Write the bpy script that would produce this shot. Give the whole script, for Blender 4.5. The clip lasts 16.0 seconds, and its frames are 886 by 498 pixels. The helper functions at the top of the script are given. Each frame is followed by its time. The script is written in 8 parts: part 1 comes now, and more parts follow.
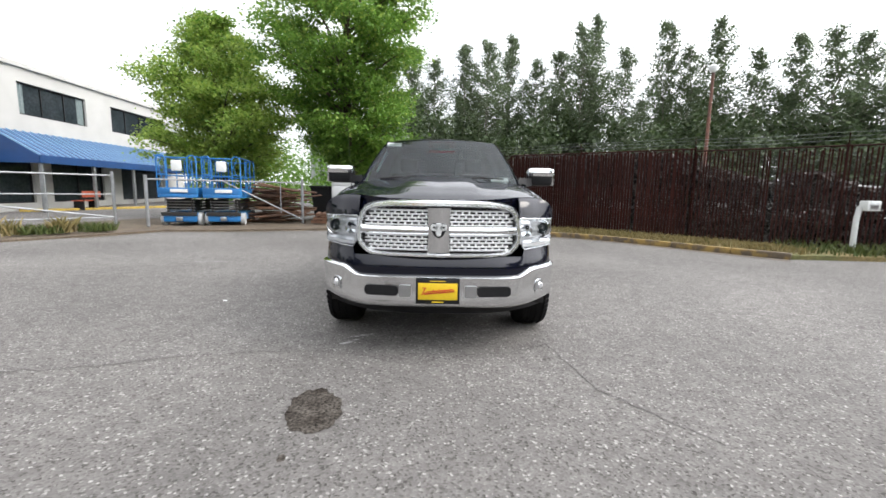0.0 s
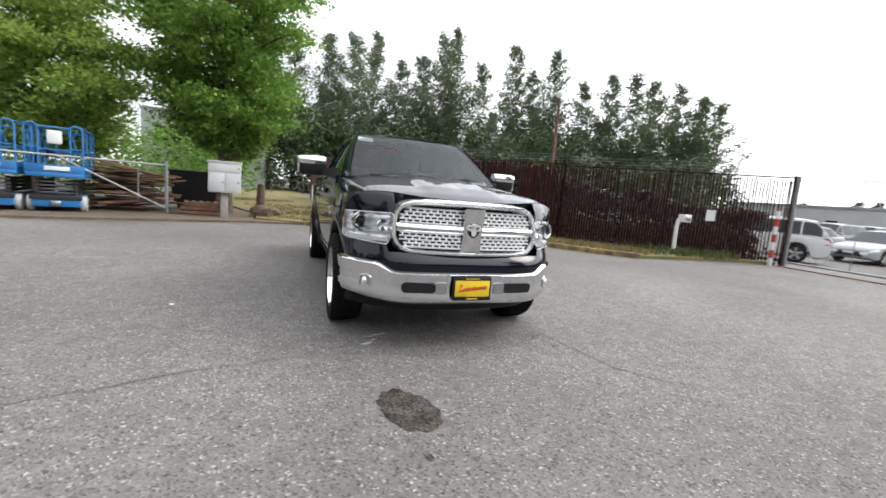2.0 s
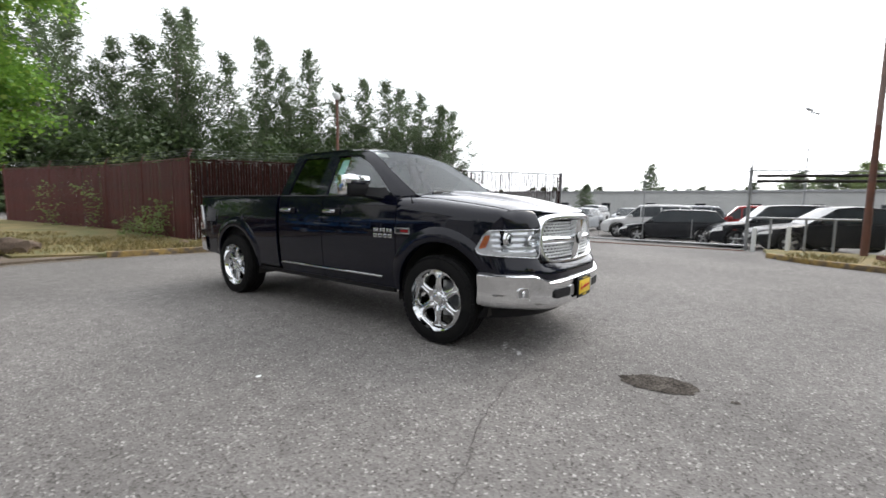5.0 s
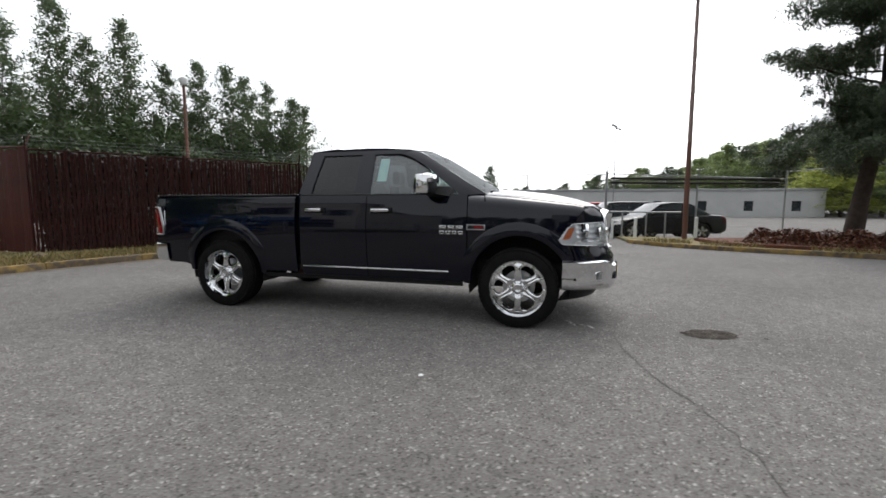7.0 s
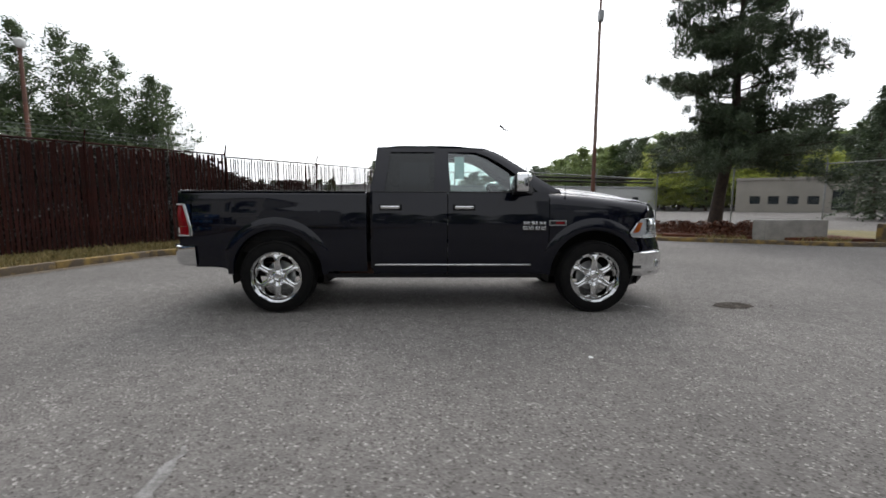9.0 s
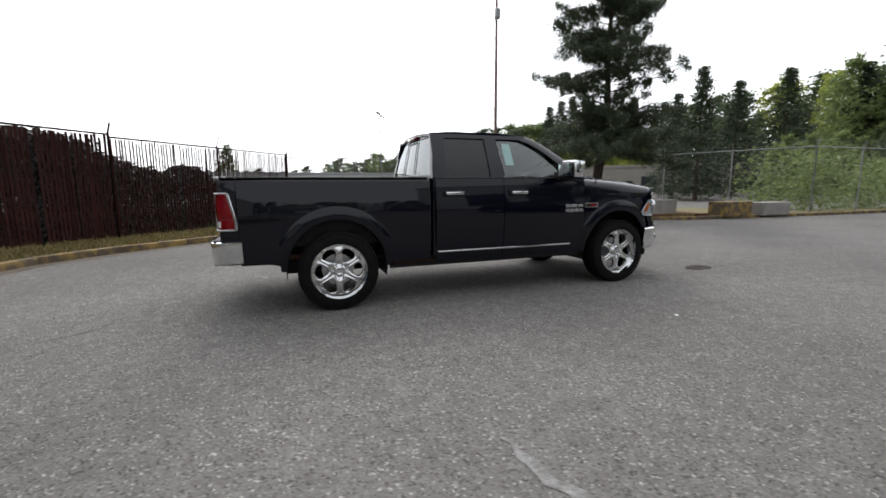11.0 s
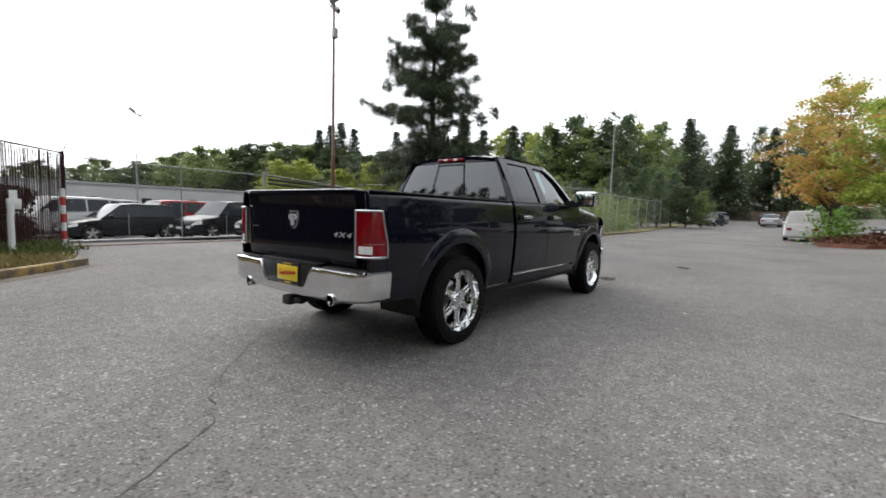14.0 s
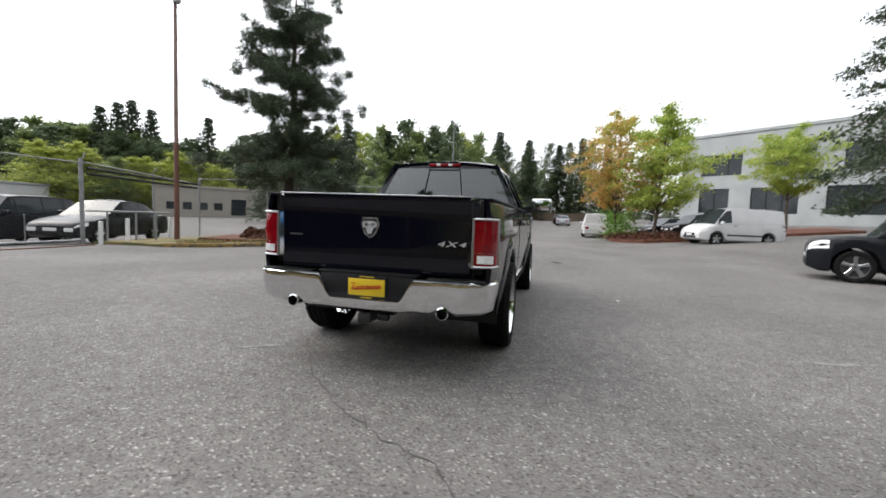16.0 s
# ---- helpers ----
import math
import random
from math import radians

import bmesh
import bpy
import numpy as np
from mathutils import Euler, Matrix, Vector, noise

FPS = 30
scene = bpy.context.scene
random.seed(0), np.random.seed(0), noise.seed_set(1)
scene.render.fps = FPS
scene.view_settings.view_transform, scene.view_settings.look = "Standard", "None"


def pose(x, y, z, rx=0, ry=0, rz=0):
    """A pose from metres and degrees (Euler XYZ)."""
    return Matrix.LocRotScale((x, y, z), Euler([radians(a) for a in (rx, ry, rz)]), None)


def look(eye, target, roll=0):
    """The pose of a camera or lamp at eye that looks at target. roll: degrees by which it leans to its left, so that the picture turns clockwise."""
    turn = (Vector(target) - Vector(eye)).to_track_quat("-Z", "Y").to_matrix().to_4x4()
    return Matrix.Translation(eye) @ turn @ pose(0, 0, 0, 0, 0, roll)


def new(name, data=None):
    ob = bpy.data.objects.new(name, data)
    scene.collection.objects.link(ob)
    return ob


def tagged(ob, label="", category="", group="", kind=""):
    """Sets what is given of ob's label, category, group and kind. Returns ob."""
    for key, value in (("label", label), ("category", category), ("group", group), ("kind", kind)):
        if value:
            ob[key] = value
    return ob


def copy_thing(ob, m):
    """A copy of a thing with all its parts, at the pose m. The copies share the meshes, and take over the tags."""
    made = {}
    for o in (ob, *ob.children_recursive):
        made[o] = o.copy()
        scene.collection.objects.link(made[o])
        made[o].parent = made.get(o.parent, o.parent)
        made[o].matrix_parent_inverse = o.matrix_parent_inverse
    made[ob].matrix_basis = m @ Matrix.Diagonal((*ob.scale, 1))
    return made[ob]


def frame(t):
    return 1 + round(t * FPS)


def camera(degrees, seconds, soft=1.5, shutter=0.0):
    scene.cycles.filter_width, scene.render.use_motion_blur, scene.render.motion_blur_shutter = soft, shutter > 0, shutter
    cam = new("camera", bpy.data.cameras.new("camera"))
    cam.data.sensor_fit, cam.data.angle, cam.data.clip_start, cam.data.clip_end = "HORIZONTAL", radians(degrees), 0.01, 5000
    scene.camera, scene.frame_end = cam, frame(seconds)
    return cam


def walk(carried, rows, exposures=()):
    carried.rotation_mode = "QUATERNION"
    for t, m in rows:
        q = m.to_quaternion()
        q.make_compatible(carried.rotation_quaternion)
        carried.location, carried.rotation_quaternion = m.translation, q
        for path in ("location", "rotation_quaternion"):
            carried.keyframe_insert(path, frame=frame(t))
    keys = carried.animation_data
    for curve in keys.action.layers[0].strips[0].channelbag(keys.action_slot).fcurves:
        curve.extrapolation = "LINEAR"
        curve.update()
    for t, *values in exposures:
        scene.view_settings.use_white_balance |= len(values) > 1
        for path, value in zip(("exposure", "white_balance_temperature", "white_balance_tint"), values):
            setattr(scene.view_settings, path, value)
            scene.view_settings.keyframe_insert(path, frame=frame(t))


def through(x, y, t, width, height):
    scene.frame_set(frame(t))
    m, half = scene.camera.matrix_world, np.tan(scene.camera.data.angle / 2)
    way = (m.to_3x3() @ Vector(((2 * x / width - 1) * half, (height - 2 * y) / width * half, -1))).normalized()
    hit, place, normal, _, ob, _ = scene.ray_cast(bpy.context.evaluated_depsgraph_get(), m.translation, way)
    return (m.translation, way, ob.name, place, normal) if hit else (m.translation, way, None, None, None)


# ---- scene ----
cam = camera(92.1, 16.0, 1.6, 0.4)
PATH = [
    (0, (0.018, -5.932, 1.274), (0.028, -3.95, 1.003), 1.1),
    (0.5, (-0.213, -6.019, 1.261), (-0.109, -4.038, 1.001), 2.4),
    (1, (-0.515, -5.997, 1.234), (-0.277, -4.023, 1.012), 4.7),
    (1.5, (-0.933, -5.895, 1.233), (-0.477, -3.967, 0.965), 4.6),
    (2, (-1.393, -5.825, 1.242), (-0.704, -3.965, 0.99), 4.6),
    (2.5, (-1.855, -5.613, 1.235), (-0.96, -3.837, 1.023), 4.1),
    (3, (-2.349, -5.42, 1.236), (-1.304, -3.73, 1.011), 2.9),
    (3.5, (-2.805, -5.136, 1.238), (-1.607, -3.554, 0.985), 2.4),
    (4, (-3.25, -4.851, 1.248), (-1.909, -3.399, 0.949), 2.1),
    (4.5, (-3.633, -4.496, 1.258), (-2.181, -3.146, 0.992), 0.7),
    (5, (-4.016, -4.112, 1.268), (-2.42, -2.924, 1.062), 0.7),
    (7.5, (-5.457, -1.646, 1.237), (-3.511, -1.225, 1.046), -0.1),
    (8, (-5.604, -1.069, 1.282), (-3.636, -0.765, 1.101), -0.3),
    (8.5, (-5.697, -0.538, 1.256), (-3.719, -0.414, 0.987), -0.3),
    (9, (-5.712, 0.028, 1.265), (-3.726, -0.012, 1.037), 0.2),
    (11.5, (-5.113, 2.812, 1.251), (-3.316, 1.968, 1.01), -0.1),
    (12, (-4.758, 3.342, 1.248), (-3.03, 2.346, 1.095), 0.2),
    (12.5, (-4.458, 3.821, 1.238), (-2.819, 2.691, 1.047), -0.0),
    (13, (-4.052, 4.246, 1.229), (-2.551, 2.936, 1.052), 1.3),
    (13.5, (-3.687, 4.656, 1.222), (-2.335, 3.196, 1.025), 0.9),
    (14, (-3.242, 4.985, 1.217), (-2.021, 3.41, 1.044), 1.7),
    (14.5, (-2.829, 5.312, 1.207), (-1.776, 3.629, 0.961), 1.4),
    (15, (-2.349, 5.509, 1.206), (-1.471, 3.724, 0.996), 2.7),
    (15.5, (-1.874, 5.742, 1.211), (-1.211, 3.869, 0.988), 0.7),
    (16, (-1.339, 5.894, 1.216), (-0.848, 3.961, 1.066), 2.2),
]
walk(cam, [(t, look(eye, target, roll)) for t, eye, target, roll in PATH],
     [(0, 0.36), (1, 0.32), (2, 0.25), (3.5, 0.12), (5, 0.04), (7, -0.42), (9, -0.52), (11, -0.44), (12.5, -0.28), (14, -0.18), (16, -0.07)])

# ---- light and sky ----
world = bpy.data.worlds.new("sky")
scene.world = world
world.use_nodes = True
_nt = world.node_tree
_nt.nodes.clear()
_out = _nt.nodes.new("ShaderNodeOutputWorld")
_bg = _nt.nodes.new("ShaderNodeBackground")
_sky = _nt.nodes.new("ShaderNodeTexSky")
_sky.sky_type = "NISHITA"
_sky.sun_disc = False
_sky.sun_elevation = radians(42)
_sky.sun_rotation = radians(100)
_sky.dust_density = 4.0
_sky.air_density = 1.0
_cloud = _nt.nodes.new("ShaderNodeTexNoise")
_cloud.inputs["Scale"].default_value = 2.2
_cloud.inputs["Detail"].default_value = 5.0
_ramp = _nt.nodes.new("ShaderNodeValToRGB")
_ramp.color_ramp.elements[0].position, _ramp.color_ramp.elements[0].color = 0.2, (0.62, 0.62, 0.62, 1)
_ramp.color_ramp.elements[1].position, _ramp.color_ramp.elements[1].color = 0.5, (0.97, 0.97, 0.97, 1)
_gain = _nt.nodes.new("ShaderNodeMix")
_gain.data_type = "RGBA"
_gain.inputs["B"].default_value = (8.8, 9.0, 9.4, 1)   # the cloud layer
_tc = _nt.nodes.new("ShaderNodeTexCoord")
_nt.links.new(_tc.outputs["Generated"], _cloud.inputs["Vector"])
_nt.links.new(_cloud.outputs["Fac"], _ramp.inputs["Fac"])
_nt.links.new(_ramp.outputs["Color"], _gain.inputs["Factor"])
_nt.links.new(_sky.outputs["Color"], _gain.inputs["A"])
# the cloud is brighter towards the sun
_way = _nt.nodes.new("ShaderNodeVectorMath")
_way.operation = "DOT_PRODUCT"
_way.inputs[1].default_value = (0.73, -0.13, 0.67)
_near = _nt.nodes.new("ShaderNodeMapRange")
_near.inputs["From Min"].default_value, _near.inputs["From Max"].default_value = -1.0, 1.0
_pow = _nt.nodes.new("ShaderNodeMath")
_pow.operation = "POWER"
_pow.inputs[1].default_value = 4.0
_lift = _nt.nodes.new("ShaderNodeMapRange")
_lift.inputs["To Min"].default_value, _lift.inputs["To Max"].default_value = 0.58, 1.95
_glow = _nt.nodes.new("ShaderNodeVectorMath")
_glow.operation = "SCALE"
_nt.links.new(_tc.outputs["Generated"], _way.inputs[0])
_nt.links.new(_way.outputs["Value"], _near.inputs["Value"])
_nt.links.new(_near.outputs["Result"], _pow.inputs[0])
_nt.links.new(_pow.outputs["Value"], _lift.inputs["Value"])
_nt.links.new(_gain.outputs["Result"], _glow.inputs[0])
_nt.links.new(_lift.outputs["Result"], _glow.inputs["Scale"])
_nt.links.new(_glow.outputs["Vector"], _bg.inputs["Color"])
_nt.links.new(_bg.outputs["Background"], _out.inputs["Surface"])
_bg.inputs["Strength"].default_value = 0.235
sun_data = bpy.data.lights.new("sun", "SUN")
sun_data.energy, sun_data.angle, sun_data.color = 1.45, radians(28), (1.0, 0.96, 0.9)
sun = new("sun", sun_data)
sun.matrix_world = look((0, 0, 30), (-32.7, 5.8, 0))


# ---- materials ----
def mat(name, base, rough=0.5, metal=0.0, other=None, scale=6.0, fine=80.0, bump=0.0, fine_mix=0.25, coat=0.0,
        rnd=0.0, space="Object", spec=0.5, lo=0.35, hi=0.65, rough_var=0.0, detail=6.0):
    """A surface with variation at two scales: a broad one from base to other, and a fine grain."""
    m = bpy.data.materials.new(name)
    m.use_nodes = True
    nt = m.node_tree
    b = nt.nodes["Principled BSDF"]
    b.inputs["Roughness"].default_value = rough
    b.inputs["Metallic"].default_value = metal
    b.inputs["Specular IOR Level"].default_value = spec
    b.inputs["Coat Weight"].default_value = coat
    b.inputs["Coat Roughness"].default_value = 0.03
    tc = nt.nodes.new("ShaderNodeTexCoord")
    other = other or tuple(c * 0.8 for c in base)
    n1 = nt.nodes.new("ShaderNodeTexNoise")
    n1.inputs["Scale"].default_value, n1.inputs["Detail"].default_value = scale, detail
    n2 = nt.nodes.new("ShaderNodeTexNoise")
    n2.inputs["Scale"].default_value, n2.inputs["Detail"].default_value = fine, 3.0
    for n in (n1, n2):
        nt.links.new(tc.outputs[space], n.inputs["Vector"])
    r = nt.nodes.new("ShaderNodeValToRGB")
    r.color_ramp.elements[0].position, r.color_ramp.elements[0].color = lo, (*base, 1)
    r.color_ramp.elements[1].position, r.color_ramp.elements[1].color = hi, (*other, 1)
    nt.links.new(n1.outputs["Fac"], r.inputs["Fac"])
    g = nt.nodes.new("ShaderNodeMapRange")
    g.inputs["From Min"].default_value, g.inputs["From Max"].default_value = 0.3, 0.7
    g.inputs["To Min"].default_value, g.inputs["To Max"].default_value = 1 - fine_mix, 1 + fine_mix
    nt.links.new(n2.outputs["Fac"], g.inputs["Value"])
    v = nt.nodes.new("ShaderNodeVectorMath")
    v.operation = "SCALE"
    nt.links.new(r.outputs["Color"], v.inputs[0])
    nt.links.new(g.outputs["Result"], v.inputs["Scale"])
    last = v.outputs["Vector"]
    if rnd:
        oi = nt.nodes.new("ShaderNodeObjectInfo")
        mr = nt.nodes.new("ShaderNodeMapRange")
        mr.inputs["To Min"].default_value, mr.inputs["To Max"].default_value = 1 - rnd, 1 + rnd
        nt.links.new(oi.outputs["Random"], mr.inputs["Value"])
        w = nt.nodes.new("ShaderNodeVectorMath")
        w.operation = "SCALE"
        nt.links.new(last, w.inputs[0])
        nt.links.new(mr.outputs["Result"], w.inputs["Scale"])
        last = w.outputs["Vector"]
    nt.links.new(last, b.inputs["Base Color"])
    if rough_var:
        q = nt.nodes.new("ShaderNodeMapRange")
        q.inputs["To Min"].default_value, q.inputs["To Max"].default_value = rough - rough_var, rough + rough_var
        nt.links.new(n1.outputs["Fac"], q.inputs["Value"])
        nt.links.new(q.outputs["Result"], b.inputs["Roughness"])
    if bump:
        bp = nt.nodes.new("ShaderNodeBump")
        bp.inputs["Strength"].default_value, bp.inputs["Distance"].default_value = 1.0, bump
        nt.links.new(n2.outputs["Fac"], bp.inputs["Height"])
        nt.links.new(bp.outputs["Normal"], b.inputs["Normal"])
    return m


def leaf_mat(name, a, b_, rough=0.5, through=0.35):
    """Leaves, each of its own tint, that let some light through."""
    m = bpy.data.materials.new(name)
    m.use_nodes = True
    nt = m.node_tree
    p = nt.nodes["Principled BSDF"]
    p.inputs["Roughness"].default_value = rough
    p.inputs["Specular IOR Level"].default_value = 0.35
    ge = nt.nodes.new("ShaderNodeNewGeometry")
    r = nt.nodes.new("ShaderNodeValToRGB")
    r.color_ramp.elements[0].color, r.color_ramp.elements[1].color = (*a, 1), (*b_, 1)
    nt.links.new(ge.outputs["Random Per Island"], r.inputs["Fac"])
    nt.links.new(r.outputs["Color"], p.inputs["Base Color"])
    t = nt.nodes.new("ShaderNodeBsdfTranslucent")
    nt.links.new(r.outputs["Color"], t.inputs["Color"])
    mx = nt.nodes.new("ShaderNodeMixShader")
    mx.inputs["Fac"].default_value = through
    nt.links.new(p.outputs["BSDF"], mx.inputs[1])
    nt.links.new(t.outputs["BSDF"], mx.inputs[2])
    nt.links.new(mx.outputs["Shader"], nt.nodes["Material Output"].inputs["Surface"])
    return m


def glass_mat(name, tint, gloss=0.02, reflect=1.0, ior=1.42):
    """A thin pane: clear through its tint, with the gloss of glass."""
    m = bpy.data.materials.new(name)
    m.use_nodes = True
    nt = m.node_tree
    nt.nodes.remove(nt.nodes["Principled BSDF"])
    tr = nt.nodes.new("ShaderNodeBsdfTransparent")
    tr.inputs["Color"].default_value = (*tint, 1)
    gl = nt.nodes.new("ShaderNodeBsdfGlossy")
    gl.inputs["Roughness"].default_value = gloss
    gl.inputs["Color"].default_value = (0.95 * reflect, 0.99 * reflect, reflect, 1)
    fr = nt.nodes.new("ShaderNodeFresnel")
    fr.inputs["IOR"].default_value = ior
    mx = nt.nodes.new("ShaderNodeMixShader")
    nt.links.new(fr.outputs["Fac"], mx.inputs["Fac"])
    nt.links.new(tr.outputs["BSDF"], mx.inputs[1])
    nt.links.new(gl.outputs["BSDF"], mx.inputs[2])
    nt.links.new(mx.outputs["Shader"], nt.nodes["Material Output"].inputs["Surface"])
    return m


def asphalt_mat():
    """Old asphalt: pale stones in a grey binder, painted dark pits, broad worn patches."""
    m = bpy.data.materials.new("old_asphalt")
    m.use_nodes = True
    nt = m.node_tree
    b = nt.nodes["Principled BSDF"]
    b.inputs["Roughness"].default_value = 0.88
    b.inputs["Specular IOR Level"].default_value = 0.18
    tc = nt.nodes.new("ShaderNodeTexCoord")
    vo = nt.nodes.new("ShaderNodeTexVoronoi")
    vo.inputs["Scale"].default_value = 82.0
    vs = nt.nodes.new("ShaderNodeSeparateColor")
    broad = nt.nodes.new("ShaderNodeTexNoise")
    broad.inputs["Scale"].default_value, broad.inputs["Detail"].default_value = 0.35, 8.0
    mid = nt.nodes.new("ShaderNodeTexNoise")
    mid.inputs["Scale"].default_value, mid.inputs["Detail"].default_value = 7.0, 6.0
    for n in (vo, broad, mid):
        nt.links.new(tc.outputs["Object"], n.inputs["Vector"])
    nt.links.new(vo.outputs["Color"], vs.inputs["Color"])
    stones = nt.nodes.new("ShaderNodeValToRGB")
    e = stones.color_ramp.elements
    # darkest stop: shade in the pits between stones, put into the colour
    e[0].position, e[0].color = 0.0, (0.0525, 0.048, 0.045, 1)
    e[1].position, e[1].color = 1.0, (0.3, 0.2888, 0.2775, 1)
    for pos, c in ((0.16, (0.1013, 0.09525, 0.09, 1)), (0.45, (0.1222, 0.1155, 0.1102, 1)), (0.84, (0.1425, 0.135, 0.129, 1)), (0.94, (0.1613, 0.153, 0.1462, 1))):
        x = e.new(pos)
        x.color = c
    nt.links.new(vs.outputs["Red"], stones.inputs["Fac"])
    mr = nt.nodes.new("ShaderNodeMapRange")
    mr.inputs["From Min"].default_value, mr.inputs["From Max"].default_value = 0.3, 0.7
    mr.inputs["To Min"].default_value, mr.inputs["To Max"].default_value = 0.80, 1.18
    nt.links.new(broad.outputs["Fac"], mr.inputs["Value"])
    mr2 = nt.nodes.new("ShaderNodeMapRange")
    mr2.inputs["From Min"].default_value, mr2.inputs["From Max"].default_value = 0.3, 0.7
    mr2.inputs["To Min"].default_value, mr2.inputs["To Max"].default_value = 0.86, 1.14
    nt.links.new(mid.outputs["Fac"], mr2.inputs["Value"])
    mul = nt.nodes.new("ShaderNodeMath")
    mul.operation = "MULTIPLY"
    nt.links.new(mr.outputs["Result"], mul.inputs[0])
    nt.links.new(mr2.outputs["Result"], mul.inputs[1])
    sc = nt.nodes.new("ShaderNodeVectorMath")
    sc.operation = "SCALE"
    nt.links.new(stones.outputs["Color"], sc.inputs[0])
    nt.links.new(mul.outputs["Value"], sc.inputs["Scale"])
    nt.links.new(sc.outputs["Vector"], b.inputs["Base Color"])
    bp = nt.nodes.new("ShaderNodeBump")
    bp.inputs["Strength"].default_value, bp.inputs["Distance"].default_value = 0.7, 0.004
    nt.links.new(vo.outputs["Distance"], bp.inputs["Height"])
    nt.links.new(bp.outputs["Normal"], b.inputs["Normal"])
    return m


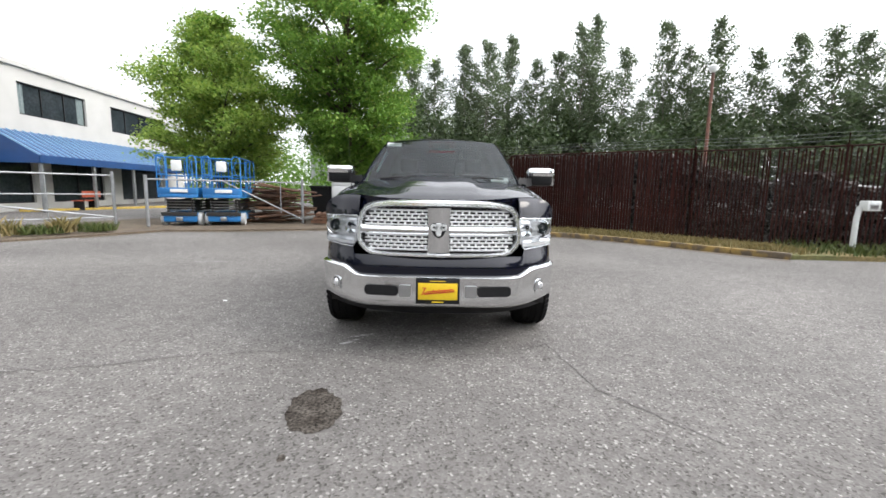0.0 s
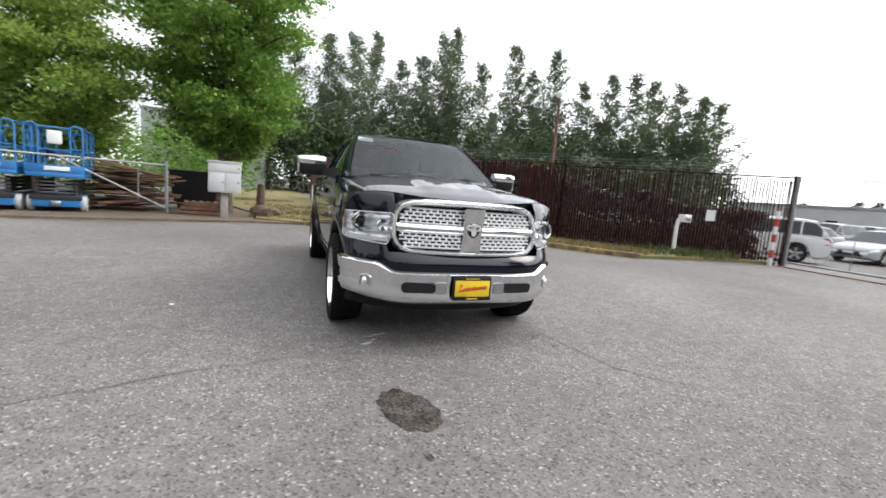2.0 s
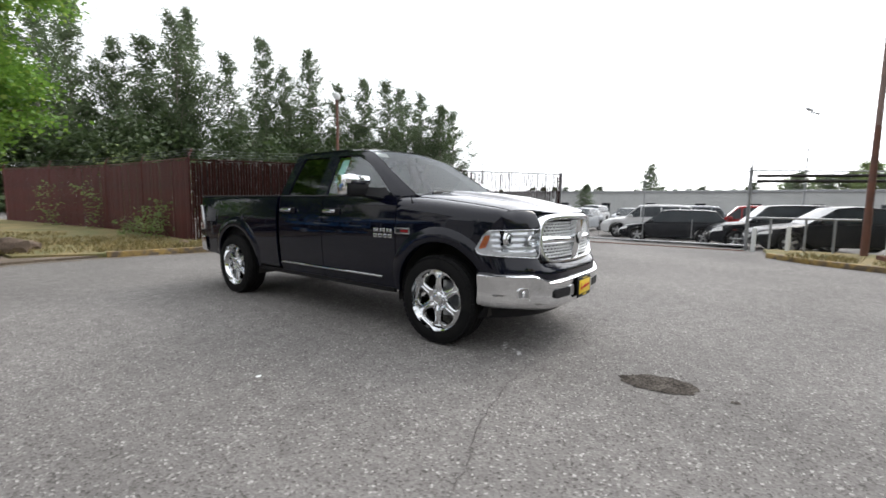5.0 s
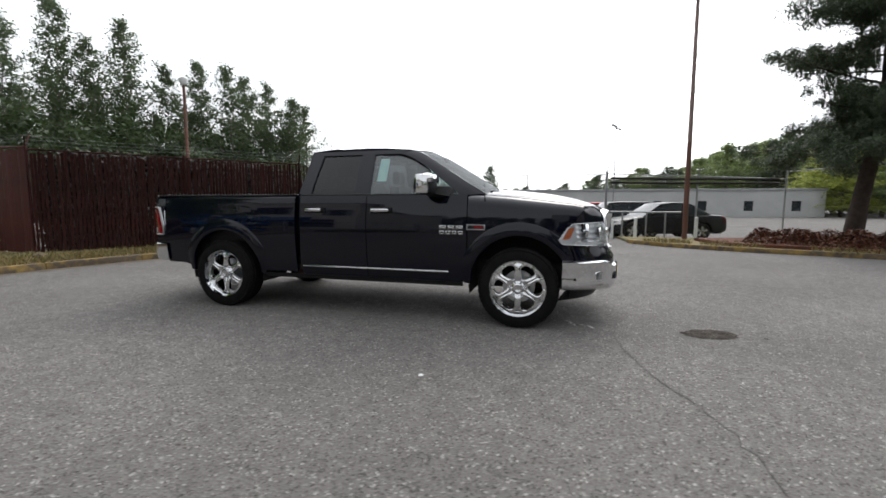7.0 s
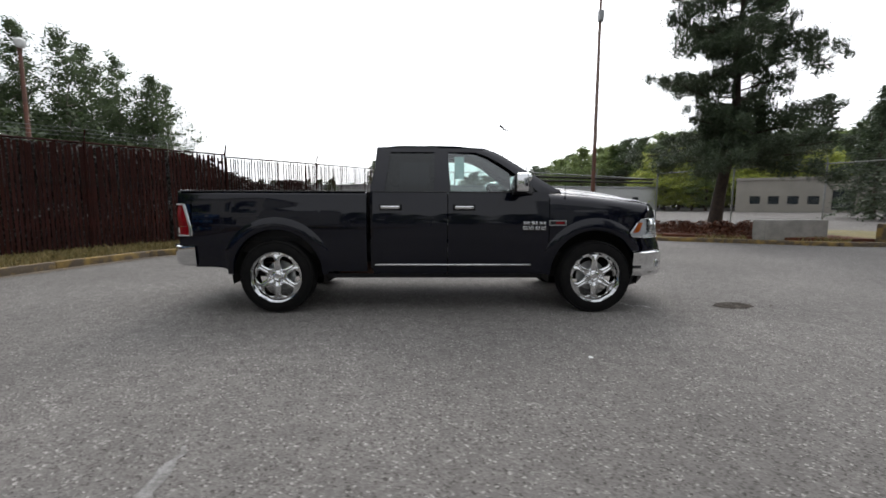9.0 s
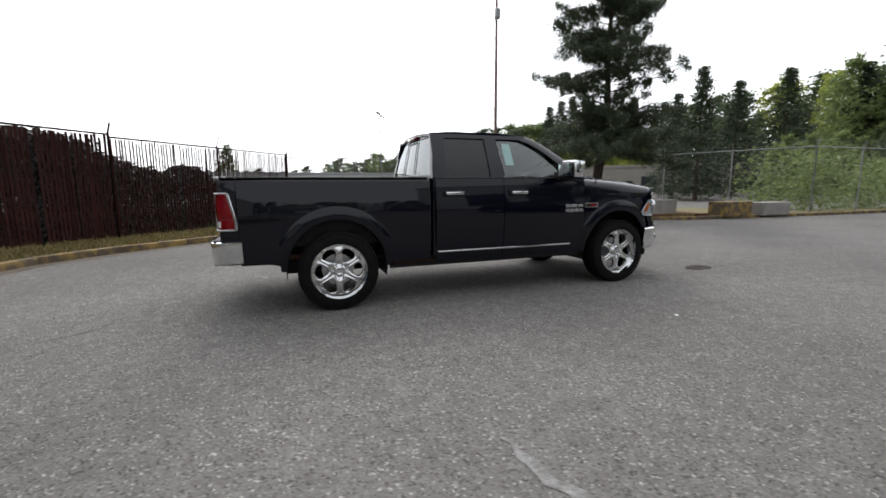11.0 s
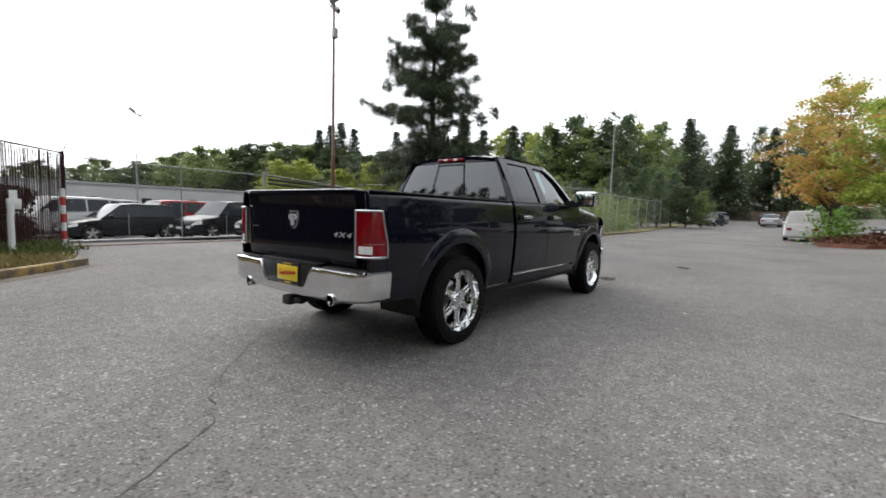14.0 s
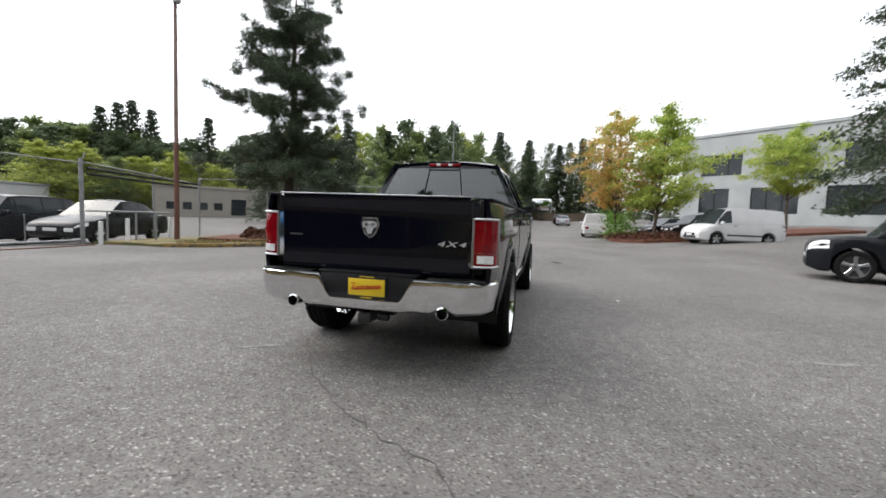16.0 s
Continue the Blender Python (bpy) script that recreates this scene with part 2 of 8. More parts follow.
M = {
    "asphalt": asphalt_mat(),
    "paint": mat("black_car_paint", (0.0018, 0.0025, 0.0072), 0.35, 0.0, (0.0026, 0.0033, 0.0088), 3, 900, fine_mix=0.2, coat=0.80, spec=0.02),
    "chrome": mat("chrome", (0.78, 0.79, 0.80), 0.06, 1.0, (0.72, 0.73, 0.74), 4, 60, fine_mix=0.03, rough_var=0.03),
    "bright_trim": mat("brushed_chrome", (0.80, 0.81, 0.82), 0.20, 0.85, (0.75, 0.76, 0.77), 9, 90, fine_mix=0.05),
    "satin": mat("satin_metal", (0.52, 0.53, 0.54), 0.28, 1.0, (0.45, 0.46, 0.47), 9, 90, fine_mix=0.06),
    "rubber": mat("tyre_rubber", (0.0055, 0.0055, 0.006), 0.8, 0, (0.009, 0.0088, 0.0085), 8, 140, bump=0.001, spec=0.12),
    "plastic": mat("black_plastic", (0.009, 0.009, 0.010), 0.5, 0, (0.013, 0.013, 0.014), 10, 300, bump=0.0006, spec=0.2),
    "dark": mat("dark_underbody", (0.010, 0.010, 0.010), 0.8, 0, (0.018, 0.016, 0.014), 6, 60, bump=0.001),
    "cloth": mat("grey_cloth", (0.05, 0.05, 0.052), 0.9, 0, (0.035, 0.035, 0.037), 12, 300, bump=0.001),
    "glass": glass_mat("tinted_glass", (0.74, 0.83, 0.82), gloss=0.0, reflect=0.25, ior=2.2),
    "side_glass": glass_mat("side_window_glass", (0.62, 0.73, 0.71), ior=2.0),
    "privacy": glass_mat("privacy_glass", (0.045, 0.05, 0.055), ior=1.5),
    "rear_glass": glass_mat("rear_privacy_glass", (0.045, 0.05, 0.055), ior=1.9),
    "lens": glass_mat("clear_lens", (0.92, 0.93, 0.94)),
    "reflector": mat("bright_reflector", (0.80, 0.81, 0.82), 0.28, 0.55, (0.74, 0.75, 0.76), 14, 60, fine_mix=0.08),
    "red_lens": mat("red_lens", (0.22, 0.003, 0.008), 0.14, 0, (0.16, 0.002, 0.005), 20, 120, coat=0.5, fine_mix=0.15, spec=0.25),
    "amber": mat("amber_lens", (0.5625, 0.135, 0.015), 0.15, 0, (0.4875, 0.105, 0.015), 20, 90, coat=1.0),
    "white_lens": mat("white_lens", (0.74, 0.74, 0.74), 0.15, 0, (0.66, 0.66, 0.66), 30, 150, coat=1.0),
    "yellow": mat("plate_yellow", (0.66, 0.465, 0.015), 0.4, 0, (0.615, 0.42, 0.015), 9, 60, fine_mix=0.05),
    "red_ink": mat("red_ink", (0.55, 0.03, 0.02), 0.5),
    "paper": mat("white_paper", (0.6, 0.615, 0.6), 0.7, 0, (0.555, 0.57, 0.57), 9, 80, fine_mix=0.05),
    "paper_teal": mat("printed_paper", (0.45, 0.68, 0.66), 0.7, 0, (0.6, 0.76, 0.74), 14, 80, fine_mix=0.1),
    "slat": mat("brown_fence_slat", (0.03188, 0.008906, 0.007031), 0.75, 0, (0.01875, 0.006375, 0.005156), 2.2, 40, bump=0.001, rnd=0.22, spec=0.1),
    "slat_red": mat("red_fence_slat", (0.08625, 0.0135, 0.012), 0.65, 0, (0.06, 0.0105, 0.00975), 2.0, 40, bump=0.001, rnd=0.09),
    "satin_dark": mat("dark_wheel_metal", (0.06, 0.06, 0.062), 0.45, 0.6, (0.04, 0.04, 0.042), 9, 90),
    "scrape": mat("scraped_asphalt", (0.2025, 0.1988, 0.195), 0.9, 0, (0.1275, 0.1222, 0.117), 14, 90, fine_mix=0.3, lo=0.4, hi=0.6),
    "galv": mat("galvanised_steel", (0.3, 0.3075, 0.315), 0.5, 0.7, (0.225, 0.2325, 0.24), 5, 70, fine_mix=0.12),
    "rust": mat("brown_painted_pole", (0.1275, 0.04875, 0.0285), 0.65, 0, (0.0825, 0.0375, 0.02625), 3, 50),
    "pole_pale": mat("pale_brown_pole", (0.22, 0.15, 0.125), 0.65, 0, (0.16, 0.11, 0.095), 3, 50),
    "kerb": mat("worn_yellow_kerb", (0.235, 0.155, 0.045), 0.85, 0, (0.085, 0.064, 0.042), 4.5, 60, bump=0.002, lo=0.38, hi=0.56),
    "concrete": mat("grey_concrete", (0.27, 0.2587, 0.24), 0.88, 0, (0.195, 0.1875, 0.1762), 2.5, 50, bump=0.002),
    "dirt": mat("dry_dirt", (0.1125, 0.08625, 0.06), 0.95, 0, (0.075, 0.05625, 0.039), 2.0, 35, bump=0.01, fine_mix=0.4),
    "drygrass": mat("dry_grass_soil", (0.18, 0.135, 0.05625), 0.95, 0, (0.09, 0.09375, 0.03), 0.9, 30, bump=0.012, fine_mix=0.35),
    "rock": mat("weathered_boulder", (0.115, 0.080, 0.055), 0.9, 0, (0.060, 0.042, 0.030), 5, 50, bump=0.012, fine_mix=0.5),
    "mulch": mat("red_bark_mulch", (0.1275, 0.04125, 0.01875), 0.95, 0, (0.0675, 0.024, 0.0135), 4, 45, bump=0.02, fine_mix=0.5),
    "bark": mat("grey_brown_bark", (0.0975, 0.07125, 0.0525), 0.9, 0, (0.05625, 0.04125, 0.0315), 7, 50, bump=0.01, fine_mix=0.35),
    "pine_bark": mat("dark_pine_bark", (0.052, 0.036, 0.027), 0.9, 0, (0.028, 0.020, 0.016), 7, 50, bump=0.012, fine_mix=0.35),
    "bark_pale": mat("pale_poplar_bark", (0.255, 0.2325, 0.2025), 0.85, 0, (0.1275, 0.1125, 0.09375), 3, 40, bump=0.006, fine_mix=0.3),
    "stucco": mat("white_stucco", (0.4329, 0.427, 0.4095), 0.9, 0, (0.3861, 0.3802, 0.3627), 0.8, 90, bump=0.002, fine_mix=0.05),
    "stucco_grey": mat("pale_grey_wall", (0.33, 0.345, 0.345), 0.85, 0, (0.27, 0.285, 0.285), 0.5, 60, fine_mix=0.06),
    "white_wall": mat("white_warehouse_wall", (0.46, 0.47, 0.465), 0.85, 0, (0.40, 0.41, 0.405), 0.5, 60, fine_mix=0.06),
    "lamp_metal": mat("bright_lamp_metal", (0.80, 0.81, 0.83), 0.12, 0.65, (0.72, 0.73, 0.75), 10, 60, fine_mix=0.05),
    "tan": mat("tan_wall", (0.285, 0.265, 0.232), 0.9, 0, (0.24, 0.225, 0.20), 0.6, 50, fine_mix=0.08),
    "roof": mat("grey_metal_roof", (0.3, 0.3075, 0.315), 0.5, 0.3, (0.2475, 0.255, 0.2625), 1.5, 40),
    "window": mat("dark_window_glass", (0.018, 0.024, 0.028), 0.06, 0, (0.03, 0.036, 0.04), 0.7, 9, spec=0.22),
    "awning": mat("blue_awning_metal", (0.012, 0.052, 0.165), 0.45, 0, (0.010, 0.042, 0.135), 1.2, 40),
    "orange": mat("orange_red_paint", (0.34, 0.06, 0.025), 0.5, 0, (0.27, 0.05, 0.02), 4, 60),
    "office_kerb": mat("bright_yellow_kerb_paint", (0.42, 0.30, 0.05), 0.8, 0, (0.30, 0.21, 0.05), 4.5, 60, bump=0.002),
    # awning blue made paler: light caught by the standing ribs, put into colour
    "awning_rib_lit": mat("lit_blue_awning_rib", (0.20, 0.34, 0.48), 0.45, 0, (0.17, 0.29, 0.42), 1.2, 40),
    "blue": mat("blue_lift_paint", (0.015, 0.15, 0.375), 0.45, 0, (0.015, 0.1125, 0.3), 3, 50, fine_mix=0.12),
    "grey_box": mat("grey_cabinet_paint", (0.42, 0.4275, 0.4275), 0.55, 0, (0.36, 0.3675, 0.3675), 2, 50, fine_mix=0.06),
    "lumber": mat("weathered_timber", (0.1575, 0.07875, 0.045), 0.85, 0, (0.09, 0.0495, 0.0315), 3, 60, rnd=0.45, bump=0.003),
    "curtain": mat("curtain_cloth", (0.16, 0.20, 0.20), 0.9, 0, (0.12, 0.15, 0.15), 9, 60),
    "fabric": mat("red_white_band", (0.4125, 0.0375, 0.03), 0.6),
    "oil": mat("oil_stain", (0.028, 0.0238, 0.0203), 0.95, 0, (0.0616, 0.0546, 0.0476), 9, 60, fine_mix=0.75, bump=0.003, spec=0.05),
    "crack": mat("crack_filling", (0.04125, 0.0375, 0.0345), 0.95, 0, (0.0675, 0.06225, 0.0585), 5, 90),
    "chalk": mat("worn_white_paint", (0.39, 0.3825, 0.375), 0.9, 0, (0.15, 0.1425, 0.1387), 14, 60, lo=0.42, hi=0.56),
    "maple": leaf_mat("maple_leaf", (0.092, 0.195, 0.029), (0.172, 0.300, 0.049), through=0.45),
    "maple_light": leaf_mat("light_maple_leaf", (0.195, 0.315, 0.052), (0.350, 0.450, 0.095), through=0.45),
    "poplar": leaf_mat("poplar_leaf", (0.07244, 0.1056, 0.05588), (0.1294, 0.1708, 0.08486), through=0.45),
    "dark_leaf": leaf_mat("dark_undergrowth_leaf", (0.03, 0.05063, 0.02063), (0.06187, 0.09, 0.03375), through=0.3),
    "wood_leaf": leaf_mat("woodland_leaf", (0.135, 0.190, 0.068), (0.225, 0.278, 0.102), through=0.5),
    "needle": leaf_mat("pine_needle", (0.03465, 0.05445, 0.03135), (0.0693, 0.0924, 0.0495), through=0.3),
    "bramble": leaf_mat("dry_bramble_leaf", (0.015, 0.012, 0.00825), (0.039, 0.0255, 0.018), through=0.15),
    "bark_chip": leaf_mat("bark_chip", (0.06375, 0.0225, 0.012), (0.15, 0.05625, 0.03), through=0.0),
    "autumn": leaf_mat("autumn_leaf", (0.594, 0.234, 0.099), (0.45, 0.378, 0.09), through=0.45),
    "yellow_leaf": leaf_mat("yellow_green_leaf", (0.234, 0.306, 0.054), (0.45, 0.468, 0.099), through=0.45),
    "grass": leaf_mat("grass_blade", (0.1125, 0.1013, 0.03375), (0.255, 0.195, 0.08625), through=0.2),
    "weed": leaf_mat("green_weed", (0.04125, 0.0675, 0.0165), (0.0975, 0.1125, 0.03375), through=0.2),
}


# ---- building helpers ----
def link(name, bm, material, parent=None, label="", smooth=False):
    """One mesh object from a bmesh, under a parent if one is given."""
    me = bpy.data.meshes.new(name)
    if material not in ("glass", "side_glass", "privacy", "rear_glass"):
        bmesh.ops.recalc_face_normals(bm, faces=bm.faces)
    if material == "lens":
        bm.normal_update()
        bmesh.ops.reverse_faces(bm, faces=[f for f in bm.faces if f.normal.y > 0])
    bm.to_mesh(me)
    bm.free()
    me.materials.append(M[material] if isinstance(material, str) else material)
    if smooth:
        me.polygons.foreach_set("use_smooth", [True] * len(me.polygons))
        me.set_sharp_from_angle(angle=radians(38))
    ob = new(name, me)
    if parent:
        ob.parent = parent
    if label:
        ob["label"] = label
    return ob


def part(name, bm, material, parent, label="", smooth=True):
    return link(name, bm, material, parent, label, smooth)


def share(name, me, parent, m):
    """One more object on a mesh that is there already."""
    ob = new(name, me)
    ob.parent = parent
    ob.matrix_basis = m
    return ob


def thing(name, label, category, group="", m=None):
    ob = new(name)
    ob.empty_display_size = 0.2
    if m is not None:
        ob.matrix_basis = m
    return tagged(ob, label, category, group)


def B():
    return bmesh.new()


def box(bm, x0, x1, y0, y1, z0, z1, bevel=0.0, m=None):
    r = bmesh.ops.create_cube(bm, size=1.0)
    t = Matrix.Translation(((x0 + x1) / 2, (y0 + y1) / 2, (z0 + z1) / 2)) @ Matrix.Diagonal((abs(x1 - x0), abs(y1 - y0), abs(z1 - z0), 1))
    bmesh.ops.transform(bm, matrix=(m @ t) if m is not None else t, verts=r["verts"])
    if bevel:
        es = list({e for v in r["verts"] for e in v.link_edges})
        bmesh.ops.bevel(bm, geom=es, offset=bevel, segments=2, affect="EDGES", profile=0.5)
    return bm


def loft(bm, rings, closed=True, caps=True):
    """Rings of points, joined one after another."""
    vs = [[bm.verts.new(p) for p in ring] for ring in rings]
    n = len(vs[0])
    for a, b in zip(vs, vs[1:]):
        for i in range(n if closed else n - 1):
            j = (i + 1) % n
            bm.faces.new((a[i], a[j], b[j], b[i]))
    if caps and closed:
        bm.faces.new(list(reversed(vs[0])))
        bm.faces.new(vs[-1])
    return bm


def tube(bm, pts, r, n=8, caps=True):
    """A round bar along points; r is one radius or one for each point."""
    pts = [Vector(p) for p in pts]
    rs = r if isinstance(r, (list, tuple)) else [r] * len(pts)
    rings = []
    side = None
    for i, p in enumerate(pts):
        d = (pts[min(i + 1, len(pts) - 1)] - pts[max(i - 1, 0)]).normalized()
        if side is None:
            side = d.orthogonal().normalized()
        side = (side - d * side.dot(d)).normalized()
        up = d.cross(side)
        rings.append([p + rs[i] * (math.cos(2 * math.pi * k / n) * side + math.sin(2 * math.pi * k / n) * up) for k in range(n)])
    return loft(bm, rings, True, caps)


def lathe(bm, prof, n=32, axis="X", centre=(0, 0, 0), caps=False):
    """A profile of (along, radius) turned about an axis."""
    rings = []
    for a, r in prof:
        ring = []
        for k in range(n):
            c, s = r * math.cos(2 * math.pi * k / n), r * math.sin(2 * math.pi * k / n)
            p = {"X": (a, c, s), "Y": (c, a, s), "Z": (c, s, a)}[axis]
            ring.append(tuple(p[i] + centre[i] for i in range(3)))
        rings.append(ring)
    return loft(bm, rings, True, caps)


def grid(bm, fn, nu, nv):
    """A sheet of fn(u, v), u and v from 0 to 1."""
    vs = [[bm.verts.new(fn(i / nu, j / nv)) for j in range(nv + 1)] for i in range(nu + 1)]
    for i in range(nu):
        for j in range(nv):
            bm.faces.new((vs[i][j], vs[i + 1][j], vs[i + 1][j + 1], vs[i][j + 1]))
    return bm


def thicken(bm, by):
    """Gives a sheet's edges a return of the vector by."""
    es = [e for e in bm.edges if len(e.link_faces) == 1]
    r = bmesh.ops.extrude_edge_only(bm, edges=es)
    vs = [g for g in r["geom"] if isinstance(g, bmesh.types.BMVert)]
    bmesh.ops.translate(bm, vec=by, verts=vs)
    return bm


def lerp(a, b, t):
    return a + (b - a) * t


def sstep(a, b, x):
    t = min(1.0, max(0.0, (x - a) / (b - a)))
    return t * t * (3 - 2 * t)


def interp(x, xs, ys):
    return float(np.interp(x, xs, ys))


def fast_mesh(name, verts, faces, material):
    me = bpy.data.meshes.new(name)
    k = faces.shape[1]
    me.vertices.add(len(verts))
    me.vertices.foreach_set("co", np.asarray(verts, np.float32).ravel())
    me.loops.add(faces.size)
    me.loops.foreach_set("vertex_index", faces.astype(np.int32).ravel())
    me.polygons.add(len(faces))
    me.polygons.foreach_set("loop_start", np.arange(0, faces.size, k, dtype=np.int32))
    me.update(calc_edges=True)
    me.materials.append(M[material])
    return me


def leaves(name, centres, size, rng, material, droop=0.0, aspect=0.7):
    """A folded leaf of four points at each centre, turned at random."""
    n = len(centres)
    c = rng.normal(size=(n, 3)) * 0.55 + (0, 0, 0.75)
    c /= np.linalg.norm(c, axis=1, keepdims=True)
    a = rng.normal(size=(n, 3)) - (0, 0, droop)
    a -= c * (a * c).sum(1, keepdims=True)
    a /= np.linalg.norm(a, axis=1, keepdims=True)
    b = np.cross(c, a)
    s = (size * rng.uniform(0.6, 1.3, n))[:, None]
    v = np.stack([centres - a * s * 0.5, centres + b * s * aspect * 0.5 + c * s * 0.12,
                  centres + a * s * 0.5, centres - b * s * aspect * 0.5 + c * s * 0.12], 1)
    return fast_mesh(name, v.reshape(-1, 3), np.arange(4 * n).reshape(n, 4), material)


# ---- the lie of the land ----
def land(x, y):
    """Height of the ground: level by the truck, falling a little to the car park, rising along the road."""
    h = -0.30 * sstep(11, 17, x)
    h += 0.075 * max(0.0, min(-x - 4.0, 22.0)) * sstep(-8, -17, y)
    h += 0.022 * max(0.0, -34 - y)
    h += 0.012 * max(0.0, y - 12)
    return h


# ---- ground ----
def ground_sheet():
    near = list(np.arange(-30, 30.1, 1.5))
    far = [36, 44, 55, 70, 90, 120, 170, 250, 400, 700, 1200]
    axis = [-v for v in reversed(far)] + near + far
    bm = B()
    vs = [[bm.verts.new((x, y, land(x, y) if abs(x) < 300 and abs(y) < 300 else land(x, max(-300, min(300, y))))) for y in axis] for x in axis]
    for i in range(len(axis) - 1):
        for j in range(len(axis) - 1):
            bm.faces.new((vs[i][j], vs[i + 1][j], vs[i + 1][j + 1], vs[i][j + 1]))
    return tagged(link("ground", bm, "asphalt", smooth=True), "worn grey asphalt yard with pale stones and cracks", "ground", kind="structure")


ground_sheet()


def sheet(name, pts, up, material, label, category="ground", step=1.2):
    """A patch of ground with a skirt, that follows the land."""
    bm = B()
    vs = [bm.verts.new((x, y, 0)) for x, y in pts]
    es = [bm.edges.new((vs[i], vs[(i + 1) % len(vs)])) for i in range(len(vs))]
    bmesh.ops.triangle_fill(bm, edges=es, use_beauty=True)
    for _ in range(3):
        long = [e for e in bm.edges if e.calc_length() > step]
        if long:
            bmesh.ops.subdivide_edges(bm, edges=long, cuts=1)
            bmesh.ops.triangulate(bm, faces=bm.faces)
    for v in bm.verts:
        v.co.z = land(v.co.x, v.co.y) + up + 0.03 * (noise.noise(v.co * 0.8) if not v.is_boundary else 0)
    edge = [e for e in bm.edges if e.is_boundary]
    r = bmesh.ops.extrude_edge_only(bm, edges=edge)
    bmesh.ops.translate(bm, vec=(0, 0, -up - 0.05), verts=[g for g in r["geom"] if isinstance(g, bmesh.types.BMVert)])
    return tagged(link(name, bm, material, smooth=True), label, category, kind="structure")


def kerb(pts, w, h, material, label, name="kerb"):
    """A kerb of pieces about 3 m long, each set end to end."""
    k = tagged(new(name), label, "kerb", kind="structure")
    for (x0, y0), (x1, y1) in zip(pts, pts[1:]):
        n = max(1, round(math.hypot(x1 - x0, y1 - y0) / 2.4))
        for i in range(n):
            ax, ay, bx, by = lerp(x0, x1, i / n), lerp(y0, y1, i / n), lerp(x0, x1, (i + 1) / n), lerp(y0, y1, (i + 1) / n)
            d = Vector((bx - ax, by - ay, 0))
            ln = d.length
            bm = B()
            box(bm, 0.004, ln - 0.004, -w / 2, w / 2, -0.06, h, 0.018)
            for v in bm.verts:
                v.co.z += 0.006 * noise.noise(Vector((v.co.x * 3 + ax, ay, v.co.z)))
            bmesh.ops.transform(bm, matrix=Matrix.Translation((ax, ay, land(ax, ay))) @ Matrix.Rotation(math.atan2(d.y, d.x), 4, "Z"), verts=bm.verts)
            part("kerb_stone", bm, material, k)
    return k


N_KERB = [(-0.9, 7.62), (0.5, 7.38), (2.1, 6.95), (3.75, 6.35), (4.8, 5.5), (5.7, 4.45), (6.5, 3.5), (7.25, 2.75)]
S_KERB = [(9.9, -4.3), (8.9, -5.1), (8.1, -6.3), (6.9, -9.4), (6.1, -11.4), (5.8, -15.0), (5.6, -18.0), (5.5, -24.0), (5.6, -36.0)]
CORNER, GATE_N, GATE_S = (1.95, 10.05), (11.75, 2.15), (12.15, -3.75)
kerb(N_KERB, 0.16, 0.13, "kerb", "low concrete kerb with worn yellow paint along the verge")
kerb(S_KERB, 0.16, 0.12, "kerb", "low yellow-painted kerb below the pine tree")
sheet("verge_north", N_KERB + [(10.6, 2.6), (11.75, 2.3), (6.9, 6.3), (1.95, 10.2), (1.75, 17.1), (0.1, 26.1), (-2.2, 60.0), (-9.0, 60.0), (-5.0, 18.0), (-2.4, 10.4), (-2.3, 8.4)],
      0.09, "drygrass", "strip of dry yellow grass along the fence")
sheet("verge_west", [(-0.95, 7.7), (-2.4, 7.6), (-4.4, 6.9), (-6.0, 6.3), (-7.7, 5.9), (-8.6, 4.2), (-9.6, 2.8), (-12.5, 0.6), (-14.5, 2.5), (-12.0, 6.5), (-11.0, 9.8), (-5.2, 10.9), (-5.2, 18.0), (-2.45, 10.4), (-2.35, 8.3)],
      0.05, "dirt", "strip of bare dirt and leaf litter beside the yard")
sheet("verge_south", S_KERB + [(5.6, -60.0), (7.2, -60.0), (7.2, -18.2), (16.0, -17.0), (14.5, -8.0), (12.4, -4.2)], 0.08, "drygrass", "dry grass bank under the pine tree")
sheet("bank_mulch", [(-4.9, -22.5), (-6.3, -20.0), (-8.6, -20.2), (-12.4, -23.2), (-20.0, -26.0), (-22.0, -34.0), (-7.2, -38.0), (-5.2, -30.0)], 0.16, "mulch", "planting bank covered with red bark mulch")
sheet("bank_mulch_east", [(8.7, -6.7), (7.4, -9.6), (6.7, -11.4), (6.5, -13.0), (9.0, -13.0), (11.4, -9.0), (10.6, -6.4)], 0.17, "mulch", "red bark mulch at the foot of the pine")



def chips(name, label, spots, n, size, seed):
    """Bark chips heaped over mounds (x, y, radius, height)."""
    rng = np.random.default_rng(seed)
    pos = []
    for x, y, r, h in spots:
        a, q = rng.uniform(0, 6.283, n), np.sqrt(rng.uniform(0, 1, n))
        px, py = x + r * q * np.cos(a), y + r * q * np.sin(a)
        pos.append(np.stack([px, py, np.array([land(x, y) + 0.17] * n) + h * (1 - q * q) * rng.uniform(0.6, 1.1, n)], 1))
    return tagged(new(name, leaves(name, np.vstack(pos), size, rng, "bark_chip", 0, 0.5)), label, "mulch", kind="stuff")


_m = random.Random(9)
chips("mulch_heap", "heaped dark red bark mulch and dead leaves under the pine", [(lerp(9.6, 8.2, t) + _m.uniform(-0.4, 0.5), lerp(-7.9, -10.4, t) + _m.uniform(-0.2, 0.2), _m.uniform(0.4, 0.75), _m.uniform(0.15, 0.42)) for t in np.linspace(0, 1, 22)], 900, 0.09, 19)
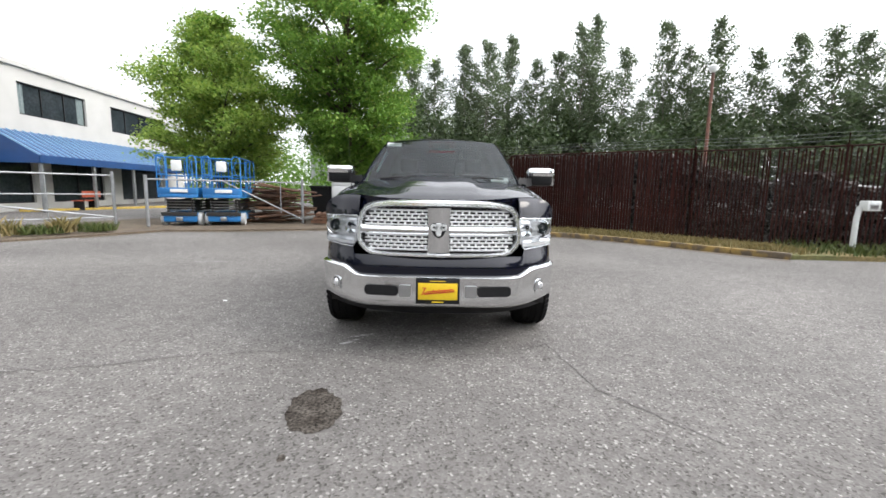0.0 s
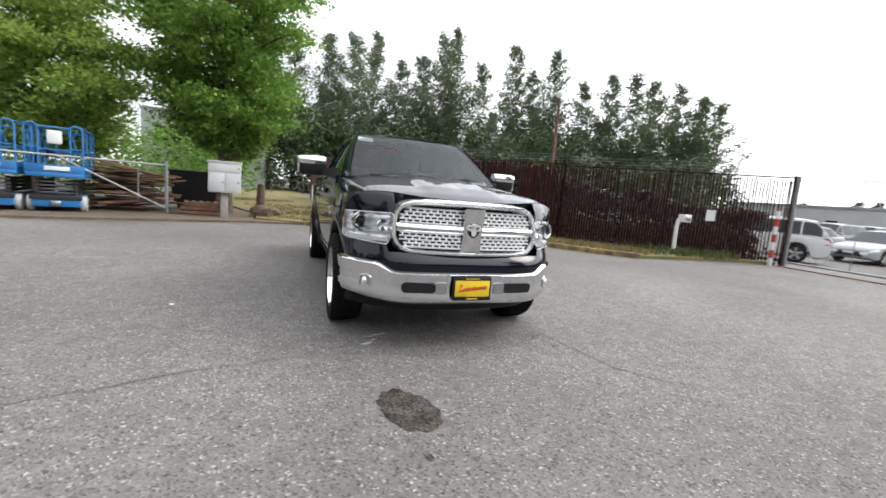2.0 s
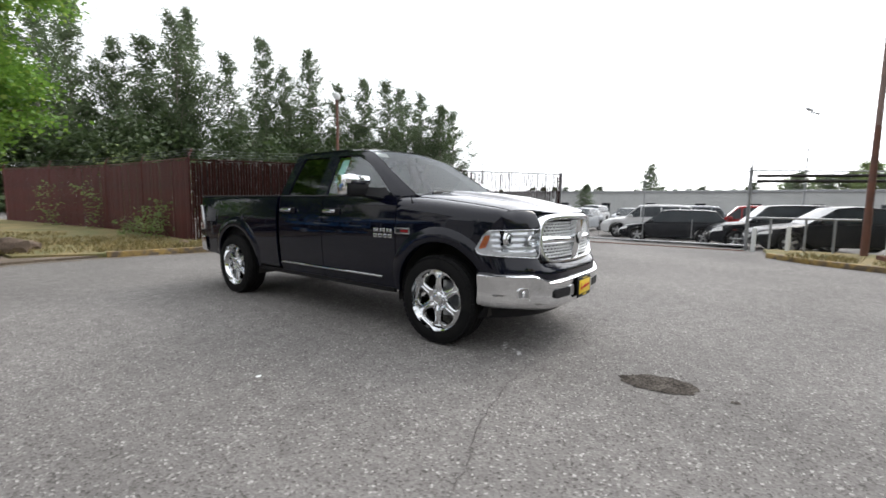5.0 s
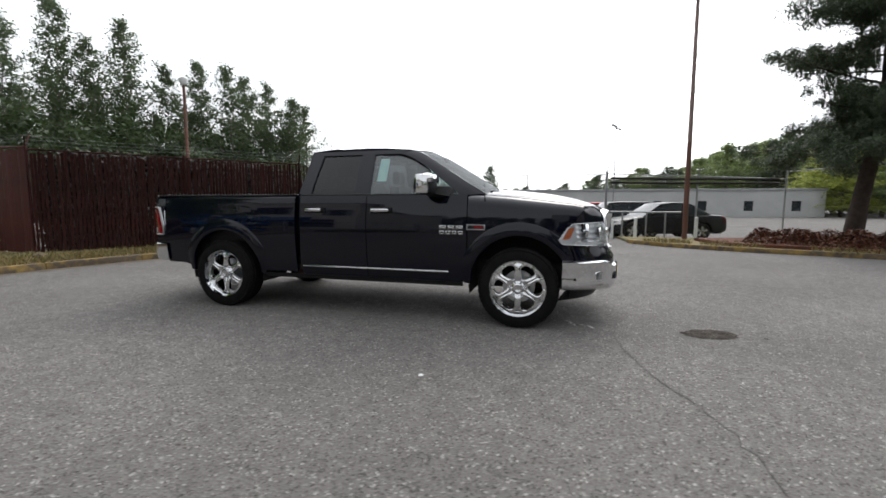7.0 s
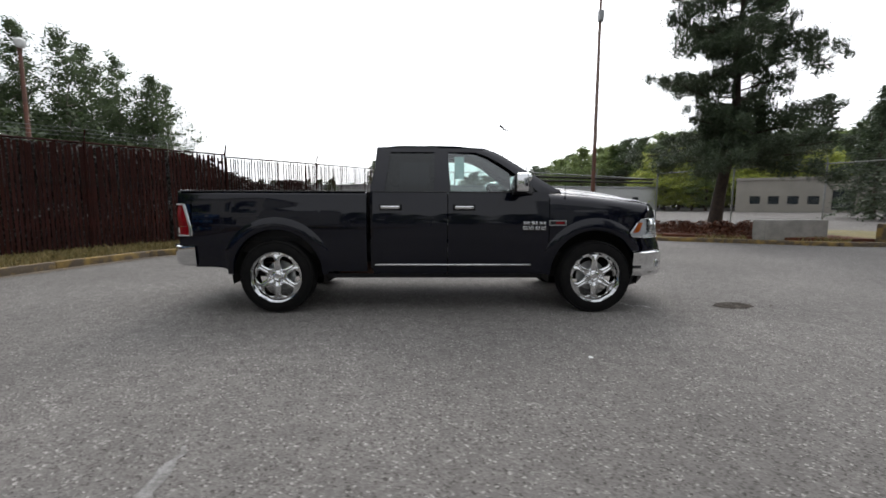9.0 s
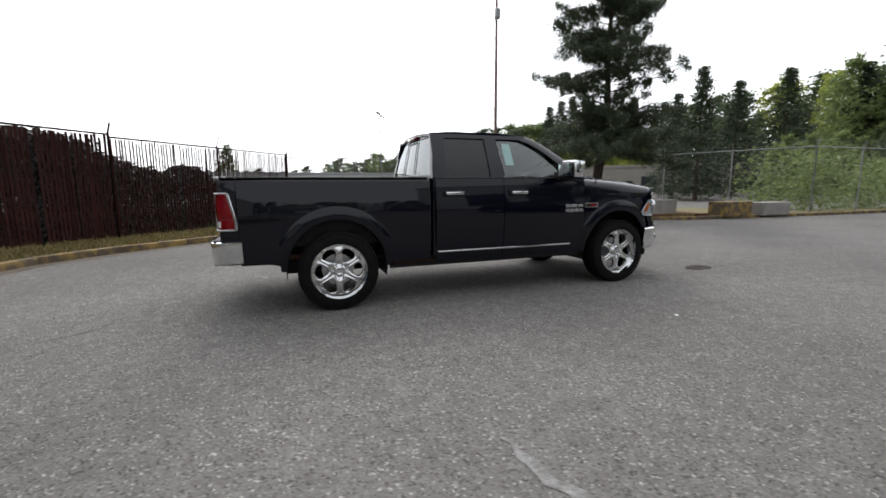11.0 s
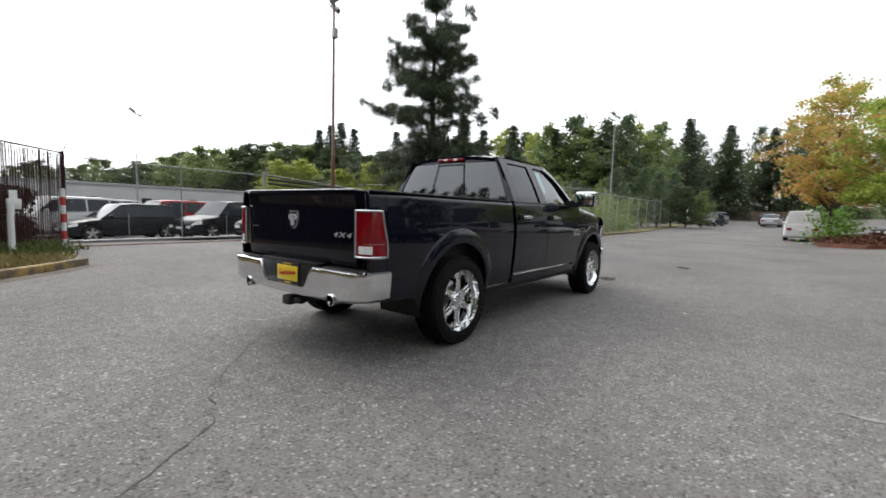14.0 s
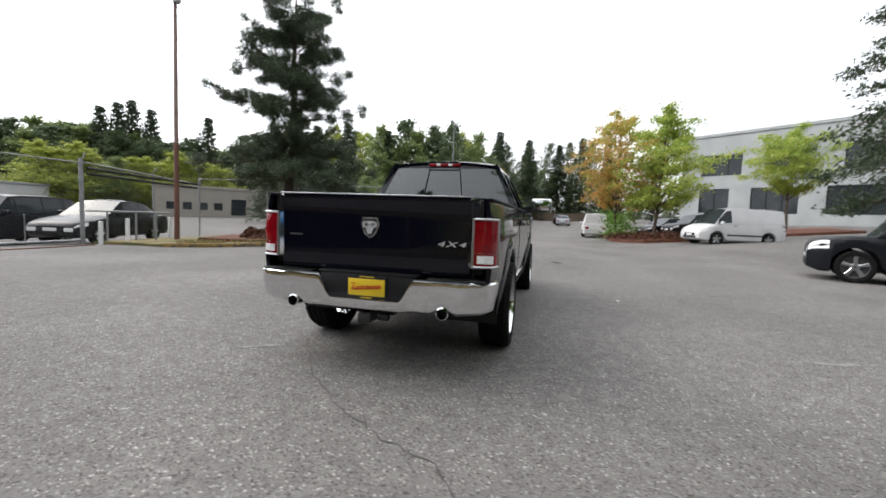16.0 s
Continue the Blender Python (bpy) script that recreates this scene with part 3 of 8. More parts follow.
chips("mulch_heap", "red bark mulch on the planting bank", [(_m.uniform(-8.6, -5.2), _m.uniform(-26.5, -21.0), _m.uniform(0.7, 1.1), _m.uniform(0.15, 0.4)) for _ in range(30)], 600, 0.13, 20)


def ribbon(name, pts, w, material, label, category, lift=0.004, seed=1):
    """A thin uneven band along points on the ground."""
    rr = random.Random(seed)
    bm = B()
    fine = []
    for (x0, y0), (x1, y1) in zip(pts, pts[1:]):
        n = max(1, int(math.hypot(x1 - x0, y1 - y0) / 0.06))
        fine += [(lerp(x0, x1, i / n) + rr.gauss(0, 0.010), lerp(y0, y1, i / n) + rr.gauss(0, 0.010)) for i in range(n)]
    fine.append(pts[-1])
    last = None
    for i, (x, y) in enumerate(fine):
        a, b = fine[max(0, i - 1)], fine[min(len(fine) - 1, i + 1)]
        d = Vector((b[0] - a[0], b[1] - a[1], 0)).normalized()
        s = Vector((-d.y, d.x, 0)) * w * rr.uniform(0.25, 1.0)
        z = land(x, y) + lift
        pair = (bm.verts.new((x + s.x, y + s.y, z)), bm.verts.new((x - s.x, y - s.y, z)))
        if last:
            bm.faces.new((last[0], last[1], pair[1], pair[0]))
        last = pair
    return tagged(link(name, bm, material), label, category, kind="structure")


def blot(name, cx, cy, rx, ry, turn, material, label, category, seed=3, lift=0.004):
    rr = random.Random(seed)
    bm = B()
    ring = []
    for k in range(56):
        a = 2 * math.pi * k / 56
        q = 1 + 0.14 * noise.noise(Vector((math.cos(a) * 2.2, math.sin(a) * 2.2, seed))) + rr.uniform(-0.06, 0.06)
        x, y = rx * q * math.cos(a), ry * q * math.sin(a)
        ring.append(bm.verts.new((cx + x * math.cos(turn) - y * math.sin(turn), cy + x * math.sin(turn) + y * math.cos(turn), land(cx, cy) + lift)))
    bm.faces.new(ring)
    return tagged(link(name, bm, material), label, category, kind="structure")


blot("oil_stain", -0.70, -3.60, 0.155, 0.255, 0.25, "oil", "dark round oil stain on the asphalt", "stain")
blot("oil_stain", -1.50, -7.05, 0.13, 0.24, 0.4, "oil", "dark oil stain on the asphalt", "stain", seed=15)
blot("oil_stain", -0.72, -4.06, 0.02, 0.03, 0.2, "oil", "small oil drip on the asphalt", "stain", seed=5)
blot("paint_speck", -2.40, -1.24, 0.022, 0.018, 0, "paper", "small white speck on the asphalt", "speck", seed=8)
ribbon("crack", [(-3.9, -2.62), (-3.3, -3.18), (-2.7, -3.14), (-2.4, -3.06), (-2.05, -2.89), (-1.5, -2.76), (-1.0, -2.71), (-0.55, -2.78), (-0.21, -2.93), (0.13, -2.74), (0.58, -2.68), (0.92, -2.46)], 0.0055, "crack", "winding crack in the asphalt before the truck", "crack", seed=2)
ribbon("crack", [(0.92, -2.46), (1.06, -3.28), (1.5, -3.9)], 0.006, "crack", "fine branching crack in the asphalt", "crack", seed=4)
ribbon("crack", [(0.95, 2.2), (0.6, 2.75), (0.35, 3.08), (-0.12, 3.55), (-0.55, 3.82), (-0.85, 3.95), (-1.0, 4.2), (-1.3, 4.6), (-1.7, 5.1)], 0.006, "crack", "winding crack in the asphalt behind the truck", "crack", seed=9)
ribbon("worn_mark", [(-0.79, -2.55), (-0.68, -2.42)], 0.030, "chalk", "worn white paint mark on the asphalt", "mark", seed=11)
ribbon("worn_mark", [(-0.74, -2.36), (-0.56, -2.28)], 0.026, "chalk", "worn white paint mark on the asphalt", "mark", seed=12)
ribbon("worn_mark", [(-3.62, 1.30), (-3.98, 1.27), (-4.14, 1.2)], 0.04, "scrape", "pale scrape mark on the asphalt", "mark", seed=13)
ribbon("worn_mark", [(0.95, 2.55), (1.3, 2.75)], 0.03, "scrape", "pale scrape mark on the asphalt", "mark", seed=14)


ribbon("gutter_litter", [(x - 0.17 * (0.5 + 0.1 * i), y - 0.22) for i, (x, y) in enumerate(N_KERB)], 0.15, "dirt", "dark strip of grit and leaf litter along the kerb", "litter", 0.006, 21)
ribbon("gutter_litter", [(-8.5, 4.1), (-7.75, 5.75), (-6.0, 6.15), (-4.4, 6.75), (-2.4, 7.42), (-0.95, 7.45)], 0.16, "dirt", "dark strip of grit and leaf litter along the dirt", "litter", 0.006, 22)


# ---- fences ----
def chain_link(bm, p0, p1, z0, z1, pitch=0.075, w=0.0022):
    """Crossing wires between two posts."""
    a, b = Vector((*p0, 0)), Vector((*p1, 0))
    ln, h = (b - a).length, z1 - z0
    d = (b - a) / ln
    s = -h
    while s < ln:
        for flip in (0, 1):
            u0, u1 = max(0, s), min(ln, s + h)
            if u1 - u0 < 0.02:
                continue
            v0, v1 = u0 - s, u1 - s
            if flip:
                v0, v1 = h - v0, h - v1
            q0, q1 = a + d * u0, a + d * u1
            off = w * 0.7
            bm.faces.new([bm.verts.new(p) for p in ((q0.x, q0.y, z0 + v0 - off), (q1.x, q1.y, z0 + v1 - off), (q1.x, q1.y, z0 + v1 + off), (q0.x, q0.y, z0 + v0 + off))])
        s += pitch
    return bm


def fence_run(name, pts, h, label, slat=None, slat_w=0.06, slat_step=0.082, wires=3, post_r=0.03, rail=True, arm=0.25, seed=1, post_mat="galv", gaps=0.03, step=3.0):
    """A wire fence: posts, top rail, wires above, with slats in the mesh or without."""
    rr = random.Random(seed)
    f = tagged(new(name), label, "fence", kind="structure")
    if slat:
        bm = B()
        box(bm, -slat_w / 2, slat_w / 2, -0.006, 0.006, 0, h - 0.12, 0)
        for v in bm.verts:
            if v.co.y > 0:
                v.co.x *= 0.85
        me = bpy.data.meshes.new("slat")
        bm.to_mesh(me)
        bm.free()
        me.materials.append(M[slat])
    for (x0, y0), (x1, y1) in zip(pts, pts[1:]):
        ln = math.hypot(x1 - x0, y1 - y0)
        n = max(1, round(ln / step))
        turn = math.atan2(y1 - y0, x1 - x0)
        for i in range(n + 1):
            x, y = lerp(x0, x1, i / n), lerp(y0, y1, i / n)
            z = land(x, y)
            if i == n and (x1, y1) != pts[-1]:
                continue
            bm = B()
            tube(bm, [(x, y, z - 0.1), (x, y, z + h + 0.05)], post_r, 8)
            if arm:
                tube(bm, [(x, y, z + h + 0.04), (x + 0.10 * math.sin(turn), y - 0.10 * math.cos(turn), z + h + 0.04 + arm)], post_r * 0.5, 6)
            part("post", bm, post_mat, f)
        for i in range(n):
            ax, ay, bx, by = lerp(x0, x1, i / n), lerp(y0, y1, i / n), lerp(x0, x1, (i + 1) / n), lerp(y0, y1, (i + 1) / n)
            za, zb = land(ax, ay), land(bx, by)
            if rail:
                bm = B()
                tube(bm, [(ax, ay, za + h), (bx, by, zb + h)], 0.021, 6)
                part("rail", bm, post_mat, f)
            bm = B()
            chain_link(bm, (ax, ay), (bx, by), min(za, zb) + 0.04, min(za, zb) + h)
            part("wire_mesh", bm, "galv", f, smooth=False)
            for k in range(wires):
                bm = B()
                o = 0.04 + 0.10 * (k + 1) / max(1, wires)
                zz = h + 0.05 + arm * (k + 1) / max(1, wires)
                tube(bm, [(ax + o * math.sin(turn) * 0.7, ay - o * math.cos(turn) * 0.7, za + zz), ((ax + bx) / 2 + o * math.sin(turn) * 0.7, (ay + by) / 2 - o * math.cos(turn) * 0.7, (za + zb) / 2 + zz - 0.03), (bx + o * math.sin(turn) * 0.7, by - o * math.cos(turn) * 0.7, zb + zz)], 0.004, 4)
                part("barbed_wire", bm, "galv", f)
        if slat:
            s = 0.06
            while s < ln - 0.04:
                if rr.random() > gaps:
                    x, y = lerp(x0, x1, s / ln), lerp(y0, y1, s / ln)
                    drop = rr.choice((0, 0, 0, -0.02, -0.05, 0.03))
                    share("slat", me, f, Matrix.Translation((x, y, land(x, y) + 0.08 + drop)) @ Matrix.Rotation(turn + rr.gauss(0, 0.10), 4, "Z") @ Matrix.Rotation(rr.gauss(0, 0.006), 4, "Y"))
                s += slat_step
    return f


fence_run("fence_north", [CORNER, (7.0, 6.1)], 2.54, "tall wire fence filled with dark brown slats", "slat", slat_w=0.058, seed=3, post_mat="slat")
fence_run("fence_north_east", [(7.0, 6.1), GATE_N], 2.48, "tall wire fence with thin brown slats and gaps", "slat", slat_w=0.036, seed=4, post_mat="slat")
fence_run("fence_red", [CORNER, (1.75, 17.0), (0.1, 26.0)], 2.6, "tall wire fence filled with dull red slats, part grown over", "slat_red", slat_w=0.10, slat_step=0.102, gaps=0.0, seed=5, post_mat="slat_red", step=4.0)
fence_run("fence_south", [(14.5, -10.5), (10.8, -15.2), (5.62, -17.4)], 2.72, "wire fence with steel posts beside the pine", seed=8)
fence_run("fence_road", [(5.62, -17.4), (5.9, -42.0)], 2.72, "wire fence with barbed wire on slanted arms along the road", seed=9)
fence_run("fence_lot", [GATE_S, (14.5, -10.5)], 2.45, "wire fence with steel posts before the car park", seed=11, post_r=0.035)


def sliding_gate():
    """The long rolling gate across the car park's mouth."""
    g = thing("sliding_gate", "long steel rolling gate with wire mesh, closed", "gate")
    z = land(12, 0)
    for i in range(5):
        t = i / 4
        x, y = lerp(GATE_N[0] + 0.15, GATE_S[0] + 0.05, t), lerp(GATE_N[1], GATE_S[1], t)
        if i in (0, 4):
            bm = B()
            tube(bm, [(x, y, z - 0.05), (x, y, z + 2.55)], 0.05, 10)
            part("gate_post", bm, "galv", g)
        else:
            bm = B()
            tube(bm, [(x, y, z + 0.12), (x, y, z + (2.4 if i == 2 else 0.9))], 0.018 if i == 2 else 0.012, 8)
            part("upright", bm, "galv", g)
    a, b = (GATE_N[0] + 0.15, GATE_N[1]), (GATE_S[0] + 0.05, GATE_S[1])
    for zz, r in ((2.42, 0.015), (0.14, 0.03)):
        bm = B()
        tube(bm, [(*a, z + zz), (*b, z + zz)], r, 8)
        part("rail", bm, "galv", g)
    bm = B()
    chain_link(bm, a, b, z + 0.14, z + 2.4, 0.075, 0.0016)
    part("wire_mesh", bm, "galv", g, smooth=False)
    bm = B()
    box(bm, -0.05, 0.05, -2.95, 2.95, -0.02, 0.025, 0.005, Matrix.Translation((11.7, -0.8, z + 0.01)) @ Matrix.Rotation(0.02, 4, "Z"))
    tagged(link("gate_track", bm, "rust"), "rusty steel track for the gate, set in the asphalt", "track", kind="structure")


sliding_gate()


def striped_post(x, y):
    p = thing("bollard", "steel post with faded red and white bands by the gate", "bollard")
    z = land(x, y)
    for k in range(7):
        bm = B()
        lathe(bm, [(z + 0.22 * k, 0.055), (z + 0.22 * k + 0.218, 0.055)], 14, "Z", (x, y, 0), True)
        part("band", bm, "fabric" if k % 2 else "paper", p, "faded red band" if k % 2 else "faded white band")


striped_post(11.45, 2.25)


def card_post(x, y):
    p = thing("card_reader_post", "white post with a card reader box on a bent arm", "post")
    z = land(x, y) + 0.08
    bm = B()
    tube(bm, [(x, y, z - 0.1), (x, y, z + 0.75), (x + 0.02, y - 0.02, z + 1.02)], 0.055, 12)
    part("post", bm, "paper", p)
    bm = B()
    box(bm, x + 0.03, x + 0.33, y - 0.18, y + 0.02, z + 0.93, z + 1.15, 0.015)
    part("reader_box", bm, "paper", p)
    bm = B()
    box(bm, x + 0.09, x + 0.27, y - 0.19, y - 0.178, z + 0.97, z + 1.11, 0.004)
    part("keypad", bm, "satin", p, "grey keypad")


card_post(9.2, 3.5)
bm = B()
box(bm, -0.12, 0.12, -0.012, 0.0, 1.10, 1.42, 0.004, Matrix.Translation((10.25, 3.32, land(10.25, 3.32))) @ Matrix.Rotation(math.atan2(2.15 - 6.1, 11.75 - 7.0), 4, "Z"))
tagged(link("sign", bm, "paper"), "small blank white sign on the slatted fence", "sign")


# ---- trees ----
def copy_at(ob, m):
    """A copy at the pose m, whatever the scale of the first one."""
    return copy_thing(ob, m @ Matrix.Diagonal((*(1 / v for v in ob.scale), 1)))


def crown(bm, twigs, rng, base, height, crown_z, radius, n_br, shape, rise, trunk_r, lean=(0, 0), steps=(0.45, 0.7, 0.92), wild=0.22, bow=0.12):
    """A tapered trunk with rising limbs; returns the places of the leaf clumps along them and how thick each is."""
    x, y, z = base
    line = [(x + 0.15 * rng.normal() * t + lean[0] * t, y + 0.15 * rng.normal() * t + lean[1] * t, z + height * 0.97 * t) for t in np.linspace(0, 1, 9)]
    line[0] = (x, y, z - 0.15)
    tube(bm, line, [trunk_r * (1.35 if i == 0 else 1) * (1 - 0.93 * i / 8) for i in range(9)], 8)
    on = lambda zz: np.array([interp(zz, [p[2] for p in line], [p[c] for p in line]) for c in range(3)])
    spots, thick = [], []
    for k in range(n_br):
        v = (k + rng.uniform(0, 1)) / n_br
        a = k * 2.399 + rng.uniform(-0.6, 0.6)
        ln = radius * interp(v, [p for p, _ in shape], [q for _, q in shape]) * rng.uniform(1 - 1.6 * wild, 1 + 0.7 * wild)
        top = z + crown_z + (height - crown_z) * v
        root = on(max(z + crown_z * 0.75, min(top - rise * ln, z + height * 0.95)))
        tip = np.array([on(top)[0] + ln * math.cos(a), on(top)[1] + ln * math.sin(a), top + rng.normal() * 0.03 * height * wild])
        mid = lambda q: root + (tip - root) * q + np.array([0, 0, bow * ln * math.sin(math.pi * q)])
        r = trunk_r * 0.36 * (1.1 - 0.8 * v)
        tube(twigs, [mid(q) for q in (0, 0.35, 0.7, 1.0)], [r, r * 0.7, r * 0.4, r * 0.12], 5)
        side = np.array([-math.sin(a), math.cos(a), 0.25])
        for q in steps:
            for w in (-1, 0, 1):
                spots.append(mid(q + rng.uniform(-0.08, 0.08)) + side * w * ln * 0.24 * q * rng.uniform(0.4, 1.3) + rng.normal(size=3) * 0.06 * ln)
                thick.append(rng.uniform(0.25, 1.3) * (0.55 + 0.45 * ln / radius))
    return np.array(spots), np.array(thick)


def scatter(rng, spots, thick, n, sd, flat=0.5):
    """n leaf places round the clumps."""
    pick = rng.choice(len(spots), n, p=thick / thick.sum())
    return spots[pick] + rng.normal(size=(n, 3)) * sd * np.sqrt(thick)[pick][:, None] * (1, 1, flat)


OVAL = ((0, 0.50), (0.12, 0.85), (0.35, 1.0), (0.60, 0.85), (0.82, 0.52), (1, 0.12))
CONE = ((0, 0.50), (0.10, 0.80), (0.25, 1.0), (0.50, 0.78), (0.75, 0.45), (1, 0.06))
VASE = ((0, 0.45), (0.25, 0.90), (0.55, 1.0), (0.80, 0.80), (1, 0.38))


def broadleaf(label, base, height, crown_r, crown_z, n_leaf, size, material, seed, trunk_r=0.16, second=None, shape=OVAL, sd=0.34, n_br=70, rise=0.40, lean=(0, 0), wild=0.22, bow=0.12):
    """A leafy tree: trunk, rising limbs and leaves in clumps along them."""
    rng = np.random.default_rng(seed)
    x, y = base
    t = thing("tree", label, "tree")
    bm, twigs = B(), B()
    spots, thick = crown(bm, twigs, rng, (x, y, land(x, y)), height, crown_z, crown_r, n_br, shape, rise, trunk_r, lean, wild=wild, bow=bow)
    part("trunk", bm, "bark", t)
    tagged(part("branchwork", twigs, "bark", t), kind="stuff")
    pos = scatter(rng, spots, thick, n_leaf, sd)
    if second:
        share_of = np.clip(second[1] + 0.5 * (np.random.default_rng(seed + 1).uniform(-1, 1, len(pos)) * 0.5 + (pos[:, 2] - pos[:, 2].mean()) / height), 0.05, 0.95)
        pick = rng.uniform(size=n_leaf) < share_of
        o = new("crown", leaves("crown", pos[pick], size, rng, second[0], 0.25))
        o.parent = t
        pos = pos[~pick]
    o = new("crown", leaves("crown", pos, size, rng, material, 0.25))
    o.parent = t
    return t


CLUB = ((0, 0.28), (0.10, 0.52), (0.25, 0.80), (0.45, 1.0), (0.62, 0.92), (0.80, 0.60), (1, 0.06))
broadleaf("tall green maple with dense deep green leaves behind the grey cabinet", (-3.4, 10.2), 12.2, 3.15, 2.2, 110000, 0.115, "maple", 4, 0.22, ("maple_light", 0.14), CLUB, 0.29, 105, 0.55, (-0.2, 0.2), 0.22, 0.10)
broadleaf("round light-green maple behind the blue lifts", (-8.8, 11.3), 7.5, 3.0, 1.8, 76000, 0.115, "maple_light", 11, 0.16, ("maple", 0.16), OVAL, 0.28, 84, 0.55, wild=0.30)


def poplar_model(seed, h, r):
    """A slim tree of a row: bare pale stem below, an airy crown of upswept limbs above."""
    rng = np.random.default_rng(seed)
    t = thing("poplar", "tall thin poplar with pale trunk and airy crown", "tree", "poplars behind the fence")
    bm, twigs = B(), B()
    shape = ((0, 0.50), (0.12, 0.80), (0.30, 1.0), (0.55, 0.90), (0.78, 0.58), (1, 0.14))
    spots, thick = crown(bm, twigs, rng, (0, 0, 0), h, h * 0.32, r, 62, shape, 0.9, 0.17, steps=(0.35, 0.6, 0.82, 1.0), wild=0.40, bow=-0.10)
    part("trunk", bm, "bark_pale", t)
    tagged(part("branchwork", twigs, "bark_pale", t), kind="stuff")
    pos = scatter(rng, spots, thick ** 1.5, 12500, 0.36, 0.8)
    o = new("crown", leaves("crown", pos, 0.21, rng, "poplar", 0.1))
    o.parent = t
    return t


POPLARS = [(-7, 15.5), (-4, 17.0), (-1.2, 15.8), (2.7, 17.5), (5.6, 18.1), (8.4, 18.4), (11.7, 15.8), (14.5, 16.5), (17.2, 19.3), (18.6, 19.9), (22.1, 16.4), (26.4, 18.5),
           (29.0, 15.8), (31.6, 18.1), (35.2, 14.7), (38.5, 15.4), (41.4, 15.5), (43.5, 14.6), (46.2, 14.2), (48.5, 12.8), (50.5, 12.0)]
_models = [poplar_model(s, 18.0, r) for s, r in ((21, 3.0), (22, 2.5), (23, 3.3), (24, 2.7))]
_rr = random.Random(6)
for i, (az, el) in enumerate(POPLARS):
    far = 52 + _rr.uniform(-2.5, 3.5)
    x, y = far * math.sin(radians(az)), -5.9 + far * math.cos(radians(az))
    z = land(x, y)
    s = (1.27 + far * math.tan(radians(el + 0.5)) - z) / 18.0
    m = Matrix.Translation((x, y, z - 0.1)) @ Matrix.Rotation(i * 1.7, 4, "Z") @ Matrix.Diagonal((0.95, 0.95, s, 1))
    if i < 4:
        _models[i].matrix_basis = m
    else:
        copy_at(_models[i % 4], m)


for i in range(22):
    az, far = -9 + 2.75 * i, 59 + _rr.uniform(-2, 4)
    x, y = far * math.sin(radians(az)), -5.9 + far * math.cos(radians(az))
    s = (1.27 + far * math.tan(radians(_rr.uniform(8.5, 12.5) * (1 if az < 38 else 0.9))) - land(x, y)) / 18.0
    copy_at(_models[(i + 1) % 4], Matrix.Translation((x, y, land(x, y) - 0.1)) @ Matrix.Rotation(i * 2.1, 4, "Z") @ Matrix.Diagonal((0.95, 0.95, s, 1)))


def thicket(name, label, spots, size, material, seed, per=420, clump=1.1):
    """A mass of low leafy growth, of heaps at spots (x, y, top, radius)."""
    rng = np.random.default_rng(seed)
    pos = []
    for x, y, top, r in spots:
        k = rng.uniform(-1, 1, (14, 3)) * (r, r, 0.5 * top) + (x, y, land(x, y) + 0.5 * top)
        p = k[rng.integers(0, 14, per)] + rng.normal(size=(per, 3)) * (clump * 0.6, clump * 0.6, clump * 0.5)
        p = p[p[:, 2] > land(x, y)]
        pos.append(p)
    return tagged(new(name, leaves(name, np.vstack(pos), size, rng, material)), label, "undergrowth", kind="stuff")


_r = random.Random(4)
thicket("undergrowth", "dark green undergrowth below the poplars", [((46 + _r.uniform(-3, 6)) * math.sin(radians(a)), -5.9 + (46 + _r.uniform(-3, 6)) * math.cos(radians(a)), _r.uniform(5.4, 8.8) * (1 if a < 40 else 0.8), 2.2) for a in np.arange(-12, 53, 1.1)],
        0.40, "dark_leaf", 31, 1100)
def brambles():
    """Dead growth caught in the slatted fence: thick above, thin in a band at the height of the parked cars."""
    rng = np.random.default_rng(32)
    pos = []
    for t in np.linspace(0, 1, 70):
        top = interp(t, (0, 0.40, 0.50, 0.58, 0.68, 0.74, 0.80, 1.0), (2.55, 2.5, 2.35, 1.9, 1.55, 2.0, 1.5, 1.5)) * rng.uniform(0.93, 1.04)
        x, y = lerp(2.3, 11.35, t) + 0.30, lerp(10.05, 2.75, t) + 0.38
        gap = (0.78, 1.22) if not 0.46 < t < 0.55 else (0.9, 0.9)
        for lo, hi, n in ((0.0, gap[0], 420), (gap[1], top, 980), (gap[0], gap[1], 90 if t > 0.12 else 420)):
            if hi > lo:
                q = np.stack([rng.normal(x, 0.16, n), rng.normal(y, 0.16, n), land(x, y) + rng.uniform(lo, hi, n)], 1)
                pos.append(q)
    return tagged(new("undergrowth", leaves("undergrowth", np.vstack(pos), 0.13, rng, "bramble")), "dark brown brambles and bushes behind the slatted fence", "undergrowth", kind="stuff")


brambles()
thicket("hedge", "dense green bushes behind the timber and the maples", [(x, 19.5 + _r.uniform(-1.5, 2.5), _r.uniform(2.6, 4.4), 1.2) for x in np.arange(-15.0, -3.5, 0.9)], 0.20, "maple", 34, 900, 0.7)
thicket("undergrowth", "light green young trees behind the fence", [(x, y, h, 1.3) for x, y, h in ((9.5, 33.0, 4.2), (13.0, 32.0, 3.6), (6.0, 34.0, 4.4), (20.0, 27.0, 3.4))], 0.22, "wood_leaf", 33, 420)


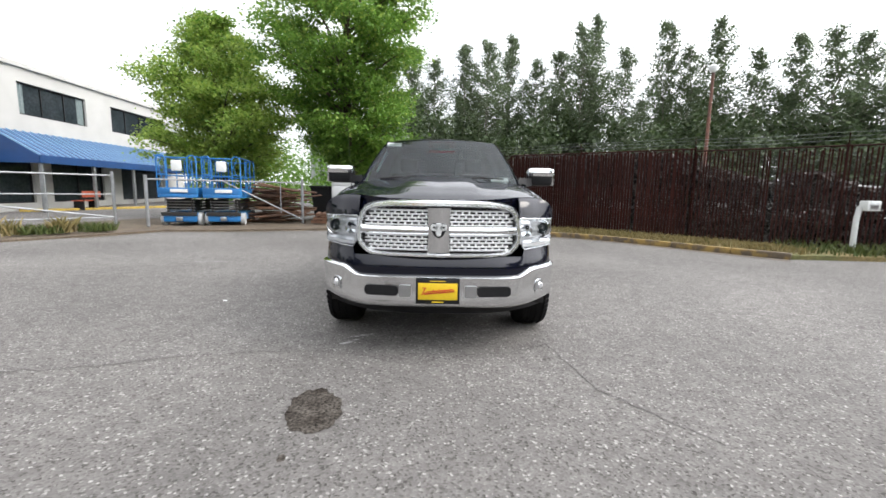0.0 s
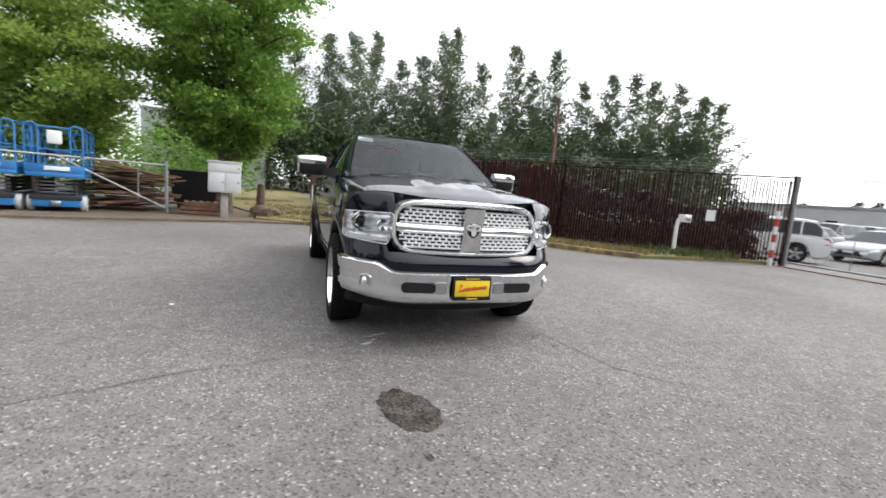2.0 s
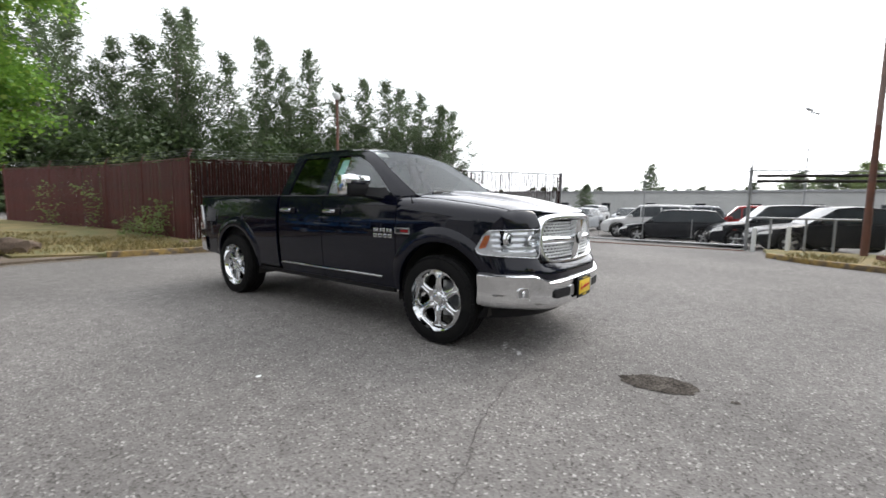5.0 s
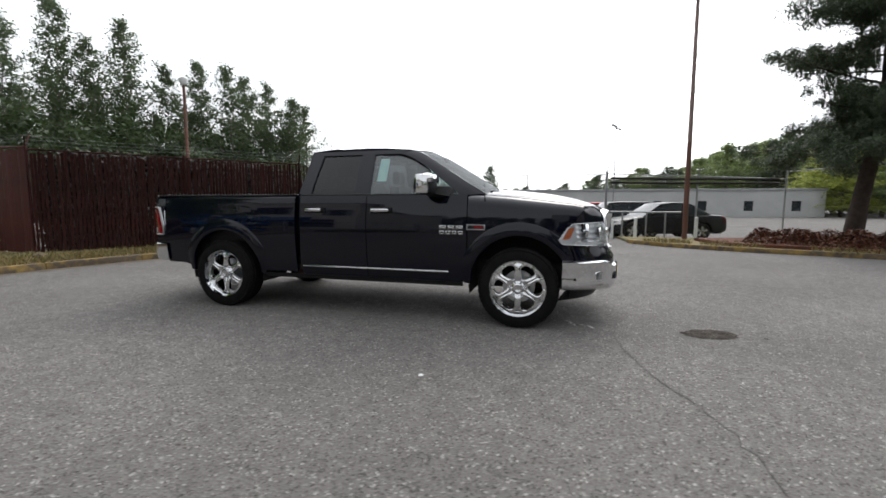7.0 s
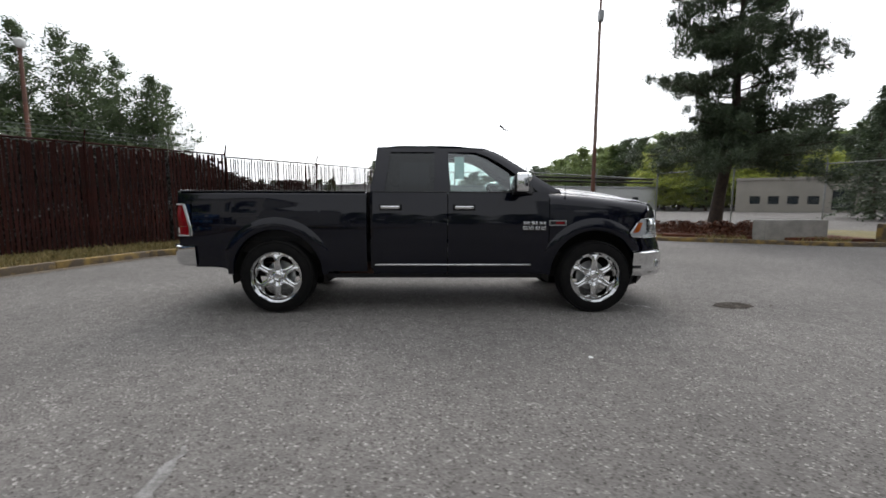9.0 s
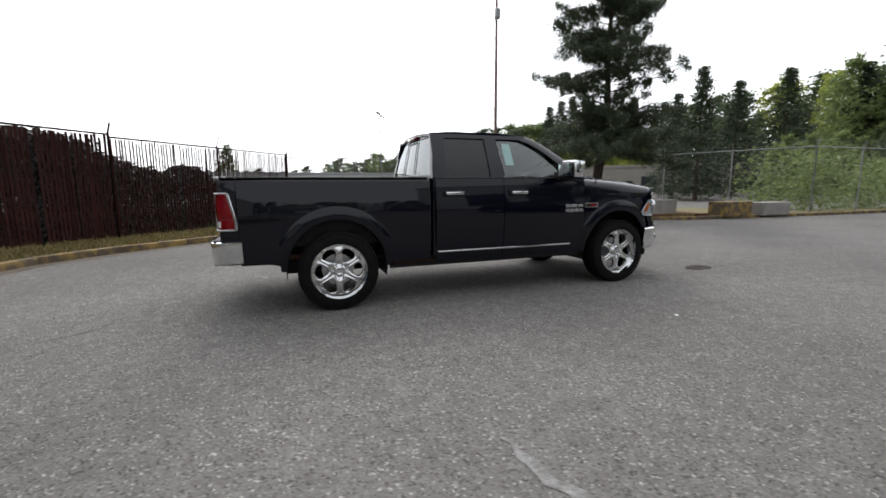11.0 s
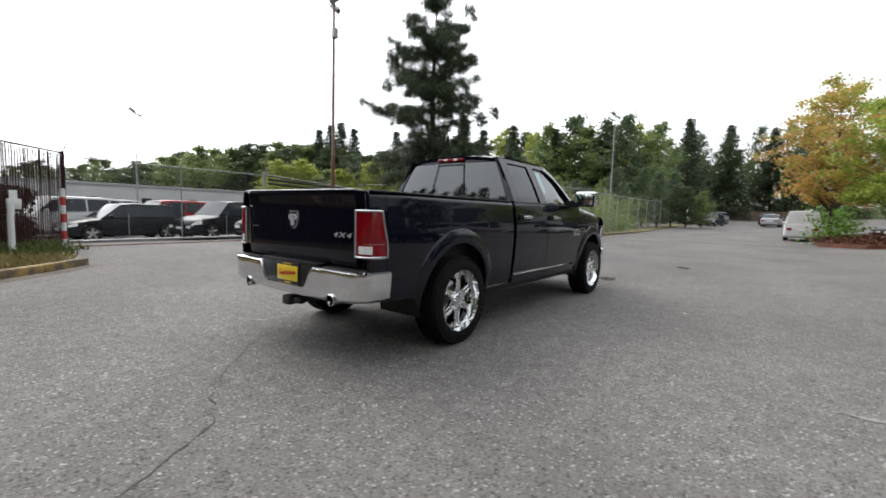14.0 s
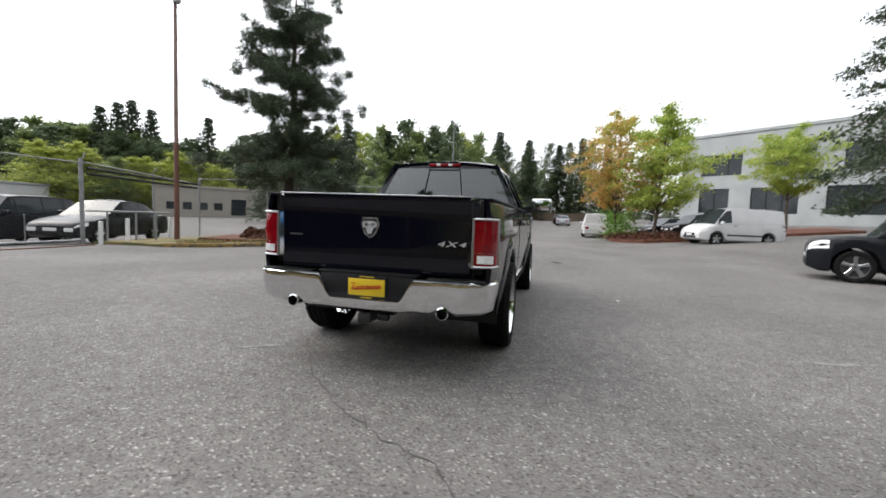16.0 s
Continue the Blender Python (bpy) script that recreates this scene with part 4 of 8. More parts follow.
def conifer(label, base, h, r, z0, n_br, seed, needle=0.30, tufts=70, droop=0.15, name="pine_tree", tilt=0.2, irregular=0.35, category="tree"):
    """A conifer: straight trunk, uneven branches, flat pads of needles along them."""
    rng = np.random.default_rng(seed)
    x, y = base
    z = land(x, y)
    t = thing(name, label, category)
    bm = B()
    tube(bm, [(x, y, z - 0.1), (x + 0.05, y, z + h * 0.35), (x - 0.05, y + 0.05, z + h * 0.7), (x, y, z + h)], [h * 0.020, h * 0.015, h * 0.009, 0.02], 9)
    pos = []
    for k in range(n_br):
        v = (k + rng.uniform(0, 1)) / n_br
        a = k * 2.399 + rng.uniform(-0.7, 0.7)
        ln = r * (1 - v) ** 0.62 * (1 - irregular + 1.5 * irregular * rng.uniform()) + 0.3
        if v < 0.10:
            ln *= 0.8
        b = np.array([x, y, z + z0 + (h - z0) * v + rng.normal() * 0.1])
        d = np.array([math.cos(a), math.sin(a), tilt * (0.2 + 1.2 * v) + rng.normal() * 0.10])
        at = lambda s: b + d * ln * s + np.array([0, 0, -droop * ln * s * s])
        tube(bm, [at(s) for s in (0, 0.4, 0.75, 1.0)], [h * 0.0045 * (1.2 - v), h * 0.0035 * (1.2 - v), 0.015, 0.006], 5)
        side = np.array([-math.sin(a), math.cos(a), 0])
        pads = 2 + int(2.2 * ln)
        for q in range(pads):
            s = 1.0 - 0.68 * q / pads + rng.uniform(-0.06, 0.06)
            c = at(s) + side * rng.normal() * 0.22 * ln * (1.1 - s) * 1.6 + (0, 0, 0.06)
            e = at(max(0.1, s - 0.22))
            tube(bm, [e, (e + c) / 2, c], [0.012, 0.009, 0.004], 4)
            n = int(tufts * rng.uniform(0.5, 1.3))
            w = 0.14 + 0.065 * ln * rng.uniform(0.5, 1.2)
            pos.append(c + rng.normal(size=(n, 3)) * (w, w, w * 0.42))
    part("trunk", bm, "bark", t)
    o = new("needles", leaves("needles", np.vstack(pos), needle, rng, "needle", -0.1, 0.40))
    o.parent = t
    return t


def pine(base, h, seed):
    """An old pine: leaning stem, long crooked limbs, the low ones drooping, each bearing rounded clouds of needles with gaps between."""
    rng = np.random.default_rng(seed)
    x, y = base
    z = land(x, y)
    t = thing("pine_tree", "tall dark pine with open layered branches on the mulch", "tree")
    stem = [(x + 0.12, y + 0.22, z - 0.1), (x + 0.04, y + 0.10, z + 1.5), (x - 0.05, y - 0.06, z + 3.0), (x - 0.10, y - 0.16, z + 4.6), (x - 0.06, y - 0.10, z + 7.0), (x - 0.16, y - 0.18, z + 9.2), (x - 0.10, y - 0.12, z + h)]
    bm, twigs = B(), B()
    tube(bm, stem, [0.27, 0.20, 0.17, 0.14, 0.10, 0.06, 0.02], 10)
    on = lambda zz: np.array([interp(zz, [p[2] for p in stem], [p[c] for p in stem]) for c in range(3)])
    pos = []
    # height on the stem, number of limbs, reach, rise of the limbs
    tiers = ((2.9, 6, 3.2, -0.26), (3.3, 7, 3.5, -0.18), (3.8, 6, 3.2, -0.08), (4.4, 5, 2.6, 0.00), (5.1, 5, 2.9, 0.02), (5.8, 5, 2.7, 0.06), (6.5, 5, 2.6, 0.08),
             (7.2, 5, 2.3, 0.12), (7.9, 5, 2.0, 0.14), (8.5, 5, 1.7, 0.18), (9.1, 5, 1.4, 0.22), (9.7, 4, 1.05, 0.3), (10.2, 4, 0.75, 0.4), (10.6, 3, 0.45, 0.5))
    for i, (tier, count, reach, rise) in enumerate(tiers):
        v = tier / h
        for k in range(count):
            a = k * 2 * math.pi / count + i * 1.9 + rng.uniform(-0.4, 0.4)
            ln = reach * rng.uniform(0.55, 1.08)
            b = on(z + tier + rng.normal() * 0.24)
            d = np.array([math.cos(a), math.sin(a), rise + rng.normal() * 0.10])
            side = np.array([-math.sin(a), math.cos(a), 0])
            bend = rng.normal() * 0.22
            at = lambda q: b + d * ln * q + side * bend * ln * q * q + np.array([0, 0, 0.10 * ln * q * q])
            tube(twigs, [at(q) for q in (0, 0.3, 0.6, 0.85, 1.0)], [0.055 * (1.15 - v), 0.042 * (1.15 - v), 0.028 * (1.15 - v), 0.014, 0.006], 6)
            for q in np.linspace(0.36, 1.0, 4 if ln > 1.9 else 3 if ln > 1.0 else 2):
                for w in ((-1, 1) if ln > 1.2 else (0,)):
                    c = at(q + rng.uniform(-0.05, 0.05)) + side * w * rng.uniform(0.12, 0.50) * min(1.0, ln / 2) + (0, 0, 0.08 + rng.normal() * 0.14)
                    e = at(max(0.12, q - 0.22))
                    tube(twigs, [e, (e + c) / 2 + (0, 0, 0.03), c], [0.014, 0.010, 0.004], 4)
                    wd = rng.uniform(0.20, 0.46)
                    n = int(560 * (wd / 0.32) ** 2)
                    u = rng.normal(size=(n, 3))
                    u /= np.linalg.norm(u, axis=1, keepdims=True)
                    pos.append(c + u * (rng.uniform(0, 1, n) ** 0.45)[:, None] * (wd, wd, wd * 0.80) * (1 + 0.25 * np.sin(5 * u[:, :1] + 7 * u[:, 1:2])))
    part("trunk", bm, "pine_bark", t)
    tagged(part("branchwork", twigs, "pine_bark", t), kind="stuff")
    o = new("needles", leaves("needles", np.vstack(pos), 0.125, rng, "needle", -0.6, 0.17))
    o.parent = t
    return t


pine((9.8, -10.5), 10.9, 43)


def fir_model(seed, h, r, material="needle"):
    """A pointed fir: whorls of drooping boughs, ragged at the edge."""
    rng = np.random.default_rng(seed)
    t = thing("fir_tree", "dark pointed fir tree in the far woods", "tree", "far conifers")
    bm = B()
    tube(bm, [(0, 0, -0.2), (0, 0, h)], [0.22, 0.02], 7)
    part("trunk", bm, "bark", t)
    pos = []
    for k in range(150):
        v = 0.06 + 0.94 * (k + rng.uniform()) / 150
        a = k * 2.399 + rng.uniform(-0.4, 0.4)
        ln = r * (1.02 - v) ** 0.9 * rng.uniform(0.55, 1.12) + 0.12
        n = int(20 + 54 * ln / r)
        q = rng.uniform(0.15, 1.0, n) ** 0.7
        pos.append(np.stack([ln * q * math.cos(a), ln * q * math.sin(a), h * v - 0.35 * ln * q * q + 0.1 * ln * q], 1) + rng.normal(size=(n, 3)) * (0.22, 0.22, 0.12))
    o = new("needles", leaves("needles", np.vstack(pos), 0.36, rng, material, 0.5, 0.40))
    o.parent = t
    return t


def woods_tree(seed, h, r, material):
    """A tree of the wood's edge: upswept, rather narrow, in loose clumps."""
    rng = np.random.default_rng(seed)
    t = thing("woodland_tree", "green leafy tree at the edge of the woods", "tree", "far woodland trees")
    bm, twigs = B(), B()
    shape = ((0, 0.75), (0.2, 1.0), (0.5, 0.88), (0.75, 0.55), (1, 0.12))
    spots, thick = crown(bm, twigs, rng, (0, 0, 0), h, h * 0.12, r, 44, shape, 0.6, 0.16, wild=0.36)
    part("trunk", bm, "bark", t)
    tagged(part("branchwork", twigs, "bark", t), kind="stuff")
    o = new("crown", leaves("crown", scatter(rng, spots, thick, 7600, 0.36, 0.7), 0.24, rng, material, 0.2, 0.8))
    o.parent = t
    return t


_firs = [fir_model(51, 14, 3.6), fir_model(52, 14, 3.0)]
_woods = [woods_tree(61, 11, 3.0, "wood_leaf"), woods_tree(62, 11, 2.5, "poplar"), woods_tree(63, 11, 3.3, "yellow_leaf"), woods_tree(64, 11, 2.8, "poplar")]
_used = set()


def plant(models, k, az, el, far, eye=(-4.4, 3.8), wide=1.0):
    """Sets one of the models at a bearing and distance, as tall as its top's elevation tells."""
    x, y = eye[0] + far * math.sin(radians(az)), eye[1] + far * math.cos(radians(az))
    z = land(x, y)
    src = models[k % len(models)]
    h = 14.0 if models is _firs else 11.0
    s = max(0.2, (1.24 + far * math.tan(radians(el)) - z) / h)
    m = Matrix.Translation((x, y, z - 0.1)) @ Matrix.Rotation(k * 1.3, 4, "Z") @ Matrix.Diagonal((max(0.5, s) * wide, max(0.5, s) * wide, s, 1))
    if src.name not in _used:
        _used.add(src.name)
        src.matrix_basis = m
    else:
        copy_at(src, m)


# far woods: bearing, elevation of the top, distance
_w = random.Random(12)
for i, az in enumerate(np.arange(92, 137, 0.85)):
    plant(_woods, _w.choice((1, 0, 0, 3, 0)), az, interp(az, (92, 98, 104, 107, 112, 116, 119, 125, 136), (2.6, 3.4, 4.3, 5.2, 6.4, 7.0, 7.6, 7.6, 7.2)) + _w.uniform(-1.1, 0.5), 94 + _w.uniform(-8, 10), wide=_w.uniform(1.2, 1.9))
for i, az in enumerate(np.arange(120, 136, 1.4)):
    plant(_woods, _w.choice((2, 0, 2, 2)), az, _w.uniform(4.4, 6.4), 76 + _w.uniform(-2, 2), wide=1.5)
for i, az in enumerate(np.arange(136, 190, 1.2)):
    plant(_woods, _w.choice((0, 0, 1, 2, 1, 3) if az < 166 else (0, 1, 1, 0)), az, interp(az, (136, 149, 157, 166, 171, 176, 180, 190), (8.0, 10.4, 11.6, 11.6, 9.6, 6.6, 4.4, 5.0)) + _w.uniform(-2.6, 1.0), (interp(az, (136, 150, 156, 167, 168), (92, 88, 66, 66, 105))) + _w.uniform(-6, 10), wide=_w.uniform(0.8, 1.3))
for i, az in enumerate(np.arange(151, 172, 1.6)):
    plant(_woods, _w.choice((3, 1, 3, 0)), az, _w.uniform(3.0, 6.4), 50 + _w.uniform(-3, 6) if az > 150 else 58)
# unseen trees to the west, added to darken reflections in the truck's side
for i, az in enumerate(np.arange(222, 306, 5.0)):
    plant(_woods, _w.choice((0, 1, 3)), az, _w.uniform(7.0, 12.0), 34 + _w.uniform(-3, 8), wide=1.5)
for i, az in enumerate(np.arange(168.0, 188.0, 2.6)):
    far = 98 + _w.uniform(-6, 8)
    x, y = -2.4 + far * math.sin(radians(az)), 5.5 + far * math.cos(radians(az))
    k = (1.24 + far * math.tan(radians(9.6 + _w.uniform(-2.2, 1.2))) - land(x, y)) / 18.0
    copy_at(_models[i % 4], Matrix.Translation((x, y, land(x, y) - 0.1)) @ Matrix.Rotation(i * 1.9, 4, "Z") @ Matrix.Diagonal((1.1, 1.1, k, 1)))
sheet("earth_bank", [(-16.0, -92.0), (-9.0, -88.0), (-1.0, -88.0), (6.0, -92.0), (6.0, -104.0), (-16.0, -104.0)], 1.7, "dirt", "bare sandy bank at the end of the road")
for az in (187.5, 189.5, 191.5, 193.5, 196.0):
    plant(_woods, _w.choice((0, 1)), az, _w.uniform(2.6, 3.8), 72, wide=1.3)
for az, el, far in ((124.9, 9.8, 94), (126.3, 10.4, 92), (127.6, 10.8, 95), (129.2, 10.2, 93), (134.6, 10.2, 92), (142.5, 12.6, 50), (140.0, 10.2, 54), (145.5, 10.8, 60), (149.5, 11.4, 64), (155.0, 10.9, 70), (162.0, 10.4, 72),
                    (170.5, 11.4, 86), (174.6, 10.4, 95), (178.6, 9.8, 100), (181.4, 10.6, 96), (184.5, 9.0, 92)):
    plant(_firs, 1 if az > 168 else int(az * 7) % 2, az, el, far, wide=1.25)
for az in np.arange(64, 93, 1.4):
    plant(_woods, _w.choice((1, 3)), az, _w.uniform(1.6, 2.6), 130, wide=1.8)
plant(_woods, 1, 78.9, 5.2, 76, (-4, -4.1), 1.0)
plant(_woods, 3, 71.6, 2.9, 50, (-4, -4.1), 0.9)
for az in (150.5, 152.4, 154.6):
    plant(_woods, 0, az, 5.0, 44)

broadleaf("autumn tree with orange and pink leaves on the mulch bank", (-5.5, -25.6), 8.3, 3.6, 2.3, 22000, 0.14, "autumn", 71, 0.11, ("yellow_leaf", 0.38), VASE, 0.27, 46, 0.7, wild=0.42)
broadleaf("tree turning yellow-green on the mulch bank", (-7.2, -22.0), 7.7, 2.9, 2.1, 21000, 0.14, "yellow_leaf", 72, 0.11, ("maple_light", 0.35), VASE, 0.26, 42, 0.7, (-0.4, 0), 0.45)
broadleaf("young yellow-green tree before the grey building", (-17.0, -28.8), 7.2, 2.9, 3.0, 17000, 0.14, "yellow_leaf", 73, 0.10, ("maple_light", 0.4), VASE, 0.26, 34, 0.7, wild=0.45)
conifer("dark conifer with hanging branches near the driveway", (-12.2, -10.6), 10.5, 2.6, 2.2, 50, 77, 0.18, 60, 0.35, "conifer")


# ---- buildings ----
def facade(name, label, p0, p1, h, depth, wall, storeys, roof_h=0.25, roof="roof", base_z=None, name_w="window"):
    """A block behind the line p0-p1, with windows set into its front: rows of (bottom, top, [(start, end), ...])."""
    g = thing(name, label, "building")
    a, b = Vector((*p0, 0)), Vector((*p1, 0))
    ln = (b - a).length
    z = base_z if base_z is not None else land((p0[0] + p1[0]) / 2, (p0[1] + p1[1]) / 2)
    g.matrix_basis = Matrix.Translation((p0[0], p0[1], z)) @ Matrix.Rotation(math.atan2(b.y - a.y, b.x - a.x), 4, "Z")
    us = sorted({0.0, ln, *(u for _, _, ws in storeys for w in ws for u in w)})
    zs = sorted({-0.5, h, *(v for lo, hi, _ in storeys for v in (lo, hi))})
    holes = [(w[0], w[1], lo, hi) for lo, hi, ws in storeys for w in ws]
    bm = B()
    for u0, u1 in zip(us, us[1:]):
        for z0, z1 in zip(zs, zs[1:]):
            if not any(q[0] - 1e-4 <= u0 and u1 <= q[1] + 1e-4 and q[2] - 1e-4 <= z0 and z1 <= q[3] + 1e-4 for q in holes):
                bm.faces.new([bm.verts.new(p) for p in ((u0, 0, z0), (u1, 0, z0), (u1, 0, z1), (u0, 0, z1))])
    bmesh.ops.remove_doubles(bm, verts=bm.verts, dist=1e-4)
    thicken(bm, (0, 0.28, 0))
    part("front_wall", bm, wall, g, smooth=False)
    bm = B()
    box(bm, 0, 0.3, 0.29, depth, -0.5, h)
    box(bm, ln - 0.3, ln, 0.29, depth, -0.5, h)
    box(bm, 0.3, ln - 0.3, depth - 0.3, depth, -0.5, h)
    part("side_wall", bm, wall, g, smooth=False)
    bm = B()
    box(bm, -0.12, ln + 0.12, -0.12, depth + 0.12, h, h + roof_h, 0.03)
    part("roof", bm, roof, g, smooth=False)
    for u0, u1, z0, z1 in holes:
        t, n = 0.06, max(1, round((u1 - u0) / 1.5))
        uu = [u0, u0 + t]
        for k in range(1, n):
            uu += [lerp(u0, u1, k / n) - 0.025, lerp(u0, u1, k / n) + 0.025]
        uu += [u1 - t, u1]
        w = B()
        zz = (z0, z0 + t, z1 - t, z1)
        for a in range(len(uu) - 1):
            for c in range(3):
                if c == 1 and a % 2:
                    continue
                w.faces.new([w.verts.new(q) for q in ((uu[a], 0.10, zz[c]), (uu[a + 1], 0.10, zz[c]), (uu[a + 1], 0.10, zz[c + 1]), (uu[a], 0.10, zz[c + 1]))])
        bmesh.ops.remove_doubles(w, verts=w.verts, dist=1e-4)
        thicken(w, (0, 0.09, 0))
        win = part(name_w, w, "plastic", g, smooth=False)
        bm = B()
        box(bm, u0 + 0.04, u1 - 0.04, 0.15, 0.165, z0 + 0.04, z1 - 0.04)
        part("pane", bm, "window", win, smooth=False)
    return g


_office = facade("office_building", "white two-storey office building with dark strip windows", (-18.32, 8.97), (-19.6, 27.0), 6.2, 14, "stucco",
                 [(0.3, 2.5, [(1.4, 5.0), (6.0, 9.5), (11.0, 15.0)]), (4.2, 5.6, [(0.4, 2.4), (4.6, 8.6), (10.5, 16.0)])], 0.22, "stucco")


def awning():
    """The sloping ribbed metal awning along the office front."""
    g = thing("awning", "blue ribbed metal awning over the office front", "awning")
    g.matrix_basis = _office.matrix_basis
    bm = B()
    grid(bm, lambda u, v: (lerp(3.0, 16.0, u), lerp(-0.02, -1.9, v), lerp(3.45, 2.35, v)), 2, 1)
    thicken(bm, (0, 0, -0.05))
    part("sheet", bm, "awning", g, smooth=False)
    bm = B()
    box(bm, 0, 0.055, -2.20, 0, -0.02, 0.05)
    me = bpy.data.meshes.new("rib")
    bm.to_mesh(me)
    bm.free()
    # paler copy of the sheet's blue, for light on the ribs
    me.materials.append(M["awning_rib_lit"])
    for i in range(33):
        share("rib", me, g, Matrix.Translation((3.0 + 0.4 * i, -0.02, 3.455)) @ Matrix.Rotation(math.atan2(1.1, 1.88), 4, "X"))
    for x in (2.98, 16.0):
        bm = B()
        v = [bm.verts.new((x + d, y, z)) for d in (0, 0.02) for y, z in ((-0.02, 3.44), (-1.9, 2.34), (-1.9, 2.02), (-0.02, 2.02))]
        for f in ((0, 1, 2, 3), (7, 6, 5, 4), (0, 4, 5, 1), (1, 5, 6, 2), (2, 6, 7, 3), (3, 7, 4, 0)):
            bm.faces.new([v[k] for k in f])
        part("cheek", bm, "awning", g, smooth=False)
    bm = B()
    box(bm, 3.0, 16.0, -1.93, -1.90, 2.02, 2.34)
    part("valance", bm, "awning", g, smooth=False)
    for i in range(5):
        bm = B()
        box(bm, 3.1 + 3.0 * i, 3.22 + 3.0 * i, -1.86, -1.74, -0.05, 2.32, 0.01)
        part("column", bm, "galv", g, smooth=False)


awning()
kerb([(-18.3, 12.7), (-16.7, 15.0), (-14.6, 18.0)], 0.16, 0.12, "office_kerb", "low yellow-painted kerb before the office", "office_kerb")


def red_bench(x, y, turn):
    """A low orange-red bench below the awning."""
    g = thing("bench", "orange-red slatted bench below the blue awning", "bench")
    g.matrix_basis = pose(x, y, land(x, y), rz=turn)
    for k in range(3):
        bm = B()
        box(bm, -0.7, 0.7, 0.16 * k - 0.22, 0.16 * k - 0.08, 0.42, 0.46, 0.008)
        part("seat_slat", bm, "orange", g)
    for z in (0.60, 0.76):
        bm = B()
        box(bm, -0.7, 0.7, 0.25, 0.28, z, z + 0.13, 0.008)
        part("back_slat", bm, "orange", g)
    for q in (-0.55, 0.55):
        bm = B()
        box(bm, q - 0.03, q + 0.03, -0.2, 0.24, 0.0, 0.42, 0.01)
        box(bm, q - 0.03, q + 0.03, 0.20, 0.25, 0.42, 0.88, 0.01)
        part("leg", bm, "plastic", g)


red_bench(-17.2, 14.9, -80)


def curtain(u0, u1, z0, z1):
    """A pale pleated curtain behind one of the office's upper windows."""
    c = thing("curtain", "pale grey-green pleated curtain inside the office window", "curtain", "office curtains")
    c.matrix_basis = _office.matrix_basis
    bm = B()
    grid(bm, lambda u, v: (lerp(u0, u1, u), 0.128 + 0.010 * math.sin(u * (u1 - u0) * 50), lerp(z0, z1, v)), 28, 1)
    thicken(bm, (0, 0.004, 0))
    part("cloth", bm, "curtain", c)


for _u in ((0.46, 0.95), (2.0, 2.34), (4.66, 5.0), (8.1, 8.54)):
    curtain(*_u, 4.26, 5.54)
facade("annex_building", "pale building with a railed upper deck behind the trees", (-13.0, 37.0), (-3.5, 37.0), 6.0, 8, "stucco_grey", [(3.6, 4.8, [(1.0, 4.0), (5.5, 8.5)])])
facade("warehouse", "long white single-storey building beyond the car park", (54.0, 34.0), (60.0, -34.0), 3.4, 16, "white_wall",
       [(0.8, 2.1, [(u, u + 1.1) for u in np.arange(4, 66, 5.5)])], 0.3, "roof")
facade("tan_building", "low grey-tan building with small dark windows beyond the fence", (50.0, -39.5), (27.0, -66.0), 3.7, 12, "tan",
       [(0.75, 1.75, [(u, u + 1.1) for u in (1.5, 3.4, 5.3, 7.2, 12.6, 14.5, 16.4, 18.3, 23.6, 25.5, 27.4, 29.3, 31.2)]), (0.1, 2.4, [(9.4, 11.4), (20.6, 22.4)])], 0.35, "tan", 0.15)
facade("grey_building", "pale grey two-storey building with dark windows", (-15.5, -49.0), (-36.0, -30.0), 9.2, 14, "stucco_grey",
       [(1.0, 3.6, [(2.0, 5.0), (7.0, 11.0), (13.0, 17.0), (19.0, 25.0)]), (5.0, 7.2, [(2.0, 6.0), (8.0, 12.0), (14.0, 18.0), (20.0, 26.0)])], 0.3, "stucco_grey")
facade("near_grey_building", "pale concrete office wing with tall dark glazing", (-24.5, -20.5), (-33.0, -9.0), 8.2, 12, "stucco_grey",
       [(0.8, 6.6, [(1.2, 4.8), (6.4, 10.0)])], 0.4, "stucco_grey")


